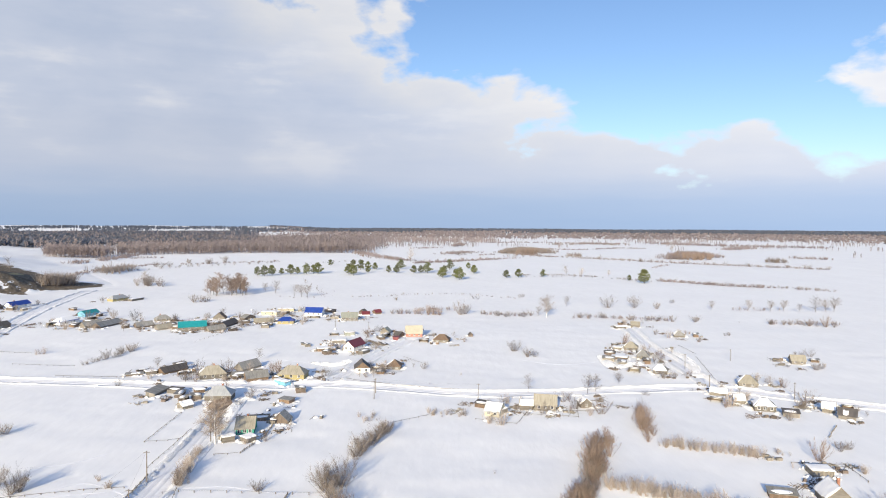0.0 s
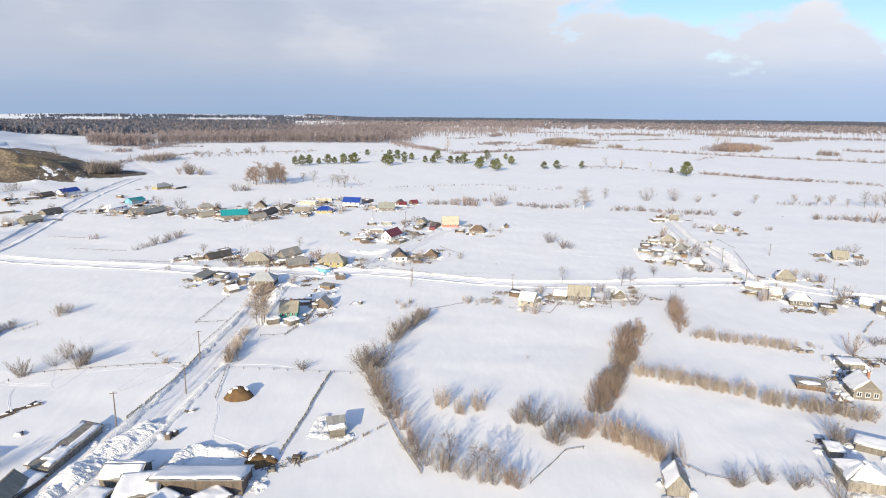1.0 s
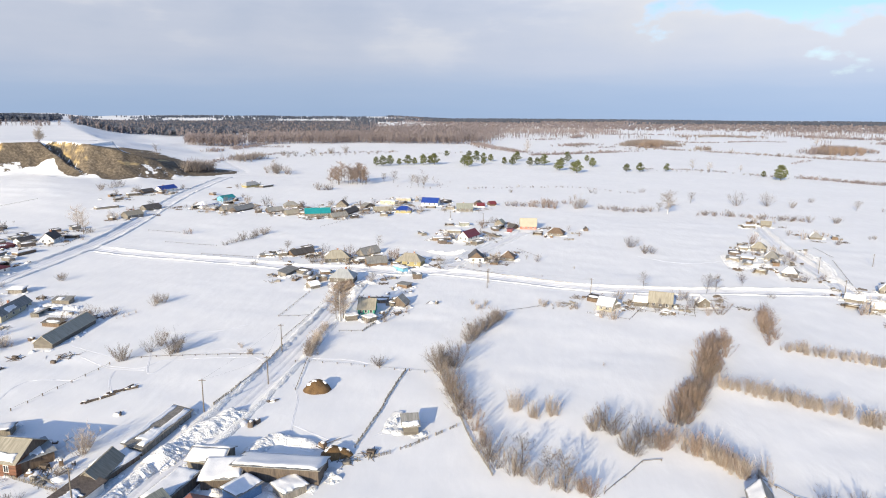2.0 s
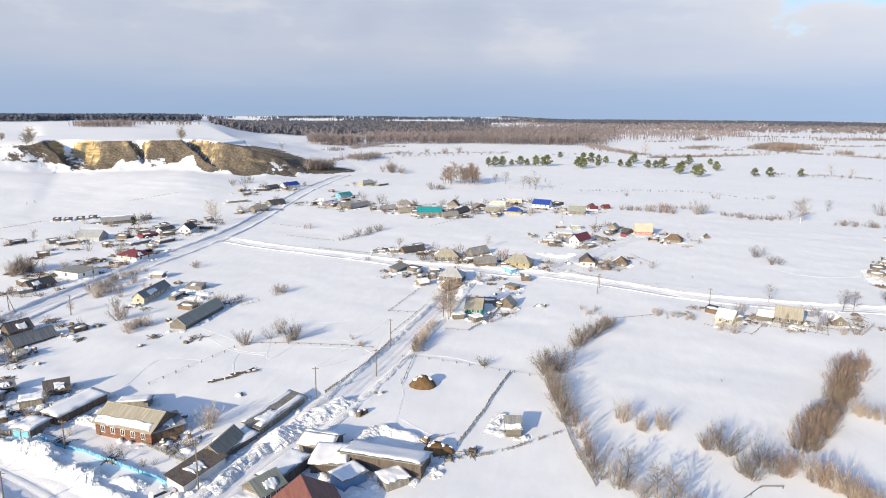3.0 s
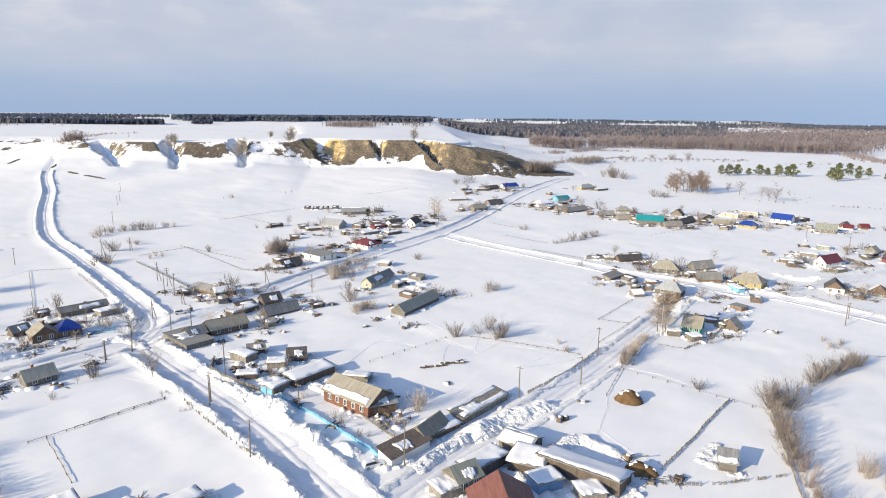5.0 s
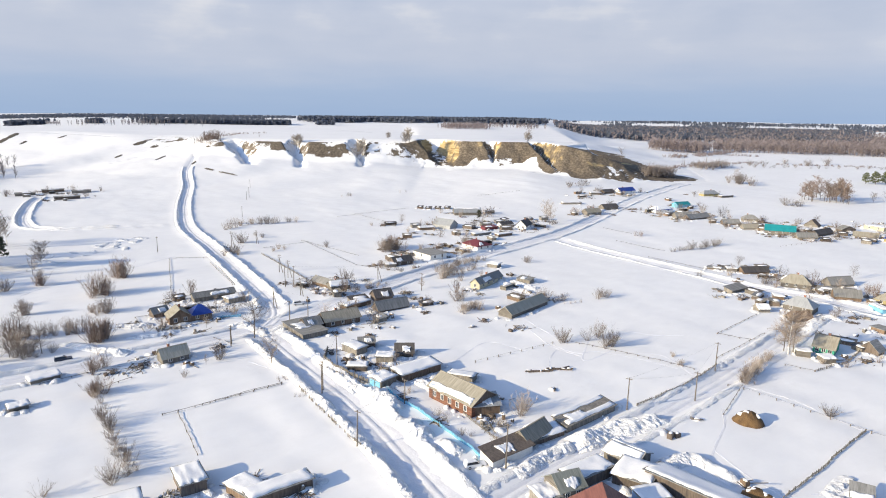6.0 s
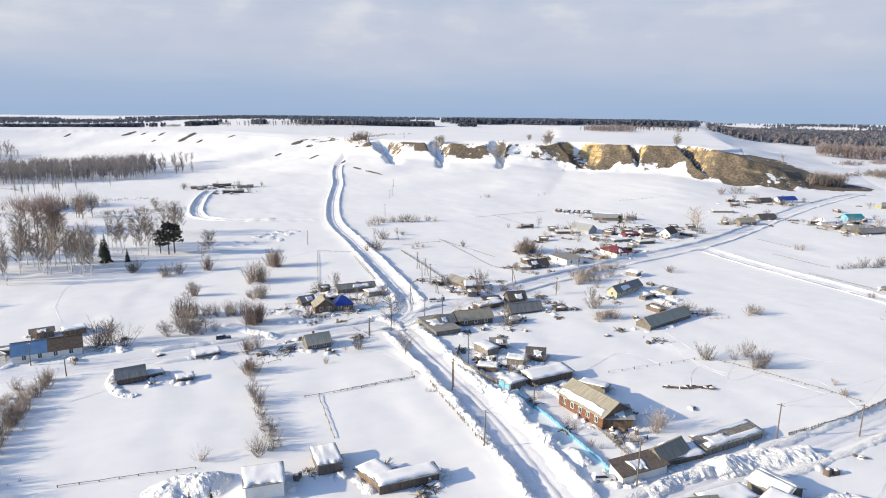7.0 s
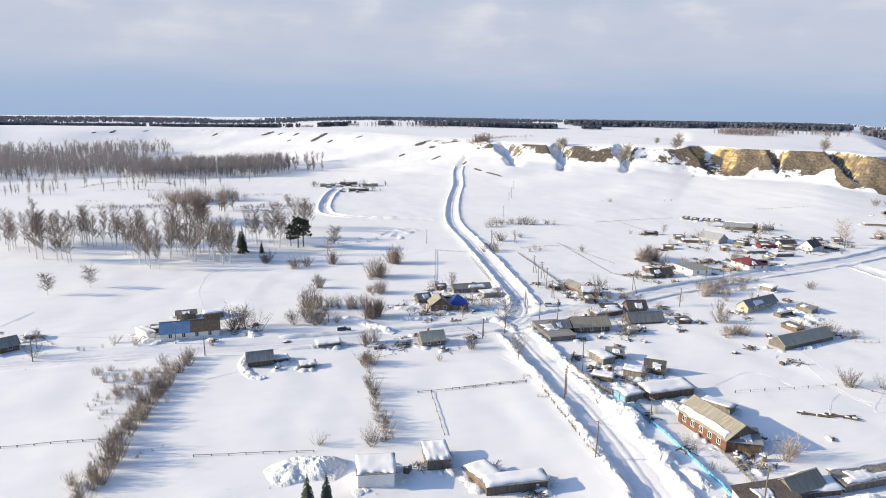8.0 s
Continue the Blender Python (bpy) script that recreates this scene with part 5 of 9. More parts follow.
house(-197.4, 61.6, 83, 6.4, 6.0, 2.25, "y", 2.3, BROWN_WOOD, TAN_SLATE, "brown log house with tan gabled roof, half snowy", "house", snow='F2', front=2, chimney=1)
house(-196.6, 67.9, 83, 6.0, 5.4, 2.25, "hip", 2.1, BROWN_WOOD, BLUE_ROOF, "brown log wing under a bright blue hipped roof", "house", front=2, right=1)
house(-215.4, 79.4, 86, 14.0, 4.2, 1.75, "x", 1.1, GREY_WOOD, SLATE, "long grey barn with patchy snow on its roof", "barn", snow='F2')
house(-207.8, 83.7, 94, 5.9, 4.2, 1.56, "flat", 0, GREY_WOOD, SLATE, "small shed with snowy roof", "shed", snow='f')
house(-206.5, 58.5, 96, 4.6, 3.6, 1.7, "x", 1.4, DARK_WOOD, SLATE, "dark shed behind the blue-roofed house", "shed", snow='F2')
house(-102.4, 20.6, 80, 6.3, 6.0, 2.8, "flat", 0, WHITE_WALL, SLATE, "white plastered block with snow roof", "shed", snow='f')
house(-105.5, 32.7, 84, 4.2, 6.4, 2.2, "flat", 0, DARK_WOOD, SLATE, "dark shed with thick snow roof", "shed", snow='f')
house(-93.3, 43.5, 85, 11.1, 3.2, 1.8, "flat", 0, DARK_WOOD, SLATE, "long dark shed with snow roof", "shed", snow='f')
house(-96.6, 39.4, 12, 6.8, 4.0, 1.7, "flat", 0, BROWN_WOOD, SLATE, "brown lean-to under snow", "shed", snow='f')
house(-190.1, -63.5, 121, 7.9, 5.0, 1.8, "x", 1.6, BROWN_WOOD, SLATE, "brown log house at the street", "house", snow='r', front=2)
house(-198.3, -58.0, 100, 2.8, 2.5, 1.31, "flat", 0, DARK_WOOD, SLATE, "dark shed with snow roof", "shed", snow='f')
house(-560.6, 72.3, 80, 12.7, 5.9, 1.97, "flat", 0, TAN_WALL, SLATE, "ruined farm building half under snow", "barn", snow='F2')
house(-566.3, 91.3, 81, 14.7, 5.9, 1.97, "flat", 0, BROWN_WOOD, SLATE, "ruined farm building half under snow", "barn", snow='F2')
house(-550.3, 107.3, 80, 12.8, 5.9, 1.97, "flat", 0, GREY_WOOD, SLATE, "ruined farm building half under snow", "barn", snow='F2')
house(-524.2, 92.8, 80, 16.1, 5.9, 1.97, "flat", 0, DARK_WOOD, SLATE, "ruined farm building half under snow", "barn", snow='F2')


# ---- plants ----
def blade(bl, p, d, length, w):
    """A thin twig."""
    side = d.orthogonal().normalized() * (w / 2)
    n = len(bl.v)
    bl.v += [tuple(p - side), tuple(p + side), tuple(p + d * length)]
    bl.f.append((n, n + 1, n + 2))


def jitter(rng, d, k):
    return (d + Vector((rng.uniform(-k, k), rng.uniform(-k, k), rng.uniform(-k * 0.6, k)))).normalized()


def limb(bl, rng, p, d, length, r, twigs, fine, w, spread=0.8):
    """A bent limb with twigs, each with finer twigs."""
    segs, q = 3, p.copy()
    for s in range(segs):
        e = q + d * (length / segs)
        bl.rod(q, e, r * (1 - s / segs * 0.8), r * (1 - (s + 1) / segs * 0.85), 3)
        for _ in range(max(1, twigs // segs)):
            a = q + (e - q) * rng.random()
            td = jitter(rng, d, spread)
            tl = length * rng.uniform(0.25, 0.5)
            blade(bl, a, td, tl, w)
            for _ in range(fine):
                b = a + td * tl * rng.uniform(0.2, 0.9)
                blade(bl, b, jitter(rng, td, spread), tl * rng.uniform(0.35, 0.7), w * 0.75)
        q, d = e, jitter(rng, d, 0.22)
    blade(bl, q, d, length * 0.3, w)


def birch(seed, height, trunk_mat=BIRCH_BARK, twig_mat=TWIG, slim=1.0, limbs=20, w=0.05, label="leafless birch standing in deep snow", low=0.22, rises=(0.25, 1.1)):
    rng = random.Random(seed)
    ob = thing("tree", Matrix.Identity(4), label, "tree", "bare trees")
    tr = Build()
    p, d = Vector((0, 0, -0.4)), Vector((rng.uniform(-0.05, 0.05), rng.uniform(-0.05, 0.05), 1)).normalized()
    nodes, segs = [], 6
    for s in range(segs):
        e = p + d * height * 0.92 / segs
        tr.rod(p, e, 0.02 + 0.012 * height * (1 - s / segs), 0.02 + 0.012 * height * (1 - (s + 1) / segs), 6)
        nodes.append((p.copy(), e.copy()))
        p, d = e, jitter(rng, d, 0.07)
    part("trunk", tr, trunk_mat, ob)
    cr = Build()
    for i in range(limbs):
        t = low + (0.97 - low) * (i + rng.random()) / limbs
        a, b = nodes[min(segs - 1, int(t * segs))]
        q = a + (b - a) * ((t * segs) % 1)
        an = rng.uniform(0, 2 * math.pi)
        rise = rng.uniform(*rises)
        dd = Vector((math.cos(an), math.sin(an), rise)).normalized()
        ln = height * slim * (0.34 - 0.22 * abs(t - 0.45)) * rng.uniform(0.7, 1.15)
        limb(cr, rng, q, dd, ln, 0.01 * ln + 0.01, 15, 5, w * 0.62, 0.95)
    part("crown", cr, twig_mat, ob)
    return ob


def shrub(seed, height, wide, twig_mat=TWIG, stems=22, twigs=11, fine=4, w=0.026, label="leafless shrub standing in the snow", name="bush"):
    """Many slender stems from one root, bending upwards, each with twigs that follow it."""
    rng = random.Random(seed)
    ob = thing(name, Matrix.Identity(4), label, "bush" if name == "bush" else "tree", "bare bushes")
    bl = Build()
    for _ in range(stems):
        an, lean = rng.uniform(0, 2 * math.pi), wide * rng.random() ** 0.7
        u = Vector((math.cos(an), math.sin(an), 0))
        p = u * lean * height * 0.06 + Vector((rng.uniform(-0.2, 0.2), rng.uniform(-0.2, 0.2), -0.3))
        d = (u * lean + Vector((0, 0, 1))).normalized()
        ln = height * rng.uniform(0.6, 1.05)
        r, segs = 0.012 + 0.0035 * height, 4
        for k in range(segs):
            e = p + d * ln / segs
            bl.rod(p, e, r * (1 - k / segs * 0.8), r * (1 - (k + 1) / segs * 0.85), 3)
            for _ in range(max(1, twigs * (k + 1) // 10)):
                a = p + (e - p) * rng.random()
                td = jitter(rng, d, 0.6)
                tl = ln * rng.uniform(0.16, 0.34)
                blade(bl, a, td, tl, w)
                for _ in range(fine):
                    blade(bl, a + td * tl * rng.uniform(0.15, 0.85), jitter(rng, td, 0.6), tl * rng.uniform(0.3, 0.65), w * 0.75)
            p, d = e, (jitter(rng, d, 0.14) + Vector((0, 0, 0.05))).normalized()
        blade(bl, p, d, ln * 0.16, w)
    part("crown", bl, twig_mat, ob)
    return ob


def spruce(seed, height, wide, label="narrow dark green spruce"):
    rng = random.Random(seed)
    ob = thing("spruce_tree", Matrix.Identity(4), label, "tree", "conifers")
    part("trunk", Build().rod((0, 0, -0.4), (0, 0, height * 0.97), 0.015 * height + 0.05, 0.03, 6), DARK_BARK, ob)
    cr = Build()
    tiers = 18
    for i in range(tiers):
        t = 0.08 + 0.92 * i / tiers
        r = wide * (1 - t) * rng.uniform(0.85, 1.1) + 0.08
        for _ in range(14):
            a = rng.uniform(0, 2 * math.pi)
            u = Vector((math.cos(a), math.sin(a), 0))
            s = Vector((-u.y, u.x, 0)) * r * 0.28
            c, z = u * r * rng.uniform(0.8, 1.1), height * (t + rng.uniform(-0.02, 0.02))
            n = len(cr.v)
            cr.v += [(c.x - s.x, c.y - s.y, z - r * 0.35), (c.x + s.x, c.y + s.y, z - r * 0.35), (0, 0, z + r * 0.35)]
            cr.f.append((n, n + 1, n + 2))
    part("crown", cr, DARK_NEEDLES, ob)
    return ob


def pine(seed, height, wide, label="green pine standing in the snowy meadow", clumps=62, needles=NEEDLES, low=0.14):
    rng = random.Random(seed)
    ob = thing("pine_tree", Matrix.Identity(4), label, "tree", "pines")
    tr = Build()
    tr.rod((0, 0, -0.4), (0.1, 0, height * 0.55), 0.018 * height + 0.06, 0.014 * height, 7).rod((0.1, 0, height * 0.55), (0.0, 0.1, height * 0.95), 0.014 * height, 0.03, 6)
    cr = Build()
    for i in range(clumps):
        t = rng.uniform(low, 1.0)
        r = wide * (1.0 - abs(t - 0.42) * 1.25) * rng.uniform(0.3, 1.0)
        an = rng.uniform(0, 2 * math.pi)
        c = Vector((math.cos(an) * r, math.sin(an) * r, height * t))
        if i % 3 == 0:
            tr.rod((0.05, 0.05, c.z * 0.92), c, 0.05, 0.02, 4)
        size = height * rng.uniform(0.07, 0.13)
        for _ in range(22):
            v = Vector((rng.gauss(0, 1), rng.gauss(0, 1), rng.gauss(0, 0.55)))
            v.normalize()
            o = c + Vector((v.x, v.y, v.z * 0.6)) * size * rng.uniform(0.3, 1.0)
            s = v.orthogonal().normalized() * size * 0.3
            n = len(cr.v)
            cr.v += [tuple(o - s), tuple(o + s), tuple(o + v * size * 0.6 + Vector((0, 0, size * 0.25)))]
            cr.f.append((n, n + 1, n + 2))
    part("trunk", tr, DARK_BARK, ob)
    part("crown", cr, needles, ob)
    return ob


STOCK = {
    "birch": [birch(s, 11, twig_mat=BIRCH_TWIG, slim=1.1, limbs=44, w=0.085) for s in (1, 2, 3)],
    "slim": [birch(s, 12, twig_mat=BIRCH_TWIG, slim=0.72, limbs=24, w=0.062, low=0.3, rises=(0.7, 1.9), label="slender leafless birch in a snowy grove") for s in (11, 12, 13, 14)],
    "pale": [birch(s, 9, DARK_BARK, TWIG_PALE, 1.15, 24, label="pale frosted leafless tree above the slope") for s in (21, 22)],
    "fluffy": [birch(s, 14, DARK_BARK, FROST_TWIG, 1.25, 40, 0.22, "dense pale leafless tree at a gully head") for s in (25, 26)],
    "dark": [birch(s, 8, DARK_BARK, TWIG, 1.25, 24, label="spreading leafless tree with dark bark") for s in (31, 32)],
    "brown": [birch(s, 11, DARK_BARK, TWIG_RED, 0.85, 30, 0.085, "brown leafless tree in a dense grove") for s in (35, 36, 37)],
    "bush": [shrub(s, 3.2, 1.0) for s in (41, 42, 43, 44)],
    "red": [shrub(s, 3.2, 0.85, TWIG_RED, label="leafless shrub with reddish-brown twigs") for s in (51, 52)],
    "straw": [shrub(s, 2.2, 0.8, TWIG_PALE, stems=24, twigs=9, fine=3, w=0.03, label="pale dry leafless shrub in snow") for s in (61, 62)],
    "willow": [shrub(s, 5.0, 1.05, TWIG, stems=28, twigs=11, fine=4, w=0.034, label="large many-stemmed leafless willow", name="willow") for s in (71, 72)],
    "weed": [shrub(s, 1.3, 0.4, TWIG_PALE, stems=12, twigs=4, fine=1, w=0.03, label="dry weeds poking through the snow") for s in (81, 82)],
    "reed": [shrub(s, 2.6, 0.5, TWIG_PALE, stems=18, twigs=7, fine=3, w=0.026, label="upright dry leafless saplings in snow") for s in (85, 86, 87)],
    "pine": [pine(s, 9, 4.3) for s in (91, 92, 93)],
    "scots": [pine(s, 12, 3.2, "tall dark pine with sparse crown", 30, DARK_NEEDLES, 0.35) for s in (95, 96)],
    "spruce": [spruce(s, 8, 1.7) for s in (101, 102)],
}
STOCK_HEIGHT = {"birch": 11, "slim": 12, "pale": 9, "fluffy": 14, "dark": 8, "brown": 11, "bush": 3.2, "red": 3.2, "straw": 2.2, "willow": 5, "weed": 1.3, "reed": 2.6, "pine": 9, "scots": 12, "spruce": 8}
PLANT_RNG = random.Random(5)
for group in STOCK.values():
    for ob in group:
        for o in (ob, *ob.children_recursive):
            scene.collection.objects.unlink(o)


def plant(kind, x, y, height, z=None):
    """One tree or bush of a kind, turned at random, with its foot in the snow."""
    src = PLANT_RNG.choice(STOCK[kind])
    k = height / STOCK_HEIGHT[kind] * PLANT_RNG.uniform(0.88, 1.12)
    m = pose(x, y, gz(x, y) - 0.05 if z is None else z, 0, 0, PLANT_RNG.uniform(0, 360)) @ Matrix.Diagonal((k * PLANT_RNG.uniform(0.9, 1.15), k * PLANT_RNG.uniform(0.9, 1.15), k, 1))
    return copy_thing(src, m)


def thicket(kind, spots, label):
    """Many plants of a kind grown into one another: one object."""
    me_v, me_f, n = [], [], 0
    for x, y, h in spots:
        src = PLANT_RNG.choice(STOCK[kind])
        k = h / STOCK_HEIGHT[kind] * PLANT_RNG.uniform(0.85, 1.15)
        a = PLANT_RNG.uniform(0, 2 * math.pi)
        z = gz(x, y) - 0.05
        for child in src.children:
            co = np.empty(len(child.data.vertices) * 3)
            child.data.vertices.foreach_get("co", co)
            co = co.reshape(-1, 3) * k
            c, s = math.cos(a), math.sin(a)
            me_v.append(np.stack([co[:, 0] * c - co[:, 1] * s + x, co[:, 0] * s + co[:, 1] * c + y, co[:, 2] + z], -1))
            me_f += [tuple(v + n for v in p.vertices) for p in child.data.polygons]
            n += len(co)
    bl = Build()
    bl.v, bl.f = np.concatenate(me_v).tolist(), me_f
    ob = part("hedge", bl, STOCK[kind][0].children[-1].data.materials[0])
    return tagged(ob, label, "hedge", "", "stuff")


THICK = {"bush": "tangled hedge of leafless grey-brown shrubs", "red": "dense hedge of leafless reddish-brown shrubs",
         "straw": "low thicket of pale dry stems in snow", "weed": "dry weeds poking through the snow", "willow": "thicket of tall leafless willows",
         "pale": "small group of pale leafless trees", "reed": "strip of upright leafless saplings in the snow"}


def row_of(kind, points, gap, height, width=0.8):
    """A hedge: plants along a line, set unevenly."""
    line = spline(points, 0.2)
    walked, due, spots = 0.0, 0.0, []
    a, b = PLANT_RNG.uniform(0, 6), PLANT_RNG.uniform(0, 6)

    def swell(s):
        if kind == "reed":
            return 1.0
        return 0.9 + 0.12 * math.sin(s / 2.7 + a) + 0.14 * math.sin(s / 6.1 + b)

    for i in range(1, len(line)):
        walked += float(np.linalg.norm(line[i] - line[i - 1]))
        if walked >= due:
            spots.append((line[i][0] + PLANT_RNG.uniform(-width, width), line[i][1] + PLANT_RNG.uniform(-width, width), height * PLANT_RNG.uniform(0.7, 1.2) * swell(walked)))
            due = walked + gap * PLANT_RNG.uniform(0.6, 1.4)
    return thicket(kind, spots, THICK[kind])


def clump(kind, x, y, n, radius, height):
    spots = []
    for _ in range(n):
        a, r = PLANT_RNG.uniform(0, 2 * math.pi), radius * math.sqrt(PLANT_RNG.random())
        spots.append((x + r * math.cos(a), y + r * math.sin(a), height * PLANT_RNG.uniform(0.7, 1.2)))
    if n < 3:
        for px, py, h in spots:
            plant(kind, px, py, h)
        return
    thicket(kind, spots, THICK[kind])
# hedges between the gardens
row_of("red", [(46.7, 184.7), (39.7, 162.8), (32.5, 144.5), (26.4, 130.0)], 0.62, 5.0, 2.2)
row_of("bush", [(43.0, 173.1), (34.8, 150.2), (26.8, 131.2)], 2.2, 4.6, 1.6)
row_of("reed", [(46.7, 185.6), (51.5, 184.0)], 0.8, 2.6, 1.0)
row_of("red", [(67.0, 214.5), (63.3, 197.8), (61.2, 183.9)], 1.2, 4.8, 1.5)
row_of("reed", [(39.8, 152.3), (46.5, 149.7), (55.3, 145.1), (62.8, 140.8)], 0.24, 3.4, 1.7)
row_of("reed", [(64.2, 139.8), (71.2, 137.1), (79.2, 133.7), (86.0, 131.0)], 0.26, 3.2, 1.7)
row_of("bush", [(75.1, 135.7), (83.1, 132.4)], 1.6, 3.4, 1.2)
row_of("reed", [(62.9, 181.5), (75.1, 177.2), (87.5, 173.0)], 0.3, 3.0, 1.4)
row_of("bush", [(-16.5, 194.6), (-20.5, 182.0), (-23.6, 169.3)], 1.1, 4.4, 1.0)
clump("willow", -25.9, 151.5, 6, 2.8, 6.2)
row_of("bush", [(-26.5, 149.6), (-22.4, 136.1), (-17.8, 124.0)], 2.6, 5.2, 1.0)
row_of("red", [(-22.0, 136.2), (-16.2, 122.9), (-11.4, 111.8)], 2.7, 4.9, 1.0)
row_of("bush", [(-13.0, 113.6), (-9.2, 106.8), (-4.4, 104.6)], 2.5, 4.8, 1.1)
row_of("bush", [(-4.4, 105.1), (0.1, 103.8), (5.9, 99.4)], 2.6, 4.4, 1.2)
for x, y in ((-4.6, 107.5), (0.6, 105.8), (3.4, 102.4)):
    plant("dark", x, y, 6.4)
clump("reed", -8.0, 130.8, 5, 1.6, 4.0)
clump("reed", -3.3, 127.8, 5, 1.6, 4.2)
clump("reed", 0.7, 130.2, 5, 1.6, 4.0)
clump("bush", 8.9, 124.9, 3, 1.2, 4.6)
clump("bush", 12.6, 124.6, 3, 1.2, 4.6)
clump("bush", 16.9, 117.4, 4, 2.0, 4.6)
clump("bush", 19.7, 122.0, 4, 2.0, 4.8)
clump("red", 22.6, 120.4, 3, 2.0, 4.4)
clump("red", 8.1, 101.7, 4, 2.5, 3.4)
row_of("reed", [(25.6, 122.0), (32.0, 115.7), (37.8, 111.0)], 0.26, 3.7, 1.8)
row_of("red", [(27.0, 120.2), (36.6, 112.0)], 1.4, 3.6, 1.3)
row_of("bush", [(45.1, 103.4), (51.6, 103.9), (58.2, 104.3)], 1.8, 4.6, 1.5)
clump("bush", 71.9, 121.3, 5, 2.0, 3.6)
clump("reed", 13.2, 160.2, 1, 0.3, 1.6)
clump("straw", 92.7, 175.0, 3, 1.6, 2.0)
clump("bush", 113.2, 179.3, 4, 2.6, 3.0)
clump("weed", 92.5, 166.0, 2, 1.5, 1.4)
# shrubs by the back lane and across the gardens
row_of("bush", [(-338.4, 132.4), (-345.1, 142.9), (-345.5, 152.5), (-345.6, 159.5), (-345.1, 176.9)], 4.5, 4.6, 2.5)
clump("bush", -301.7, 128.2, 3, 2.0, 5.0)
clump("bush", -280.9, 111.6, 4, 3.0, 4.2)
row_of("straw", [(-63.7, 151.1), (-65.6, 163.3), (-67.2, 175.6)], 1.1, 3.4, 0.8)
row_of("red", [(-64.3, 150.9), (-65.6, 161.2)], 2.0, 3.2, 0.8)
plant("birch", -64.8, 180.7, 12.4)
plant("pale", -66.6, 182.2, 9.3)
plant("pale", -64.4, 183.0, 10.4)
plant("pale", -67.8, 194.5, 5.7)
clump("willow", -102.6, 147.9, 6, 5.5, 5.0)
plant("bush", -110.3, 139.7, 4.5)
clump("straw", -81.7, 151.3, 4, 2.5, 1.6)
clump("bush", -131.2, 186.5, 4, 3, 3.6)
clump("bush", -136.2, 170.2, 4, 4, 2.6)
row_of("weed", [(-133.5, 169.8), (-131.5, 178.8)], 2.5, 1.8, 0.8)
clump("pale", -158.1, 144.2, 2, 2, 4.4)
clump("straw", -149.0, 139.3, 6, 4, 2.6)
clump("straw", -148.0, 143.3, 3, 3, 2.2)
row_of("straw", [(-187.8, 158.9), (-188.1, 170.7), (-190.8, 182.5)], 1.8, 4.0, 1.4)
plant("bush", -189.5, 166.1, 5.5)
plant("bush", -43.6, 149.8, 2.9)
clump("straw", 0.1, 210.0, 5, 4, 2.2)
clump("straw", 6.8, 209.9, 4, 3, 1.8)
clump("weed", -24.4, 204.6, 6, 3.5, 1.6)
clump("bush", -28.5, 157.4, 3, 2.0, 3.6)
row_of("bush", [(-158.1, 280.5), (-154.1, 294.1), (-151.5, 315.5)], 2.2, 3.6, 1.4)
clump("red", -192.1, 304.5, 3, 2.4, 4.0)
plant("bush", -165.2, 185.0, 3.2)
clump("straw", -24.1, 206.6, 5, 4, 1.8)
clump("straw", 0.2, 212.0, 6, 5, 2.0)
plant("bush", -125.6, 245.8, 3.5)
plant("dark", -84.2, 292.1, 6.1)
plant("pale", -81.1, 238.6, 8.6)
clump("bush", -102.4, 256.3, 2, 2, 3.0)
plant("dark", 32.3, 239.8, 6.2)
plant("dark", 54.3, 237.9, 7.6)
plant("dark", 58.2, 241.1, 7.1)
plant("dark", 69.6, 250.5, 4.6)
plant("bush", 33.6, 211.3, 4.0)
plant("bush", 45.5, 217.3, 4.5)
clump("bush", 34.7, 316.1, 2, 1.5, 5.5)
clump("bush", 41.4, 303.2, 5, 4, 3.6)
clump("bush", 93.7, 261.7, 4, 4, 3.4)
clump("bush", 75.2, 234.2, 2, 2, 2.6)
plant("dark", 104.1, 238.3, 4.7)
clump("bush", 124.9, 218.9, 3, 2, 3.0)
clump("bush", 190.3, 410.0, 1, 0.2, 1.0)
clump("bush", 137.8, 343.4, 2, 1.2, 3.0)
clump("bush", 160.6, 362.0, 3, 2, 3.2)
clump("bush", 165.0, 278.9, 3, 2.5, 3.6)
plant("bush", 175.8, 305.0, 4.8)
clump("weed", -62.0, 154.0, 5, 3, 1.6)
plant("bush", -43.5, 149.8, 2.9)
clump("straw", -84.8, 154.2, 3, 2, 1.4)
plant("bush", -109.5, 140.3, 4.0)
clump("bush", 64.6, 180.8, 1, 0.3, 1.2)
plant("weed", -4.9, 250.0, 1.6)
plant("weed", 7.7, 265.9, 2.0)
# bushes round the upper street
clump("red", -246.0, 176.4, 12, 5.0, 5.8)
plant("bush", -279.3, 220.7, 3.1)
plant("pale", -245.0, 293.1, 12.6)
clump("bush", -306.3, 313.1, 1, 0.2, 1)
row_of("straw", [(-194.1, 123.4), (-193.8, 131.1), (-195.7, 138.9)], 1.8, 2.4, 1.2)
clump("bush", -208.1, 115.5, 4, 4, 3.2)
clump("bush", -190.4, 121.7, 2, 2, 2.4)
plant("pale", -179.6, 143.6, 5.0)
clump("bush", -206.9, 154.2, 3, 2, 2.2)
clump("straw", -301.0, 208.2, 3, 4, 3.0)
plant("pale", -272.8, 264.5, 7.7)
clump("bush", -284.7, 280.9, 3, 3, 3)
plant("pale", -252.0, 297.7, 13.2)
clump("bush", -241.1, 296.3, 3, 4, 3.4)
clump("bush", -186.4, 209.0, 3, 2, 3)
clump("straw", -353.8, 144.1, 2, 2.5, 4.5)
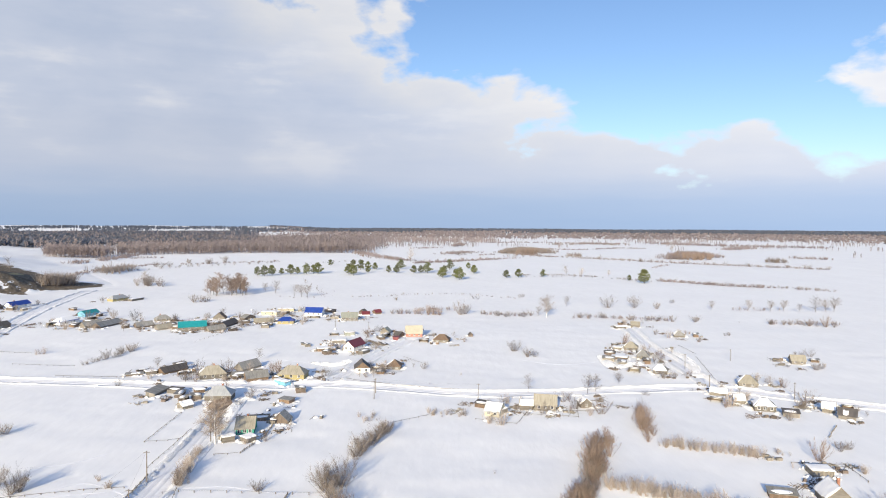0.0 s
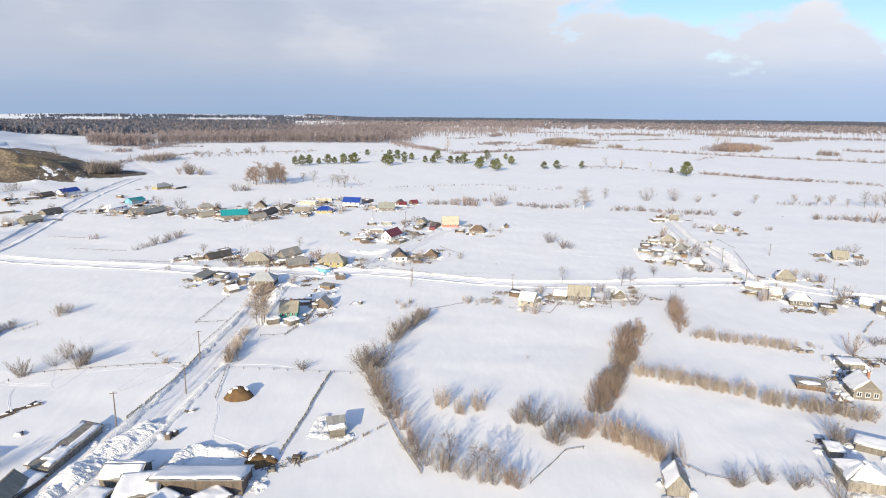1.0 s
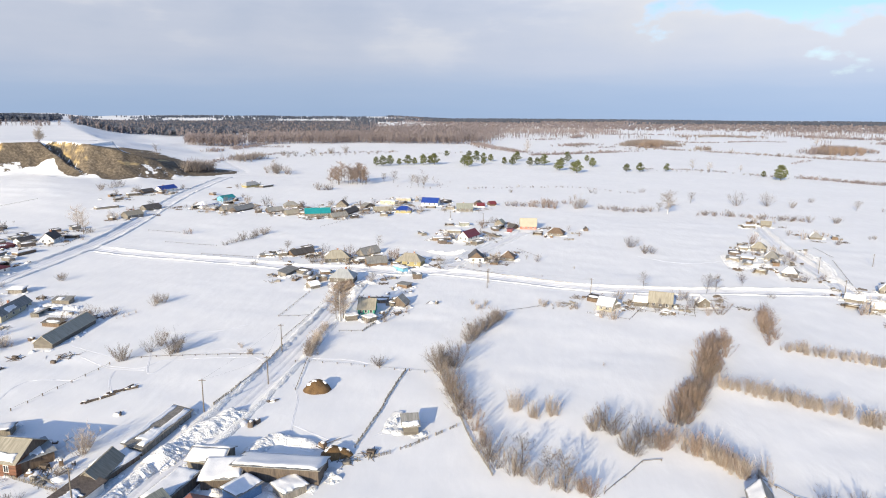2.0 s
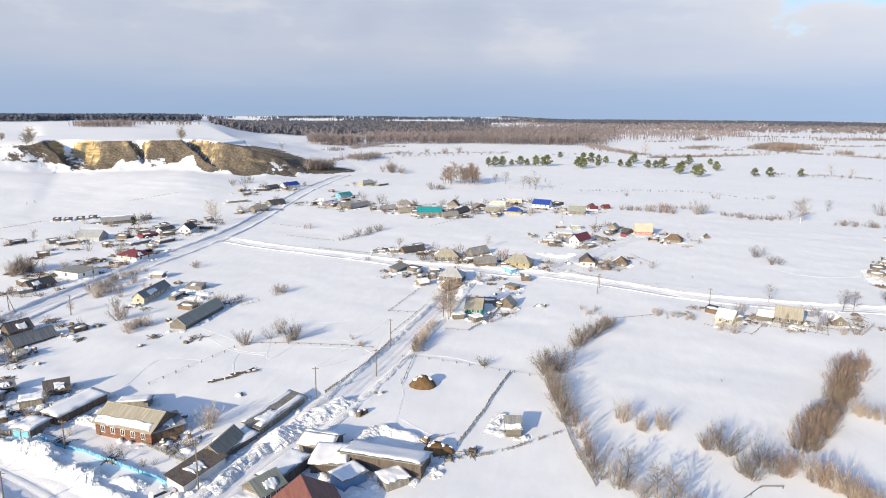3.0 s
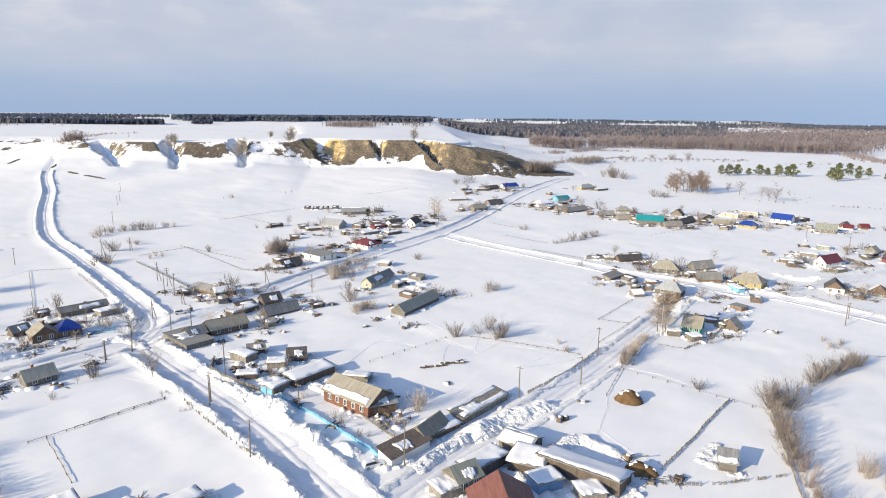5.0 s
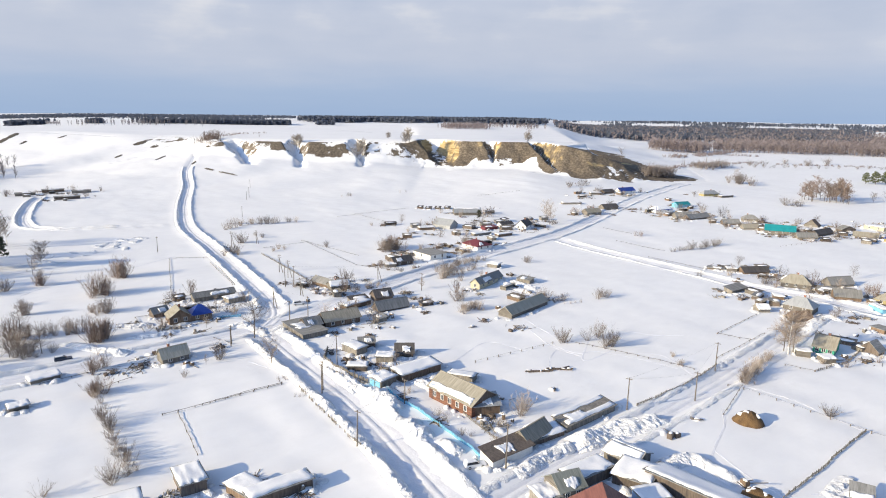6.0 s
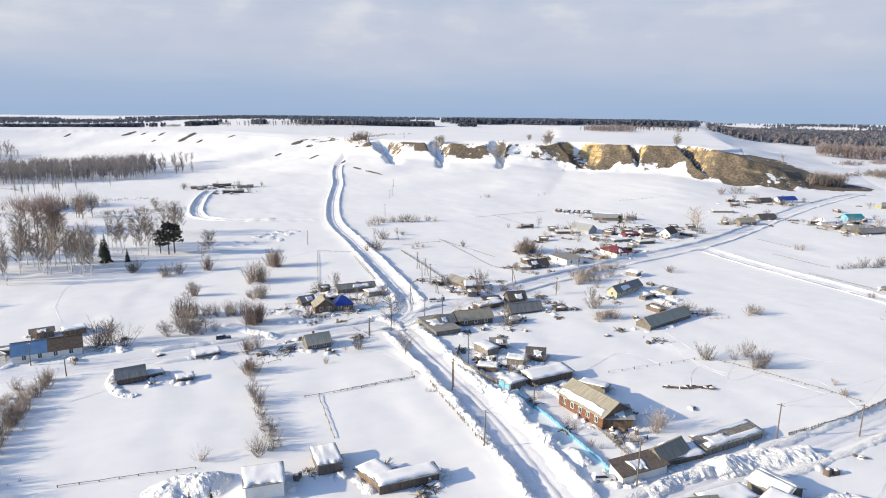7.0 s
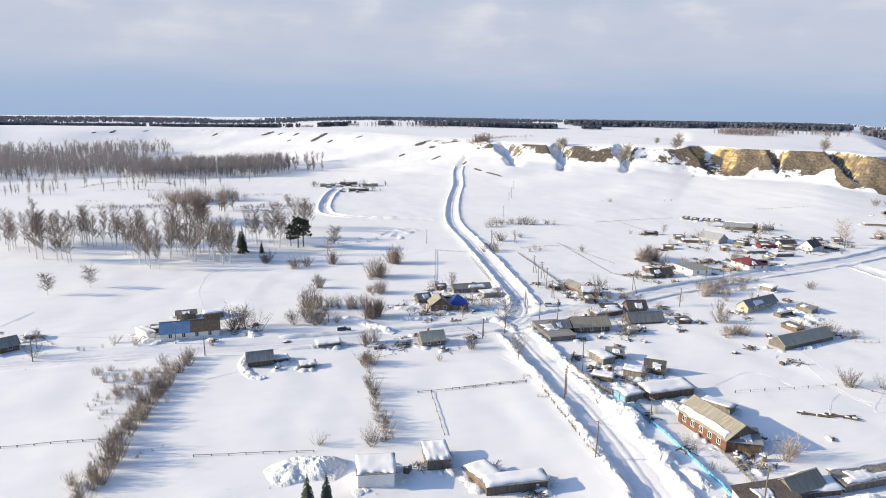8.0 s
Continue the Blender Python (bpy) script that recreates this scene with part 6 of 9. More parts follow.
clump("straw", -347.9, 147.9, 2, 2.5, 4.5)
clump("straw", -349.6, 154.0, 2, 2.5, 4.5)
clump("straw", -344.9, 159.6, 2, 2.5, 4.5)
clump("straw", -343.2, 163.1, 2, 2.5, 4.5)
clump("straw", -339.8, 174.5, 2, 2.5, 4.5)
clump("straw", -314.3, 139.8, 2, 2, 3.0)
clump("straw", -309.4, 140.9, 2, 2, 3.0)
clump("straw", -274.5, 130.6, 2, 2, 3.0)
clump("straw", -277.4, 114.3, 2, 2, 3.0)
clump("straw", -269.4, 157.4, 2, 2, 3.0)
clump("straw", -276.2, 136.2, 2, 2, 3.0)
clump("weed", -419.9, 260.3, 4, 6, 3.0)
clump("weed", -408.3, 308.9, 3, 6, 2.5)
# river meadow
plant("brown", -194.8, 552.7, 14.8)
plant("brown", -182.0, 552.8, 13.3)
plant("brown", -199.1, 542.6, 14.3)
plant("brown", -190.4, 539.4, 15.4)
plant("brown", -175.7, 559.0, 16.2)
plant("brown", -196.9, 549.8, 17.3)
plant("brown", -183.3, 548.2, 16.4)
plant("brown", -198.3, 545.1, 16.0)
plant("brown", -198.7, 570.4, 17.3)
plant("brown", -185.5, 549.5, 17.4)
plant("brown", -175.4, 544.4, 15.0)
plant("brown", -176.9, 558.7, 17.7)
plant("brown", -177.9, 570.9, 13.7)
plant("brown", -191.6, 541.1, 15.2)
plant("brown", -184.3, 562.6, 15.5)
plant("brown", -192.1, 560.0, 15.9)
plant("brown", -180.1, 545.0, 16.4)
plant("brown", -169.2, 548.5, 18.0)
plant("brown", -184.1, 566.9, 17.3)
plant("brown", -167.5, 546.9, 15.8)
plant("brown", -182.1, 565.4, 17.2)
plant("brown", -186.7, 563.9, 13.3)
plant("brown", -170.4, 543.9, 13.4)
plant("brown", -177.5, 560.6, 13.8)
clump("bush", -190.6, 501.0, 6, 7, 6.0)
clump("willow", -294.6, 626.2, 3, 6, 9)
clump("willow", -281.8, 623.3, 3, 6, 9)
clump("willow", -271.4, 619.1, 3, 6, 9)
plant("pale", -289.7, 621.8, 14.4)
plant("dark", -158.9, 572.4, 9.7)
plant("dark", -146.7, 561.1, 11.0)
plant("dark", -125.5, 541.6, 10.6)
plant("dark", -118.2, 535.1, 11.4)
plant("dark", -113.2, 534.1, 10.4)
plant("pine", -212.8, 733.8, 10.0)
plant("pine", -204.9, 736.0, 12.3)
plant("pine", -200.4, 751.7, 12.9)
plant("pine", -191.6, 762.3, 8.7)
plant("pine", -181.9, 764.7, 11.6)
plant("pine", -175.4, 772.3, 8.7)
plant("pine", -163.2, 766.8, 12.1)
plant("pine", -156.9, 776.3, 10.2)
plant("pine", -150.0, 769.5, 12.9)
plant("pine", -112.5, 765.8, 13.4)
plant("pine", -119.6, 855.7, 11.0)
plant("pine", -107.7, 839.1, 13.5)
plant("pine", -99.3, 850.2, 10.0)
plant("pine", -89.4, 841.3, 8.9)
plant("pine", -105.0, 750.7, 11.5)
plant("pine", -91.9, 786.6, 8.7)
plant("pine", -67.2, 789.1, 9.5)
plant("pine", -56.9, 781.9, 10.5)
plant("pine", -55.7, 846.2, 11.6)
plant("pine", -35.4, 777.2, 9.3)
plant("pine", -26.9, 787.5, 8.7)
plant("pine", -18.7, 787.8, 12.8)
plant("pine", 2.0, 782.0, 10.1)
plant("pine", 8.7, 846.0, 13.3)
plant("pine", 17.7, 695.8, 13.0)
plant("pine", 14.5, 723.9, 10.4)
plant("pine", 37.9, 779.1, 10.8)
plant("pine", -0.6, 722.0, 11.1)
plant("pine", 71.8, 724.5, 9.0)
plant("pine", 85.6, 725.0, 9.0)
plant("pine", 115.5, 737.0, 9.0)
plant("pine", 34.1, 859.3, 9.0)
plant("pine", 209.6, 665.8, 14.0)
plant("pine", 202.2, 695.2, 6.0)
plant("pine", -160.4, 916.1, 8.0)
plant("pale", 145.6, 756.1, 11.7)
plant("pale", 160.8, 742.8, 11.5)
plant("pale", 193.6, 747.3, 7.7)
plant("pale", -50.6, 1010.7, 19.1)
plant("pale", 493.6, 1384.7, 17.4)
row_of("red", [(-35.7, 442.6), (-18.6, 439.6), (0.9, 436.0)], 2.6, 5.2, 2.0)
row_of("bush", [(-35.7, 442.6), (-18.7, 441.6), (-3.0, 438.0)], 5, 4.6, 2)
plant("willow", 12.5, 437.8, 9.3)
plant("willow", 15.2, 439.7, 7.8)
plant("birch", 69.9, 430.4, 14.7)
plant("dark", 65.0, 435.2, 7.3)
plant("dark", 93.5, 483.0, 8.9)
plant("willow", 123.0, 476.4, 10.8)
plant("willow", 143.2, 477.0, 10.3)
plant("willow", 157.9, 472.3, 5.7)
plant("dark", 196.7, 468.4, 6.9)
plant("dark", 222.9, 465.4, 8.8)
plant("dark", 236.3, 461.0, 9.1)
plant("dark", 246.6, 462.4, 9.5)
plant("dark", 267.0, 457.8, 10.9)
plant("dark", 275.7, 459.7, 10.2)
plant("dark", 281.9, 460.6, 11.0)
plant("dark", 255.5, 457.5, 6.3)
row_of("red", [(226.7, 398.0), (235.1, 395.4), (242.4, 393.3)], 3.0, 5.4, 2.5)
clump("bush", 28.0, 439.1, 2, 3.5, 4.0)
clump("bush", 37.2, 434.4, 2, 3.5, 4.0)
clump("bush", 41.8, 430.0, 2, 3.5, 4.0)
clump("bush", 52.0, 430.9, 2, 3.5, 4.0)
clump("bush", 58.3, 436.1, 2, 3.5, 4.0)
clump("bush", 92.2, 426.1, 2, 3.5, 4.0)
clump("bush", 97.4, 425.0, 2, 3.5, 4.0)
clump("bush", 105.3, 427.2, 2, 3.5, 4.0)
clump("bush", 115.1, 422.6, 2, 3.5, 4.0)
clump("bush", 123.0, 418.3, 2, 3.5, 4.0)
clump("bush", 132.8, 415.3, 2, 3.5, 4.0)
clump("bush", 139.8, 415.1, 2, 3.5, 4.0)
clump("bush", 146.2, 412.9, 2, 3.5, 4.0)
clump("bush", 162.2, 409.0, 2, 3.5, 4.0)
clump("bush", 210.1, 404.7, 2, 3.5, 4.0)
clump("bush", 216.7, 401.2, 2, 3.5, 4.0)
clump("bush", 224.3, 401.6, 2, 3.5, 4.0)
clump("bush", -35.4, 512.8, 2, 3.5, 4.0)
clump("bush", 26.2, 527.3, 2, 3.5, 4.0)
clump("bush", 64.5, 540.2, 2, 3.5, 4.0)
clump("bush", 180.9, 502.4, 2, 3.5, 4.0)
row_of("weed", [(-75.0, 534.8), (-43.1, 552.3), (5.7, 558.0), (61.3, 532.5)], 9, 2.6, 3)
row_of("bush", [(240.2, 712.6), (272.5, 662.1), (312.5, 630.8), (361.7, 594.6)], 6, 3.6, 2.5)
row_of("bush", [(89.6, 732.5), (134.9, 739.8), (181.9, 725.5), (202.7, 701.3)], 9, 3.0, 2.5)
row_of("bush", [(-181.9, 989.4), (-134.1, 1025.3), (-210.1, 957.2)], 14, 3, 3)
row_of("red", [(-177.1, 1269.7), (-126.9, 1120.8), (-53.9, 1038.6)], 8, 5, 5)
row_of("red", [(-43.6, 1011.1), (27.7, 1051.6), (90.2, 1094.3)], 7, 5, 6)
row_of("bush", [(-387.2, 788.0), (-348.9, 872.8), (-275.5, 946.7), (-256.1, 1003.9)], 12, 5, 5)
clump("willow", -388.9, 873.3, 2, 6, 9)
clump("willow", -378.0, 875.9, 2, 6, 9)
clump("willow", -377.5, 956.2, 2, 6, 9)
clump("willow", -333.1, 991.6, 2, 6, 9)
clump("willow", -340.0, 936.2, 2, 6, 9)
row_of("bush", [(110.8, 1164.7), (207.2, 1147.4), (312.0, 1042.3), (400.6, 981.4), (528.9, 874.5)], 9, 6, 6)
clump("red", 161.5, 1249.6, 26, 28, 12)
clump("red", 438.2, 1121.4, 34, 30, 12)
clump("red", 458.5, 1227.1, 14, 20, 10)
clump("bush", 32.1, 1225.6, 6, 15, 7)
# trees on the bluff and by its gullies
plant("birch", -596.8, 427.4, 8.2)
plant("pale", -461.5, 510.2, 14.0)
plant("pale", -428.4, 632.6, 15.1)
plant("pale", -715.8, 329.5, 4.6)
plant("brown", -355.6, 572.6, 10.0)
plant("brown", -354.7, 582.5, 10.0)
plant("brown", -368.1, 616.5, 10.0)
plant("brown", -365.4, 620.4, 10.0)
plant("brown", -353.2, 583.4, 10.0)
clump("bush", -381.2, 657.5, 4, 8, 5)
plant("brown", -695.0, 259.8, 13.9)
plant("brown", -687.1, 263.7, 16.3)
plant("brown", -677.6, 266.1, 13.7)
plant("brown", -682.6, 258.7, 10.0)
row_of("bush", [(-342.5, 430.4), (-341.4, 451.4), (-339.0, 460.7)], 6, 6, 2)
# birch groves west of the street
plant("slim", -338.9, -102.4, 17.3)
plant("slim", -345.8, -107.2, 18.9)
plant("slim", -335.0, -101.2, 13.1)
plant("slim", -332.8, -101.6, 13.1)
plant("slim", -331.5, -99.2, 13.4)
plant("slim", -337.3, -100.7, 17.1)
plant("slim", -328.8, -101.1, 17.4)
plant("slim", -356.6, -112.6, 17.1)
plant("slim", -345.9, -99.6, 15.7)
plant("slim", -333.6, -83.9, 15.2)
plant("slim", -332.4, -88.7, 16.6)
plant("slim", -332.3, -89.0, 17.6)
plant("slim", -323.3, -91.6, 17.4)
plant("slim", -342.0, -91.2, 17.8)
plant("slim", -343.7, -92.9, 15.6)
plant("slim", -347.7, -85.1, 14.9)
plant("slim", -307.2, -82.2, 15.6)
plant("slim", -342.6, -80.9, 15.0)
plant("slim", -302.7, -75.7, 15.7)
plant("slim", -347.5, -94.2, 16.2)
plant("slim", -308.5, -84.9, 18.0)
plant("slim", -337.6, -92.4, 17.8)
plant("slim", -306.5, -76.7, 15.1)
plant("slim", -337.3, -93.4, 17.8)
plant("slim", -334.1, -89.9, 15.5)
plant("slim", -329.0, -85.9, 18.5)
plant("slim", -356.8, -97.9, 18.7)
plant("slim", -297.7, -70.7, 15.6)
plant("slim", -299.9, -70.0, 14.3)
plant("slim", -305.0, -74.6, 17.0)
plant("slim", -337.2, -86.1, 15.0)
plant("slim", -350.1, -74.9, 16.5)
plant("slim", -332.7, -70.3, 13.3)
plant("slim", -333.0, -57.7, 18.5)
plant("slim", -329.1, -57.2, 16.5)
plant("slim", -335.4, -76.3, 14.0)
plant("slim", -336.6, -70.8, 16.1)
plant("slim", -329.2, -67.0, 16.7)
plant("slim", -344.7, -71.4, 18.2)
plant("slim", -333.4, -66.5, 15.1)
plant("slim", -340.1, -73.6, 17.9)
plant("slim", -334.1, -72.9, 18.5)
plant("slim", -330.7, -59.3, 13.0)
plant("slim", -330.1, -62.8, 13.3)
plant("slim", -318.4, -48.1, 16.2)
plant("slim", -304.9, -43.8, 17.7)
plant("slim", -335.5, -55.3, 13.8)
plant("slim", -333.8, -52.8, 18.8)
plant("slim", -329.7, -39.3, 16.0)
plant("slim", -316.5, -47.1, 15.1)
plant("slim", -297.4, -39.2, 15.2)
plant("slim", -316.2, -49.2, 13.7)
plant("slim", -289.3, -39.7, 15.3)
plant("slim", -325.8, -52.5, 15.2)
plant("slim", -285.4, -38.5, 15.3)
plant("slim", -293.8, -36.3, 15.6)
plant("slim", -302.8, -44.4, 17.2)
plant("slim", -291.0, -42.1, 15.8)
plant("slim", -302.5, -46.4, 17.2)
plant("slim", -309.9, -50.3, 15.6)
plant("slim", -276.0, -33.2, 15.2)
plant("slim", -284.0, -33.8, 14.6)
plant("slim", -328.8, -46.1, 17.9)
plant("slim", -279.6, -36.9, 17.8)
plant("slim", -301.0, -24.1, 16.4)
plant("slim", -310.3, -32.2, 13.0)
plant("slim", -300.4, -30.8, 13.3)
plant("slim", -336.2, -34.7, 18.3)
plant("slim", -340.3, -33.8, 18.0)
plant("slim", -296.4, -30.7, 17.0)
plant("slim", -289.2, -21.2, 16.5)
plant("slim", -337.1, -24.6, 17.6)
plant("slim", -302.9, -26.3, 13.6)
plant("slim", -291.1, -22.4, 13.4)
plant("slim", -310.6, -29.3, 18.0)
plant("slim", -330.4, -32.1, 14.5)
plant("slim", -299.0, -24.6, 15.4)
plant("slim", -318.6, -29.4, 15.1)
plant("slim", -336.7, -30.1, 16.0)
plant("slim", -315.3, -20.9, 17.5)
plant("slim", -304.4, -30.9, 17.5)
plant("slim", -295.9, -9.1, 15.9)
plant("slim", -283.8, -9.5, 13.9)
plant("slim", -289.3, -19.7, 18.5)
plant("slim", -299.8, -12.2, 17.3)
plant("slim", -307.4, -18.9, 14.2)
plant("slim", -303.8, -11.0, 14.4)
plant("slim", -279.9, -8.5, 14.8)
plant("slim", -299.9, -8.6, 18.1)
plant("slim", -305.8, -11.1, 14.3)
plant("slim", -299.2, -21.6, 15.3)
plant("slim", -303.4, -19.0, 14.9)
plant("slim", -309.9, -7.4, 18.9)
plant("slim", -293.7, -12.8, 15.8)
plant("slim", -283.9, -5.9, 16.3)
plant("slim", -289.7, -12.6, 18.1)
plant("slim", -289.7, -14.1, 18.8)
plant("slim", -307.7, -13.5, 14.4)
plant("slim", -289.9, -8.2, 18.8)
plant("slim", -303.9, -5.7, 14.1)
plant("slim", -309.5, -17.6, 17.2)
plant("slim", -281.9, -5.5, 14.5)
plant("slim", -301.9, -5.5, 15.5)
plant("slim", -335.5, 17.4, 13.6)
plant("slim", -327.4, 19.8, 15.1)
plant("slim", -319.8, 12.5, 13.0)
plant("slim", -327.9, 6.2, 15.9)
plant("slim", -324.0, 2.7, 18.7)
plant("slim", -323.9, 7.6, 13.7)
plant("slim", -322.0, 4.4, 13.7)
plant("slim", -311.3, 20.2, 13.6)
plant("slim", -325.2, 22.7, 17.6)
plant("slim", -329.5, 17.8, 17.1)
plant("slim", -315.7, 14.2, 14.6)
plant("slim", -309.6, 16.5, 17.0)
plant("slim", -335.8, 12.0, 16.0)
plant("slim", -319.9, 6.4, 17.1)
plant("slim", -333.8, 12.7, 16.9)
plant("slim", -333.7, 14.5, 18.3)
plant("slim", -333.7, 15.2, 18.6)
plant("slim", -332.0, 1.0, 17.3)
plant("slim", -358.4, 34.3, 16.9)
plant("slim", -366.5, 33.4, 14.1)
plant("slim", -352.9, 27.4, 17.5)
plant("slim", -352.5, 33.1, 15.2)
plant("slim", -364.7, 30.8, 18.2)
plant("slim", -360.9, 27.7, 14.5)
plant("slim", -364.1, 37.1, 15.0)
plant("slim", -358.6, 32.0, 17.6)
plant("slim", -355.7, -77.2, 11.4)
plant("slim", -384.0, -88.2, 11.5)
plant("slim", -354.4, -50.5, 11.7)
plant("slim", -373.1, -91.0, 14.0)
plant("slim", -352.7, -48.0, 13.4)
plant("slim", -374.4, -94.0, 11.8)
plant("slim", -363.7, -67.9, 11.8)
plant("slim", -360.2, -84.4, 11.1)
plant("slim", -348.7, -48.3, 14.8)
plant("slim", -365.9, -77.4, 13.3)
plant("slim", -349.1, -58.9, 13.7)
plant("slim", -357.0, -80.7, 12.9)
plant("slim", -356.6, -62.1, 11.0)
plant("slim", -356.3, -51.3, 13.0)
plant("slim", -367.6, -68.8, 11.8)
plant("slim", -381.5, -70.8, 13.0)
plant("birch", -245.4, -65.5, 8.4)
plant("birch", -252.4, -53.7, 8.4)
plant("brown", -397.1, -26.4, 15.3)
plant("brown", -379.5, -18.8, 13.5)
plant("brown", -389.3, -22.8, 13.2)
plant("brown", -406.6, -33.2, 13.3)
plant("brown", -381.0, -27.7, 14.3)
plant("brown", -387.4, -21.0, 13.5)
plant("brown", -391.4, -21.5, 16.7)
plant("brown", -387.2, -24.3, 14.4)
plant("brown", -379.4, -22.0, 16.4)
plant("brown", -386.8, -30.2, 14.9)
plant("brown", -414.1, -39.3, 13.3)
plant("brown", -408.3, -36.8, 15.0)
plant("brown", -393.2, -25.0, 14.7)
plant("brown", -401.1, -26.5, 14.9)
plant("brown", -397.3, -23.9, 13.7)
plant("brown", -385.5, -20.3, 14.5)
plant("brown", -427.9, -10.3, 13.8)
plant("brown", -439.8, -12.3, 12.6)
plant("brown", -436.0, -5.4, 13.4)
plant("brown", -435.8, -12.6, 12.5)
plant("brown", -435.9, -10.1, 12.1)
plant("brown", -437.8, -13.7, 13.5)
plant("birch", -465.0, 30.1, 7.3)
plant("birch", -441.0, 30.4, 6.2)
plant("birch", -450.9, 31.1, 6.1)
plant("scots", -307.0, 24.9, 13.5)
plant("scots", -311.2, 21.8, 11.0)
plant("scots", -309.5, 27.6, 12.0)
plant("spruce", -302.0, -0.4, 12.0)
plant("spruce", -299.9, 7.8, 6.0)
plant("spruce", -314.0, -1.6, 8.0)
clump("bush", -281.0, 8.6, 7, 4, 4.4)
clump("bush", -267.0, 22.2, 7, 5.0, 4.6)
clump("red", -271.0, 35.9, 4, 2.0, 5.6)
clump("pale", -273.7, 35.7, 2, 2, 5)
plant("birch", -303.2, 41.6, 11.5)
plant("pale", -289.7, 36.6, 8.4)
clump("red", -244.0, 49.8, 9, 4.5, 6.4)
clump("red", -265.5, 60.8, 7, 3.2, 8.0)
clump("bush", -244.6, 26.3, 3, 2.5, 3)
clump("red", -193.5, 38.4, 10, 3.0, 6.2)
clump("straw", -221.0, 45.3, 4, 2.4, 5.0)
row_of("reed", [(-208.0, 22.3), (-206.5, 29.7), (-203.3, 36.7)], 0.7, 4.6, 1.6)
clump("willow", -192.5, 17.5, 6, 5.5, 5.4)
clump("red", -209.0, 20.6, 5, 2.6, 6.0)
plant("dark", -211.0, 21.8, 8.5)
plant("pale", -233.3, 25.2, 5.5)
clump("straw", -232.5, 26.5, 3, 1.6, 4.2)
plant("dark", -193.3, 17.0, 8.0)
plant("dark", -191.0, 24.0, 7.0)
plant("willow", -191.5, 13.5, 4.2)
plant("willow", -201.0, 19.9, 5.0)
plant("willow", -188.7, 22.5, 3.0)
plant("willow", -190.2, 26.2, 2.6)
plant("willow", -192.0, -3.7, 7.0)
plant("dark", -188.5, -0.6, 7.6)
plant("willow", -188.0, 2.6, 6.4)
clump("red", -169.5, 32.4, 6, 2.6, 3.6)
clump("red", -156.0, 29.8, 7, 2.4, 3.9)
row_of("weed", [(-193.8, 37.9), (-173.3, 33.4), (-156.5, 29.8)], 2.4, 1.6, 0.9)
row_of("straw", [(-156.5, 29.8), (-142.3, 27.4), (-131.5, 26.3), (-114.9, 26.2)], 2.6, 2.4, 0.9)
row_of("bush", [(-142.3, 27.4), (-131.5, 26.3), (-123.2, 26.1), (-114.9, 26.2)], 2.6, 3.0, 0.8)
clump("bush", -115.7, 23.3, 4, 2, 3.0)
row_of("bush", [(-172.6, -13.6), (-160.1, -17.8), (-147.8, -21.1), (-134.7, -23.9)], 1.9, 3.0, 1.6)
row_of("straw", [(-170.0, -14.6), (-155.0, -19.8), (-134.7, -23.7), (-121.4, -25.2), (-106.0, -27.6)], 1.1, 3.4, 1.8)
row_of("red", [(-150.0, -20.6), (-134.7, -23.7), (-121.4, -25.2), (-104.0, -27.9)], 2.2, 3.8, 1.5)
row_of("weed", [(-164.4, -34.4), (-160.0, -27.0), (-153.1, -24.2), (-151.5, -29.9), (-140.5, -31.3)], 0.55, 1.7, 3.4)
row_of("straw", [(-165.3, -24.5), (-158.0, -21.3), (-153.1, -24.2), (-147.0, -27.9)], 1.4, 2.0, 3.0)
clump("straw", -114.3, -29.2, 5, 2.5, 2.8)
row_of("weed", [(-122.2, -21.3), (-123.2, -14.5)], 1.5, 1.6, 1.0)
plant("bush", -117.4, 12.0, 3.3)
plant("bush", -188.7, -35.2, 3.3)
clump("weed", -186.4, -37.0, 3, 2, 1.6)
clump("weed", -184.9, -43.6, 3, 2, 1.6)
plant("dark", -168.8, 73.3, 12.3)
plant("dark", -146.9, 68.2, 7.1)
clump("weed", -136.8, 66.3, 4, 2, 1.4)
clump("weed", -126.2, 65.0, 4, 2, 1.4)
plant("weed", -217.8, 43.2, 2.0)
clump("straw", -221.7, 44.0, 4, 2, 2.8)
# garden bushes at the brown house
plant("bush", -107.7, 89.5, 1.9)
plant("bush", -109.1, 94.0, 1.9)
plant("bush", -103.0, 91.9, 1.9)
plant("bush", -88.3, 81.3, 1.9)
plant("bush", -87.2, 82.5, 1.9)
plant("bush", -82.3, 84.6, 1.9)
plant("bush", -97.9, 82.5, 1.9)
plant("bush", -95.1, 82.7, 1.9)
clump("bush", -85.1, 90.2, 3, 1.6, 2.6)
clump("weed", -111.5, 84.7, 5, 2, 1.6)
plant("spruce", -97.7, 8.1, 7.0)
plant("spruce", -97.4, 11.2, 7.0)
clump("straw", -155.7, -27.0, 9, 6, 2.4)
clump("straw", -164.7, -20.5, 9, 6, 2.6)
clump("straw", -144.4, -21.4, 6, 4, 2.2)
clump("straw", -164.9, -32.1, 6, 5, 2.0)
clump("willow", -193.3, 17.0, 3, 5, 4.6)
clump("willow", -190.0, -2.2, 3, 3, 5.0)
# pale trees at the gully heads
plant("fluffy", -564.1, 365.2, 19.0)
plant("fluffy", -568.7, 372.8, 17.0)
plant("fluffy", -550.1, 416.5, 14.0)
plant("fluffy", -552.2, 423.7, 15.0)
plant("fluffy", -626.5, 329.8, 14.0)
plant("fluffy", -621.3, 331.0, 12.0)
plant("fluffy", -461.1, 510.6, 12.0)
plant("fluffy", -596.4, 427.8, 7.0)
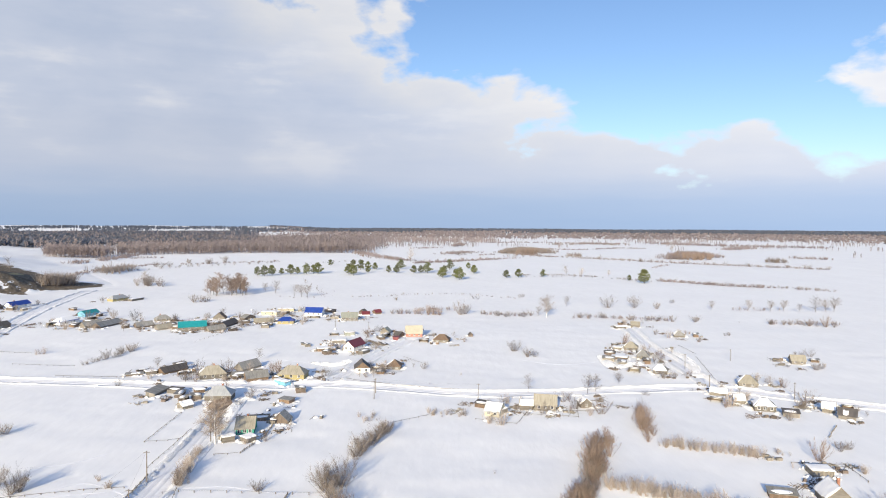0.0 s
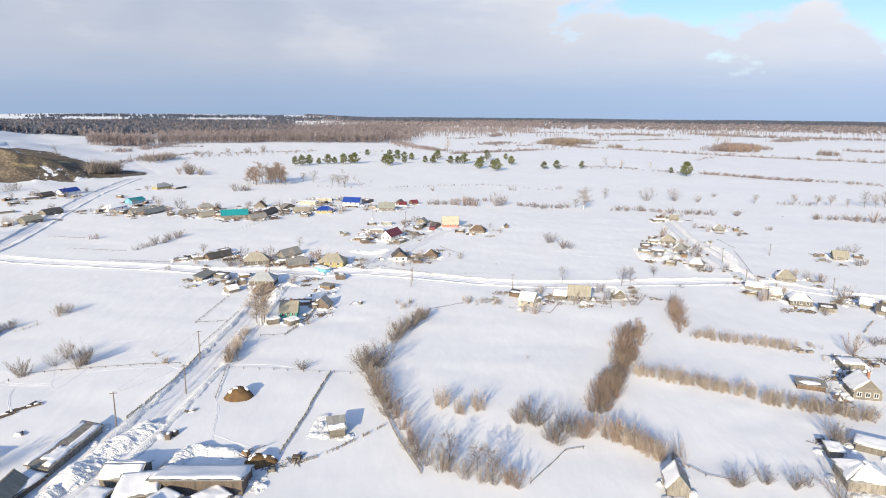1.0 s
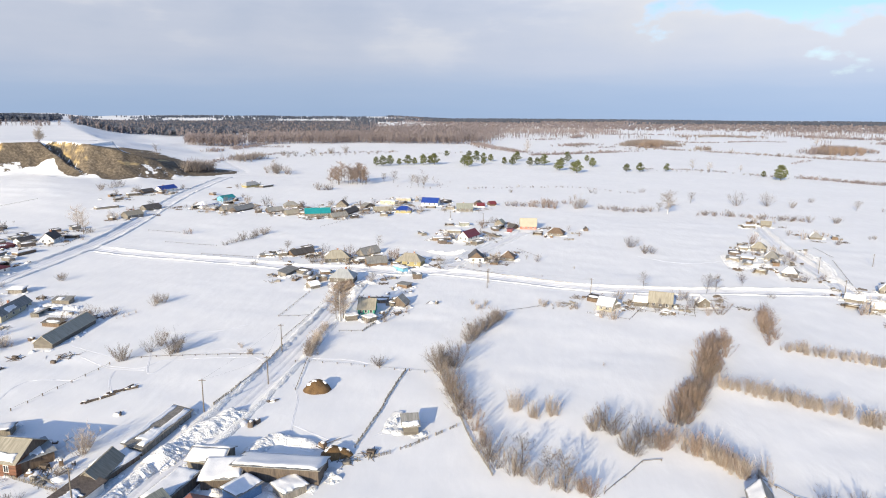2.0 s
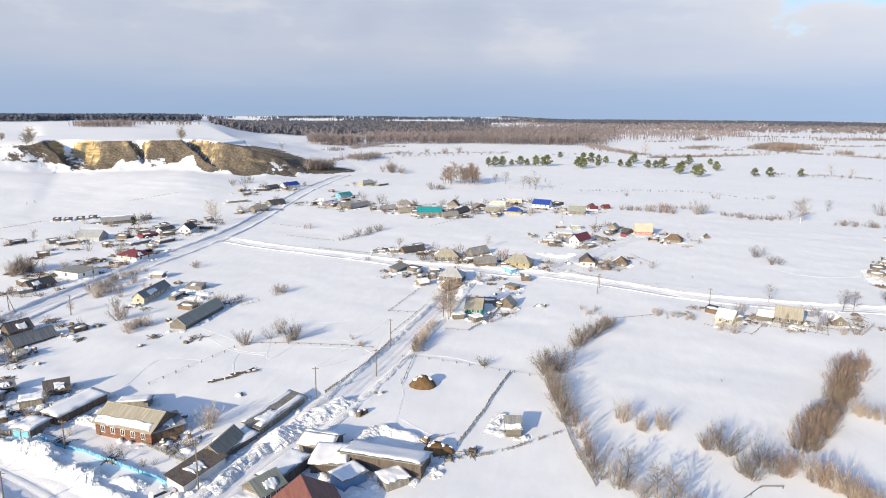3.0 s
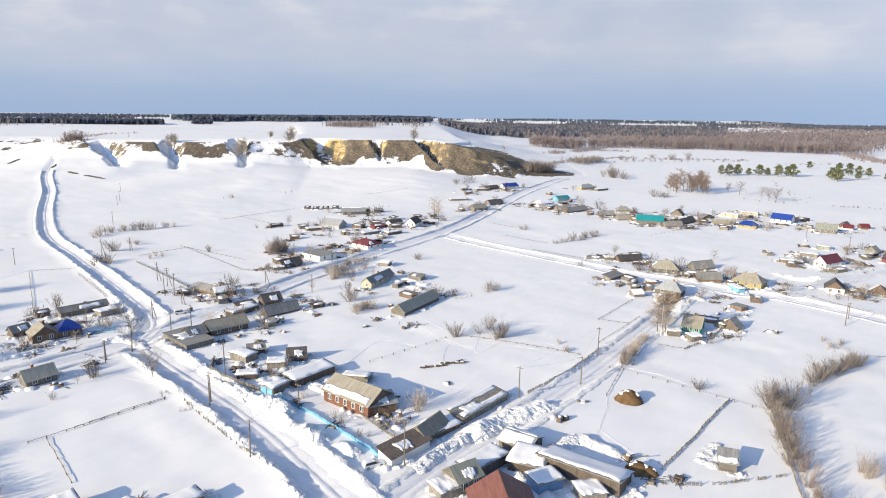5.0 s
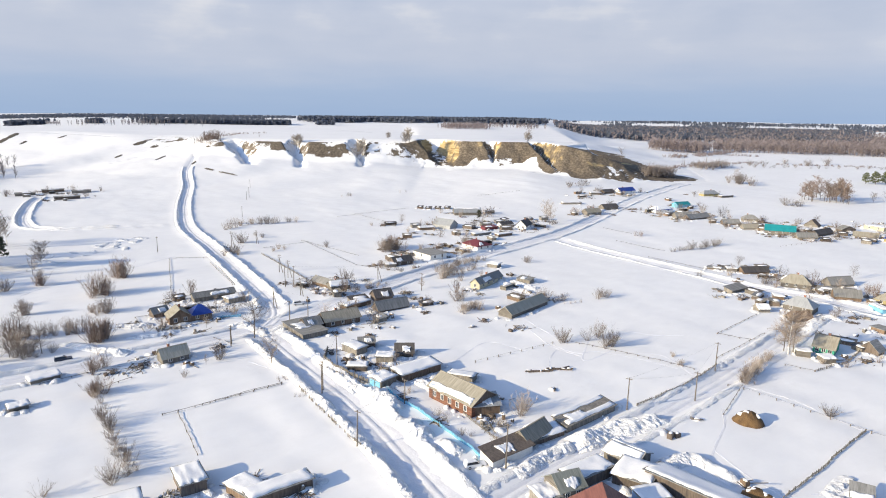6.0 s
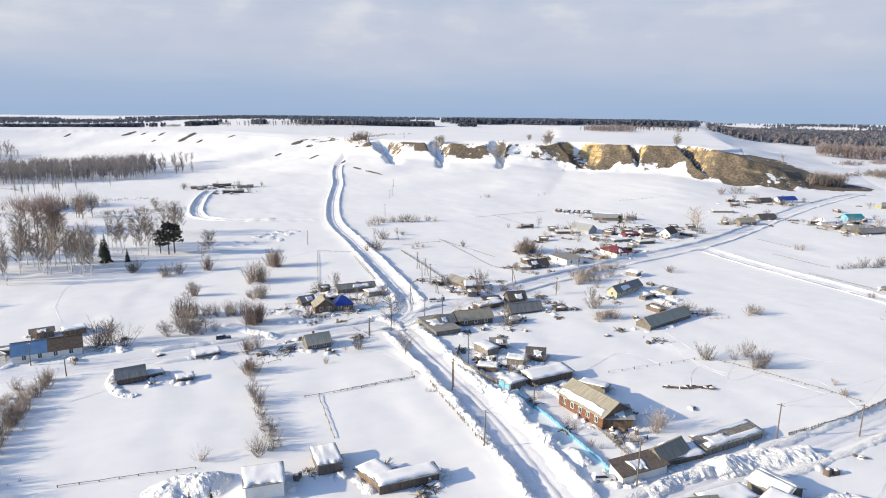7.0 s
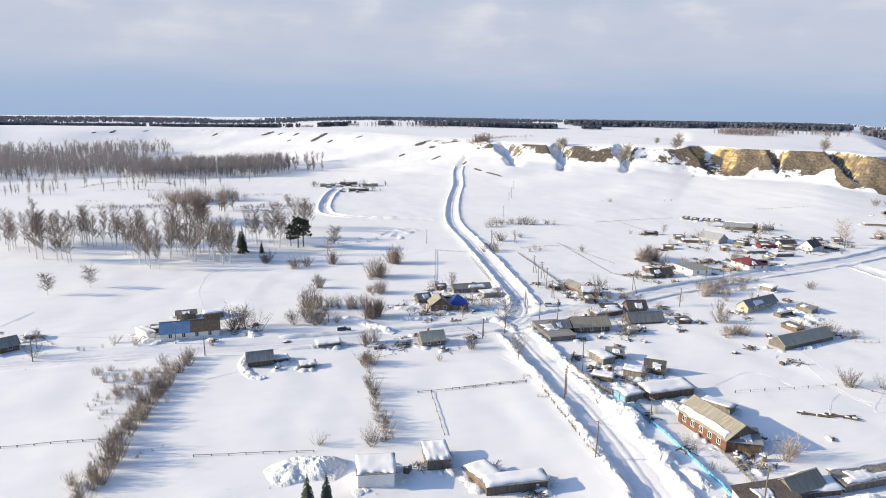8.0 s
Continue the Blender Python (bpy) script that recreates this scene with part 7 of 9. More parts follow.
# garden shrubs along the main street
row_of("straw", [(-195.2, 165.6), (-198.5, 180.0), (-200.5, 195.4)], 1.4, 3.6, 1.2)
clump("straw", -150.8, 140.4, 8, 5, 3.5)
clump("bush", -160.0, 145.1, 3, 2, 4.5)
clump("straw", -243.5, 175.3, 8, 5, 5.2)
clump("bush", -142.1, 168.0, 4, 2.5, 3.2)
plant("scots", -274.3, 263.0, 7.0)
clump("straw", -232.5, 189.6, 4, 4, 3.4)
clump("straw", -219.7, 153.5, 5, 5, 2.6)
clump("straw", -248.4, 226.2, 3, 3, 3.0)


# ---- woods: too many trees to count, one object each ----
def woods(label, az0, az1, r0, r1, count, height, mat, seed, conifer=False, blades=9, thin=None, clumpy=0.0, clump_scale=120.0, subs=0, fat=1.0, wide_crown=0.6):
    """Bare or evergreen trees spread over a sector of the plain, denser in clumps."""
    rng = np.random.RandomState(seed)
    az, r = np.radians(rng.uniform(az0, az1, count)), np.sqrt(rng.uniform(r0 * r0, r1 * r1, count))
    x, y = -np.sin(az) * r, np.cos(az) * r
    ends = np.clip(np.minimum(np.degrees(az) - az0, az1 - np.degrees(az)) / (0.12 * (az1 - az0)), 0, 1)
    ragged = rng.rand(count) < 0.15 + 0.85 * ends
    x, y = x[ragged], y[ragged]
    if clumpy:
        keep = hash_noise(x, y, clump_scale, seed) * 0.65 + hash_noise(x, y, clump_scale * 0.37, seed + 1) * 0.35 > clumpy
        x, y = x[keep], y[keep]
    z, h = ground_z(x, y), height * (rng.uniform(0.92, 1.05, len(x)) if conifer else rng.uniform(0.8, 1.12, len(x)))
    verts, faces = [], []
    wide = max(0.1, np.median(r) * 0.00022)
    fine = max(0.09, np.median(r) * 0.00026) * fat
    for i in range(len(x)):
        cx, cy, cz, hh = x[i], y[i], z[i] - 0.3, h[i]
        n = len(verts)
        a = rng.uniform(0, 6.28)
        ca, sa = math.cos(a) * wide * 1.2, math.sin(a) * wide * 1.2
        verts += [(cx - ca, cy - sa, cz), (cx + ca, cy + sa, cz), (cx, cy, cz + hh * (0.72 if fat > 1 else 1.0))]
        faces.append((n, n + 1, n + 2))
        for b in range(blades):
            t = rng.uniform(0.15, 0.8)
            a = rng.uniform(0, 6.28)
            ux, uy = math.cos(a), math.sin(a)
            n = len(verts)
            if conifer:
                rad, q = hh * 0.25 * (1.25 - t), cz + hh * t
                w = hh * 0.26
                verts += [(cx + ux * rad - uy * w, cy + uy * rad + ux * w, q - hh * 0.06), (cx + ux * rad + uy * w, cy + uy * rad - ux * w, q - hh * 0.06), (cx, cy, q + hh * 0.2)]
            else:
                ln = hh * rng.uniform(0.2, 0.4)
                rise = rng.uniform(0.5, 1.1)
                ex, ey, ez = cx + ux * ln * wide_crown, cy + uy * ln * wide_crown, cz + hh * t + ln * rise
                w = fine * rng.uniform(0.8, 1.6)
                q = cz + hh * t
                verts += [(cx - uy * w, cy + ux * w, q), (cx + uy * w, cy - ux * w, q), (ex, ey, ez)]
                for _ in range(subs):
                    s = rng.uniform(0.3, 0.9)
                    k = len(verts)
                    bx, by, bz = cx + (ex - cx) * s, cy + (ey - cy) * s, q + (ez - q) * s
                    gx_, gy_, gz_ = rng.uniform(-0.3, 0.3) * ln, rng.uniform(-0.3, 0.3) * ln, rng.uniform(0.15, 0.55) * ln
                    verts += [(bx - uy * w * 0.7, by + ux * w * 0.7, bz), (bx + uy * w * 0.7, by - ux * w * 0.7, bz), (bx + gx_, by + gy_, bz + gz_)]
                    faces.append((k, k + 1, k + 2))
            faces.append((n, n + 1, n + 2))
    bl = Build()
    bl.v, bl.f = verts, faces
    ob = part("woodland", bl, mat)
    return tagged(ob, label, "woodland", "", "stuff")


BARE = "distant leafless birch wood on the snowy plain"
PINEY = "dark conifer shelterbelt on the snowy plateau"
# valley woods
woods(BARE, 27.4, 32.0, 1180, 1290, 330, 20, HAZED_WOOD, 1, blades=16, subs=1, fat=1.5, wide_crown=0.95, clumpy=0.25, clump_scale=40)
woods(BARE, 6.0, 28.6, 1290, 1450, 1900, 18, HAZED_WOOD, 2, blades=12, subs=1, fat=1.4, wide_crown=0.95, clumpy=0.3, clump_scale=60)
woods(BARE, 5.0, 27.0, 1430, 2300, 8000, 17, HAZED_WOOD, 3, blades=5, fat=2.2, wide_crown=1.1, clumpy=0.18, clump_scale=200)
woods(PINEY, 16.0, 40.0, 1700, 3300, 5200, 19, HAZED_PINE, 4, True, blades=12, clumpy=0.12, clump_scale=300)
woods(BARE, 16.0, 40.0, 1650, 3200, 4200, 19, HAZED_WOOD, 24, blades=6, fat=2.2, wide_crown=1.1, clumpy=0.3, clump_scale=240)
woods(BARE, -5.0, 9.0, 1880, 2150, 1200, 15, HAZED_WOOD, 5, fat=1.6, blades=6, clumpy=0.25, clump_scale=80)
woods(BARE, -42.0, 16.0, 2350, 4600, 14000, 13, HAZED_WOOD, 6, blades=4, fat=4.5, wide_crown=1.2, clumpy=0.27, clump_scale=420)
woods("far dark conifer wood along the horizon", -42.0, 12.0, 3400, 4750, 11250, 18, HAZED_PINE, 7, True, blades=11, clumpy=0.3, clump_scale=500)
woods(BARE, -38.0, -6.0, 1150, 2350, 2100, 12, HAZED_WOOD, 8, blades=12, clumpy=0.6, clump_scale=160)
woods(BARE, -8.0, 9.0, 1350, 2000, 700, 11, HAZED_WOOD, 9, blades=12, clumpy=0.6, clump_scale=150)
woods(PINEY, 8.0, 41.0, 3700, 4700, 3900, 16, HAZED_PINE, 21, True, blades=10, clumpy=0.52, clump_scale=260)
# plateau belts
woods(PINEY, 59.0, 86.0, 1530, 1640, 4350, 12.5, HAZED_PINE, 10, True, blades=13, clumpy=0.4, clump_scale=130)
woods(PINEY, 80.0, 113.0, 1700, 1900, 3750, 12.5, HAZED_PINE, 11, True, blades=13, clumpy=0.44, clump_scale=200)
woods(BARE, 40.5, 50.0, 1250, 1480, 1100, 12, HAZED_WOOD, 12, blades=11, fat=1.4, wide_crown=1.0, clumpy=0.46, clump_scale=70)
woods(PINEY, 40.5, 62.0, 1900, 2500, 3900, 19, HAZED_PINE, 13, True, blades=12, clumpy=0.3, clump_scale=300)
woods(PINEY, 62.0, 113.0, 2300, 3600, 6450, 13, HAZED_PINE, 14, True, blades=11, clumpy=0.42, clump_scale=400)
woods(BARE, 68.0, 82.0, 1330, 1480, 200, 12, GREY_TWIG, 15, blades=14, clumpy=0.5, clump_scale=40)
# birch woods under the western slope
woods("grey birch wood at the foot of the slope", 86.0, 99.5, 650, 790, 900, 14.5, GREY_TWIG, 16, blades=20, subs=2, clumpy=0.2, clump_scale=50, fat=0.8, wide_crown=0.85)
woods("grey birch wood at the foot of the slope", 97.0, 114.0, 690, 900, 1150, 14.5, GREY_TWIG, 17, blades=18, subs=2, clumpy=0.22, clump_scale=60, fat=0.8, wide_crown=0.85)
woods("grey birch wood at the foot of the slope", 95.0, 113.0, 900, 1000, 520, 14, GREY_TWIG, 20, blades=16, subs=1, clumpy=0.15, clump_scale=60, wide_crown=0.85)
woods("scattered birches on the snowy meadow", 83.0, 87.5, 690, 760, 40, 13, GREY_TWIG, 18, blades=30, subs=2, wide_crown=0.8)
woods("scattered birches on the snowy meadow", 89.0, 112.0, 560, 650, 110, 10, TWIG_PALE, 19, blades=22, subs=1, clumpy=0.4, clump_scale=40, fat=0.8)


def band(label, points, gap, height, width, mat, seed, blades=7, fat=0.13):
    """A far hedge or strip of scrub along a line, too tangled to count."""
    rng = np.random.RandomState(seed)
    line = spline(points, gap)
    n = len(line)
    x, y = line[:, 0] + rng.normal(0, width, n), line[:, 1] + rng.normal(0, width, n)
    keep = hash_noise(x, y, 38, seed) > 0.2
    x, y = x[keep], y[keep]
    z, h = ground_z(x, y) - 0.2, height * rng.uniform(0.5, 1.25, len(x))
    bl = Build()
    for i in range(len(x)):
        for _ in range(blades):
            a, r = rng.uniform(0, 6.28), rng.uniform(0, 0.35) * h[i]
            u, v = math.cos(a), math.sin(a)
            q, e = rng.uniform(0, 0.45) * h[i], rng.uniform(0.6, 1.0) * h[i]
            w, lean = fat * rng.uniform(0.7, 1.4), rng.uniform(0.15, 0.5) * h[i]
            bx, by = x[i] + u * r, y[i] + v * r
            bl.quad((bx - v * w, by + u * w, z[i] + q), (bx + v * w, by - u * w, z[i] + q), (bx + u * lean, by + v * lean, z[i] + e))
    return tagged(part("scrub", bl, mat), label, "hedge", "", "stuff")


band("line of grey leafless scrub across the plain", [(124, 1306), (207, 1147), (282, 1096), (349, 1022), (412, 970), (470, 926), (528, 875)], 1.14, 3.6, 2.5, HAZED_WOOD, 201, 7, 0.3)
band("line of grey leafless scrub across the plain", [(233, 692), (259, 672), (277, 647), (298, 633), (316, 627)], 0.6, 3.8, 2.2, HAZED_WOOD, 202, 7, 0.26)
band("line of grey leafless scrub across the plain", [(316, 627), (343, 619), (362, 595)], 1.56, 3.2, 3, HAZED_WOOD, 203, 7, 0.24)
band("line of grey leafless scrub across the plain", [(92, 756), (139, 761), (174, 744), (202, 708), (223, 691)], 1.32, 2.6, 2, HAZED_WOOD, 204, 7, 0.24)
band("line of grey leafless scrub across the plain", [(-42, 971), (0, 1006), (45, 1041), (89, 1078)], 0.6, 4.2, 4, HAZED_WOOD, 205, 7, 0.3)
band("line of grey leafless scrub across the plain", [(89, 1078), (130, 1116)], 2.4, 4, 4, HAZED_WOOD, 206, 7, 0.3)
band("line of grey leafless scrub across the plain", [(9, 1240), (34, 1312), (64, 1316)], 0.6, 5, 12, HAZED_WOOD, 207, 7, 0.36)
band("line of grey leafless scrub across the plain", [(68, 1212), (96, 1236)], 1.2, 3.4, 5, HAZED_WOOD, 208, 7, 0.36)
band("line of grey leafless scrub across the plain", [(211, 1536), (314, 1467), (423, 1553), (483, 1536)], 1.2, 4, 5, HAZED_WOOD, 209, 7, 0.42)
band("line of grey leafless scrub across the plain", [(133, 1935), (252, 1964), (398, 1868), (521, 1858)], 1.8, 5, 8, HAZED_WOOD, 210, 7, 0.6)
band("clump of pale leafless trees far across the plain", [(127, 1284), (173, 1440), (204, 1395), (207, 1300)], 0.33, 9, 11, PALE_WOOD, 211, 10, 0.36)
band("clump of brown leafless trees far across the plain", [(399, 1115), (470, 1229), (487, 1162)], 0.36, 10, 12, HAZED_WOOD, 212, 10, 0.36)
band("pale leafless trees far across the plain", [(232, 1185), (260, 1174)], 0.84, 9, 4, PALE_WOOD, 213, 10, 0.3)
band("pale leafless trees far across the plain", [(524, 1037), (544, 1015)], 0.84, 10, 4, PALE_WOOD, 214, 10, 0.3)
band("line of grey leafless scrub across the plain", [(631, 1155), (661, 1101)], 0.96, 6, 6, HAZED_WOOD, 215, 7, 0.36)
band("line of grey leafless scrub across the plain", [(274, 1065), (317, 1043)], 1.2, 5, 4, HAZED_WOOD, 216, 7, 0.3)
band("line of grey leafless scrub across the plain", [(624, 1963), (705, 1775), (813, 1695), (960, 1605)], 1.32, 8, 14, HAZED_WOOD, 217, 7, 0.6)
band("line of grey leafless scrub across the plain", [(651, 1483), (748, 1560)], 0.96, 9, 12, HAZED_WOOD, 218, 7, 0.48)
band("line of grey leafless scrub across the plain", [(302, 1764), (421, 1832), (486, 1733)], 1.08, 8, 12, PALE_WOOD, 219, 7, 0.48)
band("line of grey leafless scrub across the plain", [(-64, 1479), (-7, 1550)], 1.8, 5, 8, HAZED_WOOD, 220, 7, 0.48)
band("line of grey leafless scrub across the plain", [(28, 1620), (52, 1739)], 1.2, 9, 5, HAZED_WOOD, 221, 7, 0.48)
band("line of grey leafless scrub across the plain", [(289, 888), (405, 1059)], 3.0, 3, 3, HAZED_WOOD, 222, 7, 0.3)
band("line of grey leafless scrub across the plain", [(-390, 668), (-407, 771), (-414, 893), (-370, 925), (-316, 966), (-256, 1004)], 1.32, 3.4, 3, HAZED_WOOD, 223, 7, 0.26)
band("line of grey leafless scrub across the plain", [(-172, 1317), (-121, 1158), (-74, 1065), (-44, 1011)], 0.78, 5.5, 7, HAZED_WOOD, 224, 7, 0.36)
band("line of grey leafless scrub across the plain", [(-466, 1256), (-406, 1317)], 0.9, 6, 6, HAZED_WOOD, 225, 7, 0.42)
band("line of grey leafless scrub across the plain", [(-517, 1054), (-469, 1076)], 1.8, 5, 5, HAZED_WOOD, 226, 7, 0.36)
band("line of grey leafless scrub across the plain", [(-519, 890), (-520, 969), (-554, 1152)], 1.2, 6, 6, HAZED_WOOD, 227, 7, 0.36)
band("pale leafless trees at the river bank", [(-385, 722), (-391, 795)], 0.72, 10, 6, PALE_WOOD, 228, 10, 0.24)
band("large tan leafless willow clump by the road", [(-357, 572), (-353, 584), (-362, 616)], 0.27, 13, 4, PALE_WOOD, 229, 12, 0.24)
band("line of grey leafless scrub across the plain", [(-19, 460), (5, 458)], 0.84, 3.4, 2.5, HAZED_WOOD, 230, 7, 0.17)
band("line of grey leafless scrub across the plain", [(28, 439), (58, 432)], 1.32, 3.4, 2, HAZED_WOOD, 231, 7, 0.17)
band("line of grey leafless scrub across the plain", [(89, 427), (119, 424), (148, 414)], 1.08, 3.0, 2, HAZED_WOOD, 232, 7, 0.16)
band("line of grey leafless scrub across the plain", [(206, 404), (246, 400)], 1.2, 3.2, 2, HAZED_WOOD, 233, 7, 0.16)
band("line of grey leafless scrub across the plain", [(212, 464), (280, 457)], 1.8, 3.6, 2, HAZED_WOOD, 234, 7, 0.16)
band("line of grey leafless scrub across the plain", [(-75, 535), (6, 558), (61, 532)], 3.0, 1.8, 2, HAZED_WOOD, 235, 7, 0.16)
band("line of grey leafless scrub across the plain", [(-154, 699), (-101, 545), (-138, 537)], 4.2, 1.6, 3, HAZED_WOOD, 236, 7, 0.16)
band("tangle of grey shrubs along the frozen stream", [(-460, -87), (-463, -70), (-464, -48)], 0.48, 3.0, 3, GREY_TWIG, 237, 7, 0.11)
band("tangle of grey shrubs along the frozen stream", [(-446, -1), (-448, 20), (-444, 46)], 0.54, 3.0, 2.5, GREY_TWIG, 238, 7, 0.11)
band("dry reeds in the snow by the frozen stream", [(-589, -125), (-621, -108), (-618, -70), (-596, -54)], 0.78, 1.5, 2, GREY_TWIG, 239, 5, 0.12)
band("dry reeds in the snow by the frozen stream", [(-558, -108), (-568, -80), (-552, -63)], 1.2, 1.2, 2, GREY_TWIG, 240, 5, 0.12)
band("dry reeds in the snow by the frozen stream", [(-503, -108), (-495, -94)], 1.2, 1.4, 2, GREY_TWIG, 241, 5, 0.12)
band("dense brown leafless thicket on the meadow", [(-492, -45), (-477, -34), (-491, -26)], 0.3, 11, 6, HAZED_WOOD, 242, 14, 0.12)
band("small grey birch stand on the meadow", [(-496, -15), (-480, -4)], 0.48, 11, 4, GREY_TWIG, 243, 14, 0.1)
band("tangle of grey shrubs along the frozen stream", [(-477, -25), (-508, 7), (-507, 35)], 1.32, 2.4, 3, GREY_TWIG, 244, 6, 0.12)
band("pale leafless trees on the crest", [(-2359, -80), (-2360, -16)], 1.5, 8, 4, TWIG_PALE, 245, 8, 0.3)
band("grey leafless trees on the crest", [(-1714, 148), (-1601, 170)], 1.5, 7, 4, GREY_TWIG, 246, 8, 0.3)
band("grey leafless trees on the crest", [(-1670, 260), (-1605, 283)], 1.2, 8, 5, GREY_TWIG, 247, 8, 0.3)
band("brown leafless thicket beside the hill road", [(-708, 259), (-713, 269), (-717, 280)], 0.42, 10, 4, TWIG_RED, 248, 12, 0.16)
band("line of grey leafless scrub across the plain", [(-753, 294), (-855, 371), (-853, 405)], 1.8, 3, 4, HAZED_WOOD, 249, 7, 0.18)


# ---- poles, fences, heaps and small things ----
def pole(x, y, h, kind="plain"):
    """A wooden line pole; braced: with a leaning strut; cross: with a second arm and a strut."""
    lab = {"plain": "weathered wooden power pole standing in snow", "braced": "wooden power pole with a leaning strut", "cross": "wooden power pole with crossarm and strut"}[kind]
    rng = random.Random(int(x * 7 + y))
    ob = thing("power_pole", pose(x, y, gz(x, y), rng.uniform(-1.2, 1.2), rng.uniform(-1.2, 1.2), rng.uniform(0, 40)), lab, "pole", "power poles")
    part("post", Build().rod((0, 0, -0.5), (0, 0, h), 0.15, 0.10, 8), POLE_WOOD, ob)
    if kind != "plain":
        part("strut", Build().rod((1.7, 0.2, -0.4), (0.1, 0, h * 0.8), 0.13, 0.09, 7), POLE_WOOD, ob)
    arms = [h - 0.35] + ([h - 1.1] if kind == "cross" else [])
    for z in arms:
        w = 0.75 if kind != "cross" else 1.0
        arm = part("crossarm", Build().box(-w, -0.06, z - 0.06, w, 0.06, z + 0.06), POLE_WOOD, ob)
        for s in (-w + 0.1, w - 0.1):
            part("insulator", Build().rod((s, 0, z + 0.06), (s, 0, z + 0.26), 0.05, 0.035, 6), WHITE_PAINT, arm)
    return ob


PICKET = Build().hull([(-0.075, -0.025, 0), (0.075, -0.025, 0), (0.075, 0.025, 0), (-0.075, 0.025, 0)], [(-0.06, -0.02, 1), (0.06, -0.02, 1), (0.06, 0.02, 1), (-0.06, 0.02, 1)]).mesh("picket")
BLUE_BOARD = Build().box(-0.123, -0.02, 0, 0.123, 0.02, 1).mesh("board")
GREY_BOARD = Build().box(-0.123, -0.02, 0, 0.12, 0.02, 1).mesh("board")


def fence(kind, points):
    """A run of fence half buried in snow. kind: rail, picket, wire, broken, blue."""
    labels = {"rail": "low pole-and-rail fence half buried in snow", "picket": "grey weathered picket fence deep in snow", "wire": "thin wire fence on short posts",
              "broken": "broken grey plank fence along the snowbank", "board": "grey weathered board fence round the yard", "blue": "sky-blue board fence along the lane"}
    ob = thing("fence", Matrix.Identity(4), labels[kind], "fence", "fences")
    rng = random.Random(int(points[0][0] * 13 + points[-1][1]))
    gap = {"rail": 3.2, "picket": 2.4, "wire": 4.0, "broken": 2.2, "blue": 2.2, "board": 2.2}[kind]
    tall = {"rail": 0.38, "picket": 0.7, "wire": 0.6, "broken": 0.7, "blue": 0.75, "board": 1.15}[kind]
    mat = BLUE_PAINT if kind == "blue" else GREY_WOOD if kind in ("picket", "broken", "board") else POLE_WOOD
    spots = []
    for (ax, ay), (bx, by) in zip(points[:-1], points[1:]):
        n = max(1, round(math.hypot(bx - ax, by - ay) / gap))
        spots += [(ax + (bx - ax) * i / n, ay + (by - ay) * i / n) for i in range(n)]
    spots.append(points[-1])
    spots = [(px + rng.uniform(-0.12, 0.12), py + rng.uniform(-0.12, 0.12)) for px, py in spots]
    zs = [gz(p[0], p[1]) for p in spots]
    for i, (px, py) in enumerate(spots):
        h = tall * rng.uniform(0.8, 1.2)
        part("post", Build().box(px - 0.08, py - 0.08, zs[i] - 0.4, px + 0.08, py + 0.08, zs[i] + h), mat, ob)
        if i == 0 or (kind == "broken" and rng.random() < 0.35):
            continue
        qx, qy = spots[i - 1]
        d = Vector((px - qx, py - qy, 0))
        s = Vector((-d.y, d.x, 0)).normalized() * 0.05
        za, zb = zs[i - 1], zs[i]
        if kind in ("rail", "wire"):
            for k in (0.85,):
                r = 0.02 if kind == "wire" else 0.055
                part("rail", Build().rod((qx, qy, za + tall * k + rng.uniform(-0.08, 0.08)), (px, py, zb + tall * k + rng.uniform(-0.08, 0.08)), r, r, 5), mat, ob)
        elif kind == "picket" or kind == "broken":
            part("rail", Build().rod((qx, qy, za + tall * 0.6), (px, py, zb + tall * 0.6), 0.05, 0.05, 4), mat, ob)
            n, turn = 7, math.degrees(math.atan2(d.y, d.x))
            for j in range(n):
                if rng.random() < (0.12 if kind == "picket" else 0.4):
                    continue
                t = (j + 0.5) / n
                pk = part("picket", PICKET, mat, ob)
                pk.matrix_world = pose(qx + d.x * t, qy + d.y * t, za + (zb - za) * t - 0.3, rng.uniform(-4, 4), rng.uniform(-4, 4), turn) @ Matrix.Diagonal((1, 1, 0.3 + tall * rng.uniform(0.75, 1.15), 1))
        else:
            n, turn = 9, math.degrees(math.atan2(d.y, d.x))
            for j in range(n):
                t = (j + 0.5) / n
                pk = part("board", BLUE_BOARD if kind == "blue" else GREY_BOARD, mat, ob)
                pk.matrix_world = pose(qx + d.x * t, qy + d.y * t, za + (zb - za) * t - 0.4, rng.uniform(-3, 9), rng.uniform(-2, 2), turn) @ Matrix.Diagonal((d.length / n / 0.25, 1, 0.4 + tall * rng.uniform(0.8, 1.1), 1))
    return ob


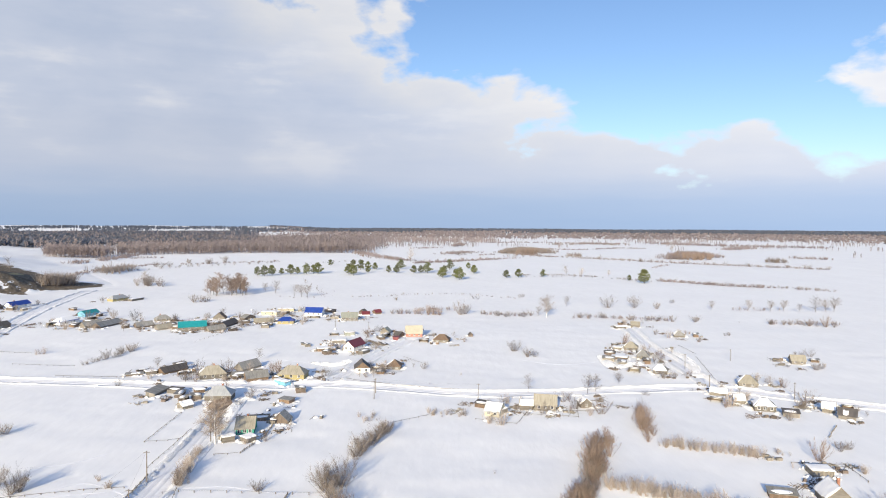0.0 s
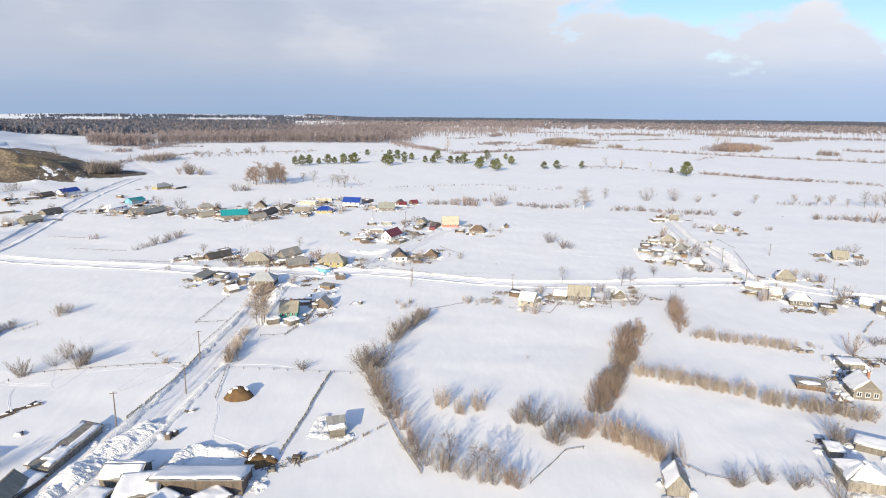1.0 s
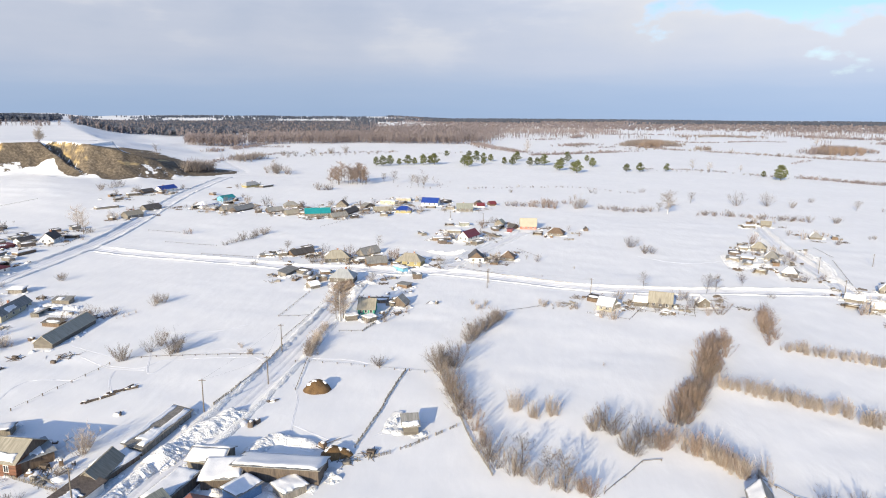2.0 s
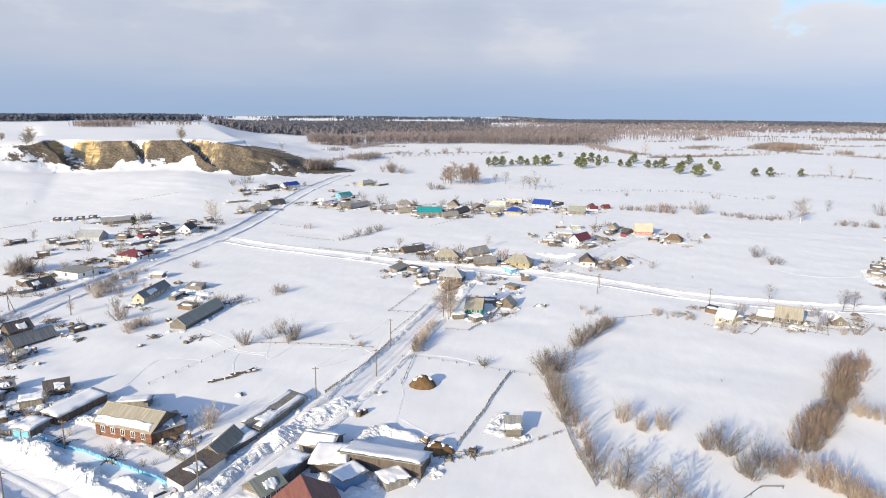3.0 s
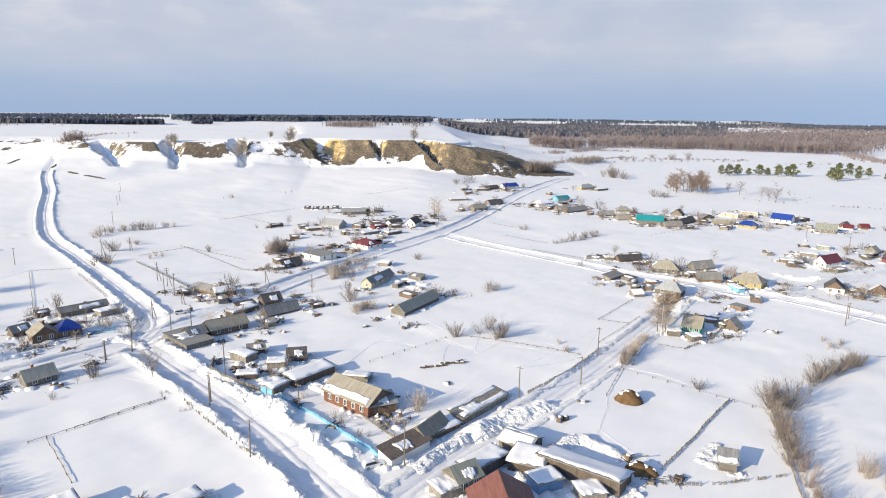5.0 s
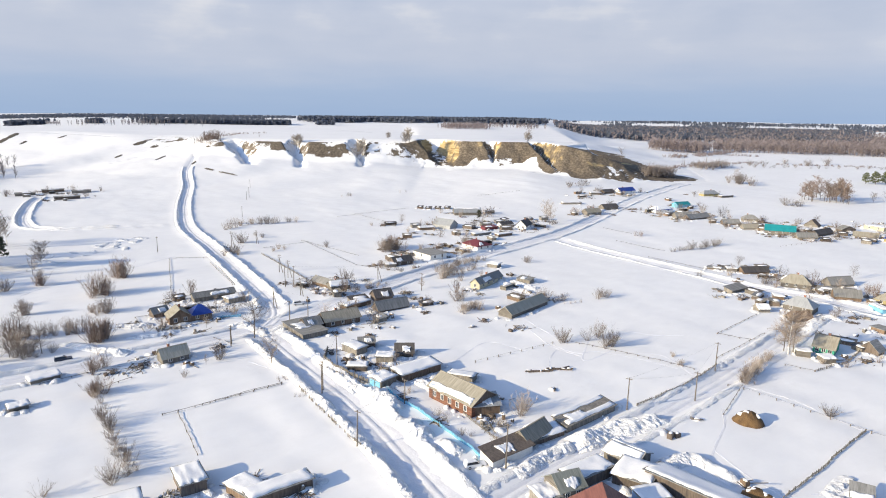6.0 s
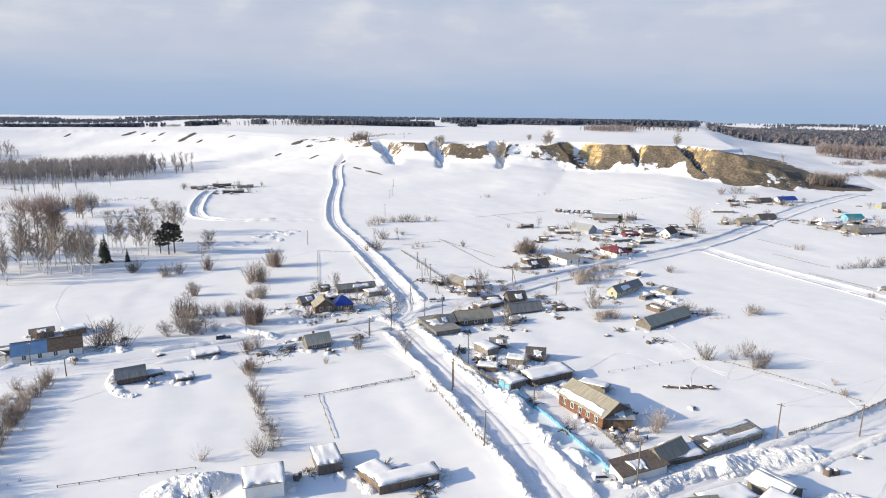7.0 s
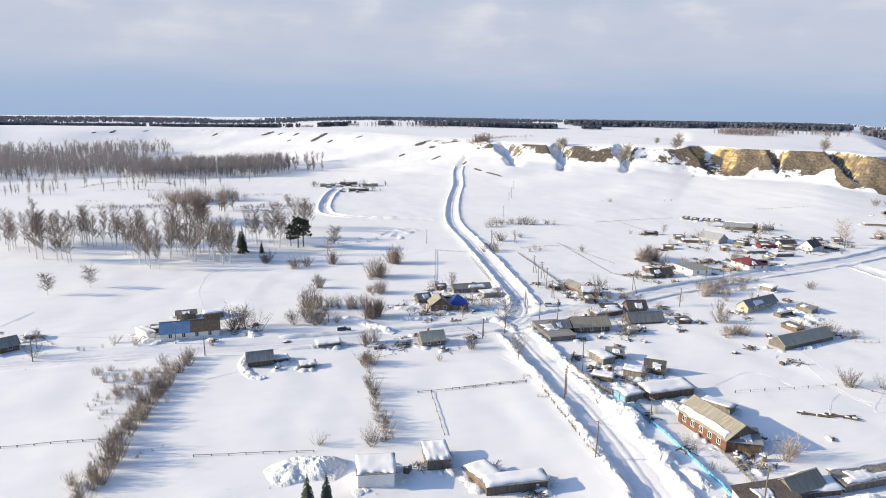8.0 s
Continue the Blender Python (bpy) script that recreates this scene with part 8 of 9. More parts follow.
def lumps_mesh(spots, name, label, mat=CHUNK):
    """Broken lumps of snow, one object."""
    rng = random.Random(len(spots))
    bl = Build()
    base = [(-1, 0, 0), (0, -1, 0), (1, 0, 0), (0, 1, 0)]
    for x, y, z, r in spots:
        n = len(bl.v)
        a = rng.uniform(0, 6.28)
        c, s = math.cos(a), math.sin(a)
        for px, py, _ in base:
            k = r * rng.uniform(0.7, 1.2)
            bl.v.append((x + (px * c - py * s) * k, y + (px * s + py * c) * k, z - r * 0.6))
        for px, py, _ in base:
            k = r * rng.uniform(0.35, 0.8)
            bl.v.append((x + (px * c - py * s) * k, y + (px * s + py * c) * k, z + r * rng.uniform(0.2, 0.7)))
        for i in range(4):
            j = (i + 1) % 4
            bl.f.append((n + i, n + j, n + 4 + j, n + 4 + i))
        bl.f.append((n + 4, n + 5, n + 6, n + 7))
    ob = part(name, bl, mat)
    return tagged(ob, label, "snow", "", "stuff")


def ridge(points, width, height, step=0.6, across=11, soft=True):
    """A rough bank of ploughed snow along a line: one continuous crest, broken by lumps of several sizes."""
    line = spline(points, step)
    run = np.gradient(line, axis=0)
    run /= np.linalg.norm(run, axis=1)[:, None]
    u = np.linspace(-1, 1, across)
    px = line[:, None, 0] + run[:, None, 1] * u * width
    py = line[:, None, 1] - run[:, None, 0] * u * width
    x, y = px.ravel(), py.ravel()
    n1, n2, n3, n4 = (hash_noise(x, y, s, 40 + i) for i, s in enumerate((7.0, 2.6, 1.1, 0.55)))
    top = np.clip(1 - np.abs(np.tile(u, len(line))) ** 1.6, 0, 1)
    ends = np.clip(np.minimum(np.arange(len(line)), np.arange(len(line))[::-1]) * step / width, 0, 1)
    top *= np.repeat(ends, across)
    h = height * top ** 0.8 * (0.3 + 0.75 * n1 + 0.4 * (n2 - 0.5)) + np.clip(top * 3, 0, 1) * height ** 0.5 * (0.32 * (n3 - 0.5) + 0.26 * (n4 - 0.5))
    base = np.array([gz(p, q) for p, q in zip(x, y)])
    z = base + h - 0.12 * (top < 0.12)
    bl = Build()
    bl.v = np.stack([x + (n4 - 0.5) * 0.3, y + (n3 - 0.5) * 0.3, z], -1).tolist()
    for i in range(len(line) - 1):
        for j in range(across - 1):
            q = i * across + j
            bl.f.append((q, q + 1, q + across + 1, q + across))
    ob = part("snow_bank", bl, CHUNK, smooth=soft)
    return tagged(ob, "rough bank of ploughed snow beside the road", "snow bank", "snow banks", "structure")


def snow_bank(points, width, height):
    """A free-standing heap left by the plough, with broken lumps on it."""
    ridge(points, width, height * 1.15, 0.45, 15, False)
    rng = random.Random(int(points[0][0] * 3 + points[0][1]))
    spots = []
    for px, py in spline(points, 0.6):
        for _ in range(3):
            sx, sy = px + rng.gauss(0, width * 0.55), py + rng.gauss(0, width * 0.55)
            spots.append((sx, sy, gz(sx, sy) + 0.03, rng.choice((0.06, 0.08, 0.1, 0.14, 0.2))))
    lumps_mesh(spots, "snow_lumps", "broken lumps of ploughed snow round a heap")


def earth_patch(x, y, length, width, turn):
    """Bare dark earth on a steep bank where snow has slid off."""
    rng = random.Random(int(x + y))
    bl = Build()
    c, s = math.cos(radians(turn)), math.sin(radians(turn))
    nu, nv = 14, 5
    for j in range(nv + 1):
        for i in range(nu + 1):
            u, v = (i / nu - 0.5) * length, (j / nv - 0.5) * width * (0.4 + 0.6 * math.sin(math.pi * (i + 0.6) / (nu + 1.2)))
            u, v = u + rng.uniform(-0.06, 0.06) * length, v + rng.uniform(-0.12, 0.12) * width
            px, py = x + c * u - s * v, y + s * u + c * v
            edge = i in (0, nu) or j in (0, nv)
            bl.v.append((px, py, gz(px, py) + (-0.3 if edge else rng.uniform(0.15, 0.55))))
    for j in range(nv):
        for i in range(nu):
            q = j * (nu + 1) + i
            bl.f.append((q, q + 1, q + nu + 2, q + nu + 1))
    return tagged(part("earth_patch", bl, DIRT), "bare dark earth showing through hillside snow", "earth", "earth patches", "structure")


def haystack(x, y, r, h):
    rng = random.Random(int(x * 5))
    ob = thing("haystack", pose(x, y, gz(x, y)), "brown rounded haystack in the snow", "haystack", "haystacks")
    part("hay", Build().mound(0, 0, 0, r, r * 0.8, h, 0.3, 8, 18, 0.07, rng), STRAW, ob, smooth=True)
    part("snow_cap", Build().mound(-0.3, -0.2, h * 0.93, r * 0.24, r * 0.18, h * 0.09, 0.2, 4, 12, 0.15, rng), ROOF_SNOW, ob, smooth=True)
    for a in (0.4, 2.1, 3.9):
        part("snow_patch", Build().mound(r * 0.42 * math.cos(a), r * 0.34 * math.sin(a), h * 0.72, r * 0.3, r * 0.16, h * 0.16, a, 4, 10, 0.2, rng), ROOF_SNOW, ob, smooth=True)
    return ob


def car(x, y, turn, paint, label):
    ob = thing("car", pose(x, y, gz(x, y) + 0.02, 0, 0, turn), label, "car", "parked cars")
    lower = Build().hull([(-2.0, -0.78, 0.28), (2.0, -0.78, 0.28), (2.0, 0.78, 0.28), (-2.0, 0.78, 0.28)], [(-2.05, -0.8, 0.82), (1.95, -0.76, 0.74), (1.95, 0.76, 0.74), (-2.05, 0.8, 0.82)])
    lower.hull([(-2.0, -0.76, 0.82), (0.85, -0.78, 0.8), (0.85, 0.78, 0.8), (-2.0, 0.76, 0.82)], [(-1.85, -0.6, 1.36), (0.15, -0.6, 1.38), (0.15, 0.6, 1.38), (-1.85, 0.6, 1.36)])
    part("body", lower, paint, ob)
    part("windscreen", Build().slab([(0.22, -0.56, 1.3), (0.8, -0.66, 0.86), (0.8, 0.66, 0.86), (0.22, 0.56, 1.3)], 0.02), GLASS, ob)
    for s in (-1, 1):
        part("side_window", Build().hull([(-1.8, s * 0.75, 0.88), (0.65, s * 0.76, 0.88), (0.65, s * 0.79, 0.88), (-1.8, s * 0.78, 0.88)], [(-1.7, s * 0.62, 1.28), (0.15, s * 0.62, 1.3), (0.15, s * 0.66, 1.3), (-1.7, s * 0.66, 1.28)]), GLASS, ob)
        part("headlight", Build().box(1.94, s * 0.6 - 0.16, 0.55, 1.985, s * 0.6 + 0.16, 0.7), WHITE_PAINT, ob)
    for wx in (-1.3, 1.25):
        for s in (-1, 1):
            wheel = part("wheel", Build().rod((wx, s * 0.66, 0.29), (wx, s * 0.83, 0.29), 0.29, 0.29, 14), RUBBER, ob)
            part("rim", Build().rod((wx, s * 0.83, 0.29), (wx, s * 0.845, 0.29), 0.17, 0.16, 10), GREY_METAL, wheel)
    part("bumper", Build().box(1.93, -0.72, 0.32, 2.06, 0.72, 0.46), RUBBER, ob)
    part("snow_cap", snow_patch([(-1.8, -0.55, 1.38), (0.1, -0.55, 1.38), (0.1, 0.55, 1.38), (-1.8, 0.55, 1.38)], 0, 1, 0, 1, 0.1, random.Random(3)), ROOF_SNOW, ob, smooth=True)
    return ob


def log_pile(ax, ay, bx, by):
    rng = random.Random(8)
    ob = thing("log_pile", Matrix.Identity(4), "row of dark logs lying in the snow", "logs")
    d = Vector((bx - ax, by - ay, 0))
    n = int(d.length / 0.5)
    side = Vector((-d.y, d.x, 0)).normalized()
    for i in range(n):
        if rng.random() < 0.12:
            continue
        c = Vector((ax, ay, 0)) + d * ((i + 0.5) / n)
        z = gz(c.x, c.y)
        v = (d.normalized() + side * rng.uniform(-0.35, 0.35)) * rng.uniform(0.9, 1.5)
        c = c + side * rng.uniform(-0.8, 0.8)
        r = rng.uniform(0.16, 0.25)
        lg = part("log", Build().rod((c.x - v.x, c.y - v.y, z + 0.2), (c.x + v.x, c.y + v.y, z + 0.2), r, r * 0.9, 7), DARK_WOOD, ob)
        if i % 3 == 0:
            part("snow_cap", Build().mound(c.x, c.y, z + 0.34, 0.75, 0.36, 0.16, rng.uniform(0, 3), 3, 8, 0.2, rng), ROOF_SNOW, lg, smooth=True)
    return ob


def debris(x, y):
    """A dark thing sticking out of the drift."""
    rng = random.Random(int(x * 11 + y))
    ob = thing("board_heap", pose(x, y, gz(x, y), 0, 0, rng.uniform(0, 180)), "small heap of dark boards under snow", "heap", "board heaps")
    for i in range(5):
        bl = Build().box(-rng.uniform(0.7, 1.3), -0.12, 0.06 * i, rng.uniform(0.7, 1.3), 0.12, 0.06 * i + 0.08)
        b = part("board", bl, DARK_WOOD, ob)
        b.matrix_local = pose(rng.uniform(-0.3, 0.3), rng.uniform(-0.5, 0.5), 0.05, rng.uniform(-8, 8), rng.uniform(-8, 8), rng.uniform(-35, 35))
    part("snow_cap", Build().mound(0.1, 0.3, 0.2, 0.9, 0.6, 0.35, 0.4, 4, 10, 0.15, rng), ROOF_SNOW, ob, smooth=True)
    return ob


def junk(x, y):
    """Yard clutter: barrels, crates and planks under snow."""
    rng = random.Random(int(x * 19 + y * 3))
    ob = thing("yard_clutter", pose(x, y, gz(x, y), 0, 0, rng.uniform(0, 180)), "yard clutter of crates, planks and snow", "clutter", "yard clutter")
    for i in range(rng.randint(2, 4)):
        px, py = rng.uniform(-1.6, 1.6), rng.uniform(-1.2, 1.2)
        if rng.random() < 0.5:
            w, h = rng.uniform(0.35, 0.8), rng.uniform(0.5, 1.1)
            b = part("crate", Build().box(-w, -w * 0.7, -0.3, w, w * 0.7, h), rng.choice((DARK_WOOD, BROWN_WOOD, GREY_WOOD)), ob)
            b.matrix_local = pose(px, py, 0, 0, 0, rng.uniform(0, 90))
            part("snow_cap", Build().mound(0, 0, h + 0.03, w * 0.9, w * 0.65, 0.22, 0, 4, 10, 0.12, rng), ROOF_SNOW, b, smooth=True)
        else:
            ln = rng.uniform(1.0, 2.2)
            b = part("plank", Build().box(-ln, -0.1, 0, ln, 0.1, 0.06), rng.choice((DARK_WOOD, GREY_WOOD)), ob)
            b.matrix_local = pose(px, py, rng.uniform(0.2, 0.6), rng.uniform(-10, 10), rng.uniform(-20, 20), rng.uniform(0, 180))
    part("drift", Build().mound(rng.uniform(-1, 1), rng.uniform(-1, 1), 0, 1.5, 1.1, 0.55, rng.uniform(0, 3), 5, 12, 0.15, rng), ROOF_SNOW, ob, smooth=True)
    return ob


def scrap_heap(x, y, reach, seed):
    """Boards, poles and bits of old fence sticking out of trampled snow, too tangled to pick apart."""
    rng = random.Random(seed)
    bl = Build()
    for _ in range(rng.randint(14, 26)):
        px, py = x + rng.gauss(0, reach * 0.5), y + rng.gauss(0, reach * 0.4)
        z, an, ln = gz(px, py), rng.uniform(0, math.pi), rng.uniform(0.4, 1.7)
        tip = rng.choice((0.03, 0.06, 0.12, 0.3))
        dx, dy = math.cos(an) * ln, math.sin(an) * ln
        bl.rod((px - dx, py - dy, z - 0.05), (px + dx * (1 - tip * 0.6), py + dy * (1 - tip * 0.6), z + 0.1 + tip * ln), rng.uniform(0.04, 0.1), rng.uniform(0.04, 0.09), 4)
    for _ in range(rng.randint(1, 3)):
        px, py, w, h = x + rng.gauss(0, reach * 0.5), y + rng.gauss(0, reach * 0.4), rng.uniform(0.3, 0.8), rng.uniform(0.25, 0.8)
        bl.box(px - w, py - w * 0.6, gz(px, py) - 0.3, px + w, py + w * 0.6, gz(px, py) + h)
    ob = part("scrap_heap", bl, rng.choice((DARK_WOOD, DARK_WOOD, GREY_WOOD)))
    return tagged(ob, "tangle of old boards, poles and crates in snow", "heap", "scrap heaps", "stuff")


# lumps thrown up along the ploughed road edges
def roadside_lumps():
    rng = random.Random(77)
    spots = []
    for key, (pts, w, b) in ROADS.items():
        line = spline(pts, 0.9)
        for i in range(1, len(line) - 1):
            x, y = line[i]
            if x < -330 or y > 330 or y < -70 or x > 150:
                continue
            d = line[i + 1] - line[i - 1]
            d = d / np.linalg.norm(d)
            for s in (-1, 1):
                for _ in range(1):
                    o = s * (w + rng.uniform(0.2, 3.6))
                    spots.append((x + d[1] * o, y - d[0] * o, rng.choice((0.06, 0.08, 0.1, 0.13, 0.17, 0.24))))
    zs = [gz(p[0], p[1]) for p in spots]
    return [(p[0], p[1], z - 0.02, p[2]) for p, z in zip(spots, zs)]


lumps_mesh(roadside_lumps(), "snow_lumps", "broken lumps of snow along the ploughed roads")


def trail(points, width=0.22):
    """A trodden path: a shallow groove with soft rims."""
    line = spline(points, 1.2)
    run = np.gradient(line, axis=0)
    run /= np.linalg.norm(run, axis=1)[:, None]
    rng = random.Random(int(points[0][0] + points[0][1] * 7))
    offs = ((-1.5, -0.08), (-0.8, 0.035), (-0.3, 0.015), (0.3, 0.015), (0.8, 0.035), (1.5, -0.08))
    bl = Build()
    zs = [gz(px, py) for px, py in line]
    for i, (x, y) in enumerate(line):
        for o, dz in offs:
            k = o * width * rng.uniform(0.8, 1.25)
            bl.v.append((x + run[i][1] * k, y - run[i][0] * k, zs[i] + dz * rng.uniform(0.5, 1.4)))
    n = len(offs)
    for i in range(len(line) - 1):
        for j in range(n - 1):
            bl.f.append((i * n + j, i * n + j + 1, (i + 1) * n + j + 1, (i + 1) * n + j))
    return tagged(part("footpath", bl, PACKED), "narrow trodden footpath through the snow", "path", "footpaths", "structure")


# banks along the ploughed roads
def along(key, side, t0, t1):
    """The line of a road's edge between two shares of its length."""
    pts, w, b = ROADS[key]
    line = spline(pts, 4.0)
    run = np.gradient(line, axis=0)
    run /= np.linalg.norm(run, axis=1)[:, None]
    n = len(line)
    keep = slice(int(n * t0), max(int(n * t0) + 3, int(n * t1)))
    return [tuple(p) for p in (line + np.stack([run[:, 1], -run[:, 0]], -1) * side * (w + 1.5))[keep]]


for key, t0, t1, wide, tall, step in (("lane", 0.06, 1.0, 1.6, 0.9, 0.45), ("back_lane", 0.0, 0.93, 1.3, 0.45, 0.7), ("cross_street", 0.02, 0.97, 1.0, 0.42, 0.6),
                                      ("hill_road", 0.03, 0.62, 1.4, 0.8, 0.8), ("main_street", 0.36, 0.44, 1.4, 0.55, 1.0), ("main_street", 0.46, 0.83, 1.5, 0.6, 1.4),
                                      ("spur", 0.1, 1.0, 1.4, 0.8, 1.6), ("upper_lane", 0.05, 1.0, 1.6, 0.8, 1.2), ("yard_lane", 0.08, 1.0, 1.6, 0.8, 1.2)):
    for side in (-1, 1):
        ridge(along(key, side, t0, t1), wide, tall, step, 11 if key == "lane" else 9, key not in ("lane", "hill_road"))


# drifts and shovelled heaps against the buildings
def drifts():
    rng = random.Random(12)
    bl, spots = Build(), []
    for ob in [o for o in scene.objects if o.parent is None and o.get("category") in ("house", "shed", "barn", "hut", "garage")]:
        wall = next(c for c in ob.children if c.name.split(".")[0] == "wall")
        xs, ys = [v.co.x for v in wall.data.vertices], [v.co.y for v in wall.data.vertices]
        a, b = max(xs), max(ys)
        if math.hypot(ob.location.x, ob.location.y) > 470:
            continue
        for _ in range(int(5 + a * 0.9)):
            s = rng.choice((0, 1, 2, 3))
            px, py = ((rng.uniform(-a, a), -b - 0.6), (a + 0.6, rng.uniform(-b, b)), (rng.uniform(-a, a), b + 0.6), (-a - 0.6, rng.uniform(-b, b)))[s]
            p = ob.matrix_world @ Vector((px * rng.uniform(1, 1.25), py * rng.uniform(1, 1.3), 0))
            r, h = rng.uniform(0.7, 2.0), rng.uniform(0.2, 0.75)
            bl.mound(p.x, p.y, gz(p.x, p.y) - 0.05, r, r * rng.uniform(0.6, 1.0), h, rng.uniform(0, 3), 4, 9, 0.14, rng)
            for _ in range(3):
                spots.append((p.x + rng.uniform(-1.5, 1.5), p.y + rng.uniform(-1.5, 1.5), gz(p.x, p.y) + 0.05, rng.choice((0.1, 0.15, 0.2, 0.28))))
    ob = part("snow_drifts", bl, CHUNK, smooth=True)
    tagged(ob, "drifts and shovelled heaps of snow round the buildings", "snow", "", "stuff")
    lumps_mesh(spots, "snow_lumps", "lumps of shovelled snow round the buildings")


drifts()


def wire(a, b, sag=0.5):
    """A sagging line between two pole tops."""
    bl = Build()
    a, b = Vector(a), Vector(b)
    pts = [a.lerp(b, i / 8) - Vector((0, 0, sag * (1 - (i / 4 - 1) ** 2))) for i in range(9)]
    for p, q in zip(pts[:-1], pts[1:]):
        bl.rod(p, q, 0.012, 0.012, 3)
    return tagged(part("power_line", bl, RUBBER), "thin black power line between wooden poles", "cable", "power lines")


def lean_to(x, y, turn, length, deep, high):
    """A low open shed, half drifted in."""
    rng = random.Random(int(x * 7 + y * 23))
    ob = thing("lean_to", pose(x, y, gz(x, y), 0, 0, turn), "low dark lean-to half buried in drifted snow", "shed", "lean-tos")
    a, b = length / 2, deep / 2
    wall = Build().box(-a, b - 0.12, -0.4, a, b, high * 0.7).box(-a, -b, -0.4, -a + 0.12, b - 0.12, high * 0.7).box(a - 0.12, -b, -0.4, a, b - 0.12, high * 0.7)
    part("wall", wall, rng.choice((DARK_WOOD, GREY_WOOD, BROWN_WOOD)), ob)
    part("roof", Build().slab([(-a - 0.3, -b - 0.4, high), (a + 0.3, -b - 0.4, high), (a + 0.3, b + 0.3, high * 0.72), (-a - 0.3, b + 0.3, high * 0.72)], 0.1), rng.choice((SLATE, DARK_ROOF, GREY_WOOD)), ob)
    part("roof_snow", Build().mound(rng.uniform(-0.2, 0.2) * a, 0.2 * b, high * 0.86, a * 0.95, b * 0.8, 0.32, 0, 5, 14, 0.12, rng), ROOF_SNOW, ob, smooth=True)
    return ob


def yard_things():
    """Lean-tos, crates, planks, old fence runs and bare garden bushes round the dwellings."""
    rng = random.Random(21)
    built = []
    for ob in [o for o in scene.objects if o.parent is None and o.get("category") in ("house", "barn", "shed", "hut", "garage")]:
        walls = [c for c in ob.children if c.name.split(".")[0] == "wall"]
        if walls:
            vs = walls[0].data.vertices
            built.append((ob, max(v.co.x for v in vs), max(v.co.y for v in vs)))

    def free(x, y, r):
        if any((ob.location.x - x) ** 2 + (ob.location.y - y) ** 2 < (math.hypot(a, b) * 0.72 + r) ** 2 for ob, a, b in built):
            return False
        for key, (pts, w, b) in ROADS.items():
            if np.min(np.hypot(ROAD_LINES[key][:, 0] - x, ROAD_LINES[key][:, 1] - y)) < w + 2.5 + r:
                return False
        return True

    for ob, a, b in list(built):
        far = math.hypot(ob.location.x, ob.location.y)
        if ob["category"] not in ("house", "barn") or far > 640:
            continue

        def spot(reach, r):
            for _ in range(14):
                an = rng.uniform(0, 2 * math.pi)
                p = ob.matrix_world @ Vector((math.cos(an) * (a + reach * rng.uniform(0.6, 1.2)), math.sin(an) * (b + reach * rng.uniform(0.6, 1.2)), 0))
                if free(p.x, p.y, r):
                    return p
            return None

        turn = math.degrees(ob.matrix_world.to_euler().z)
        if far > 150:
            p = spot(7, 1.5)
            if p and rng.random() < 0.75:
                lean_to(p.x, p.y, turn + rng.choice((0, 90, 180)) + rng.uniform(-8, 8), rng.uniform(3, 6.5), rng.uniform(2.2, 3.4), rng.uniform(1.3, 2.1))
            for _ in range(3):
                p = spot(9, 0.3)
                if p:
                    plant(rng.choice(("bush", "straw", "straw", "red", "pale")), p.x, p.y, rng.uniform(1.6, 4.2))
            # two sides of an old garden fence
            s, e = rng.choice((-1, 1)), rng.choice((-1, 1))
            u, v = a + rng.uniform(5, 9), b + rng.uniform(4, 8)
            run = [ob.matrix_world @ Vector(q) for q in ((-s * u * 0.4, e * v, 0), (s * u, e * v, 0), (s * u, -e * v * 0.6, 0))]
            if rng.random() < 0.55 and all(free(q.x, q.y, -1.5) for q in run):
                fence(rng.choice(("rail", "rail", "wire")), [(q.x, q.y) for q in run])
        for _ in range(1):
            p = spot(5, 0.5)
            if p:
                junk(p.x, p.y)
        if far > 125:
            for k in range(4):
                p = spot(6 + 2 * k, 0.2)
                if p:
                    scrap_heap(p.x, p.y, rng.uniform(1.5, 3.2), int(p.x * 3 + p.y * 7))
            for _ in range(2):
                p = spot(8, 0.3)
                if p:
                    plant(rng.choice(("bush", "straw", "red", "dark", "pale")), p.x, p.y, rng.uniform(2.2, 6.0))


yard_things()



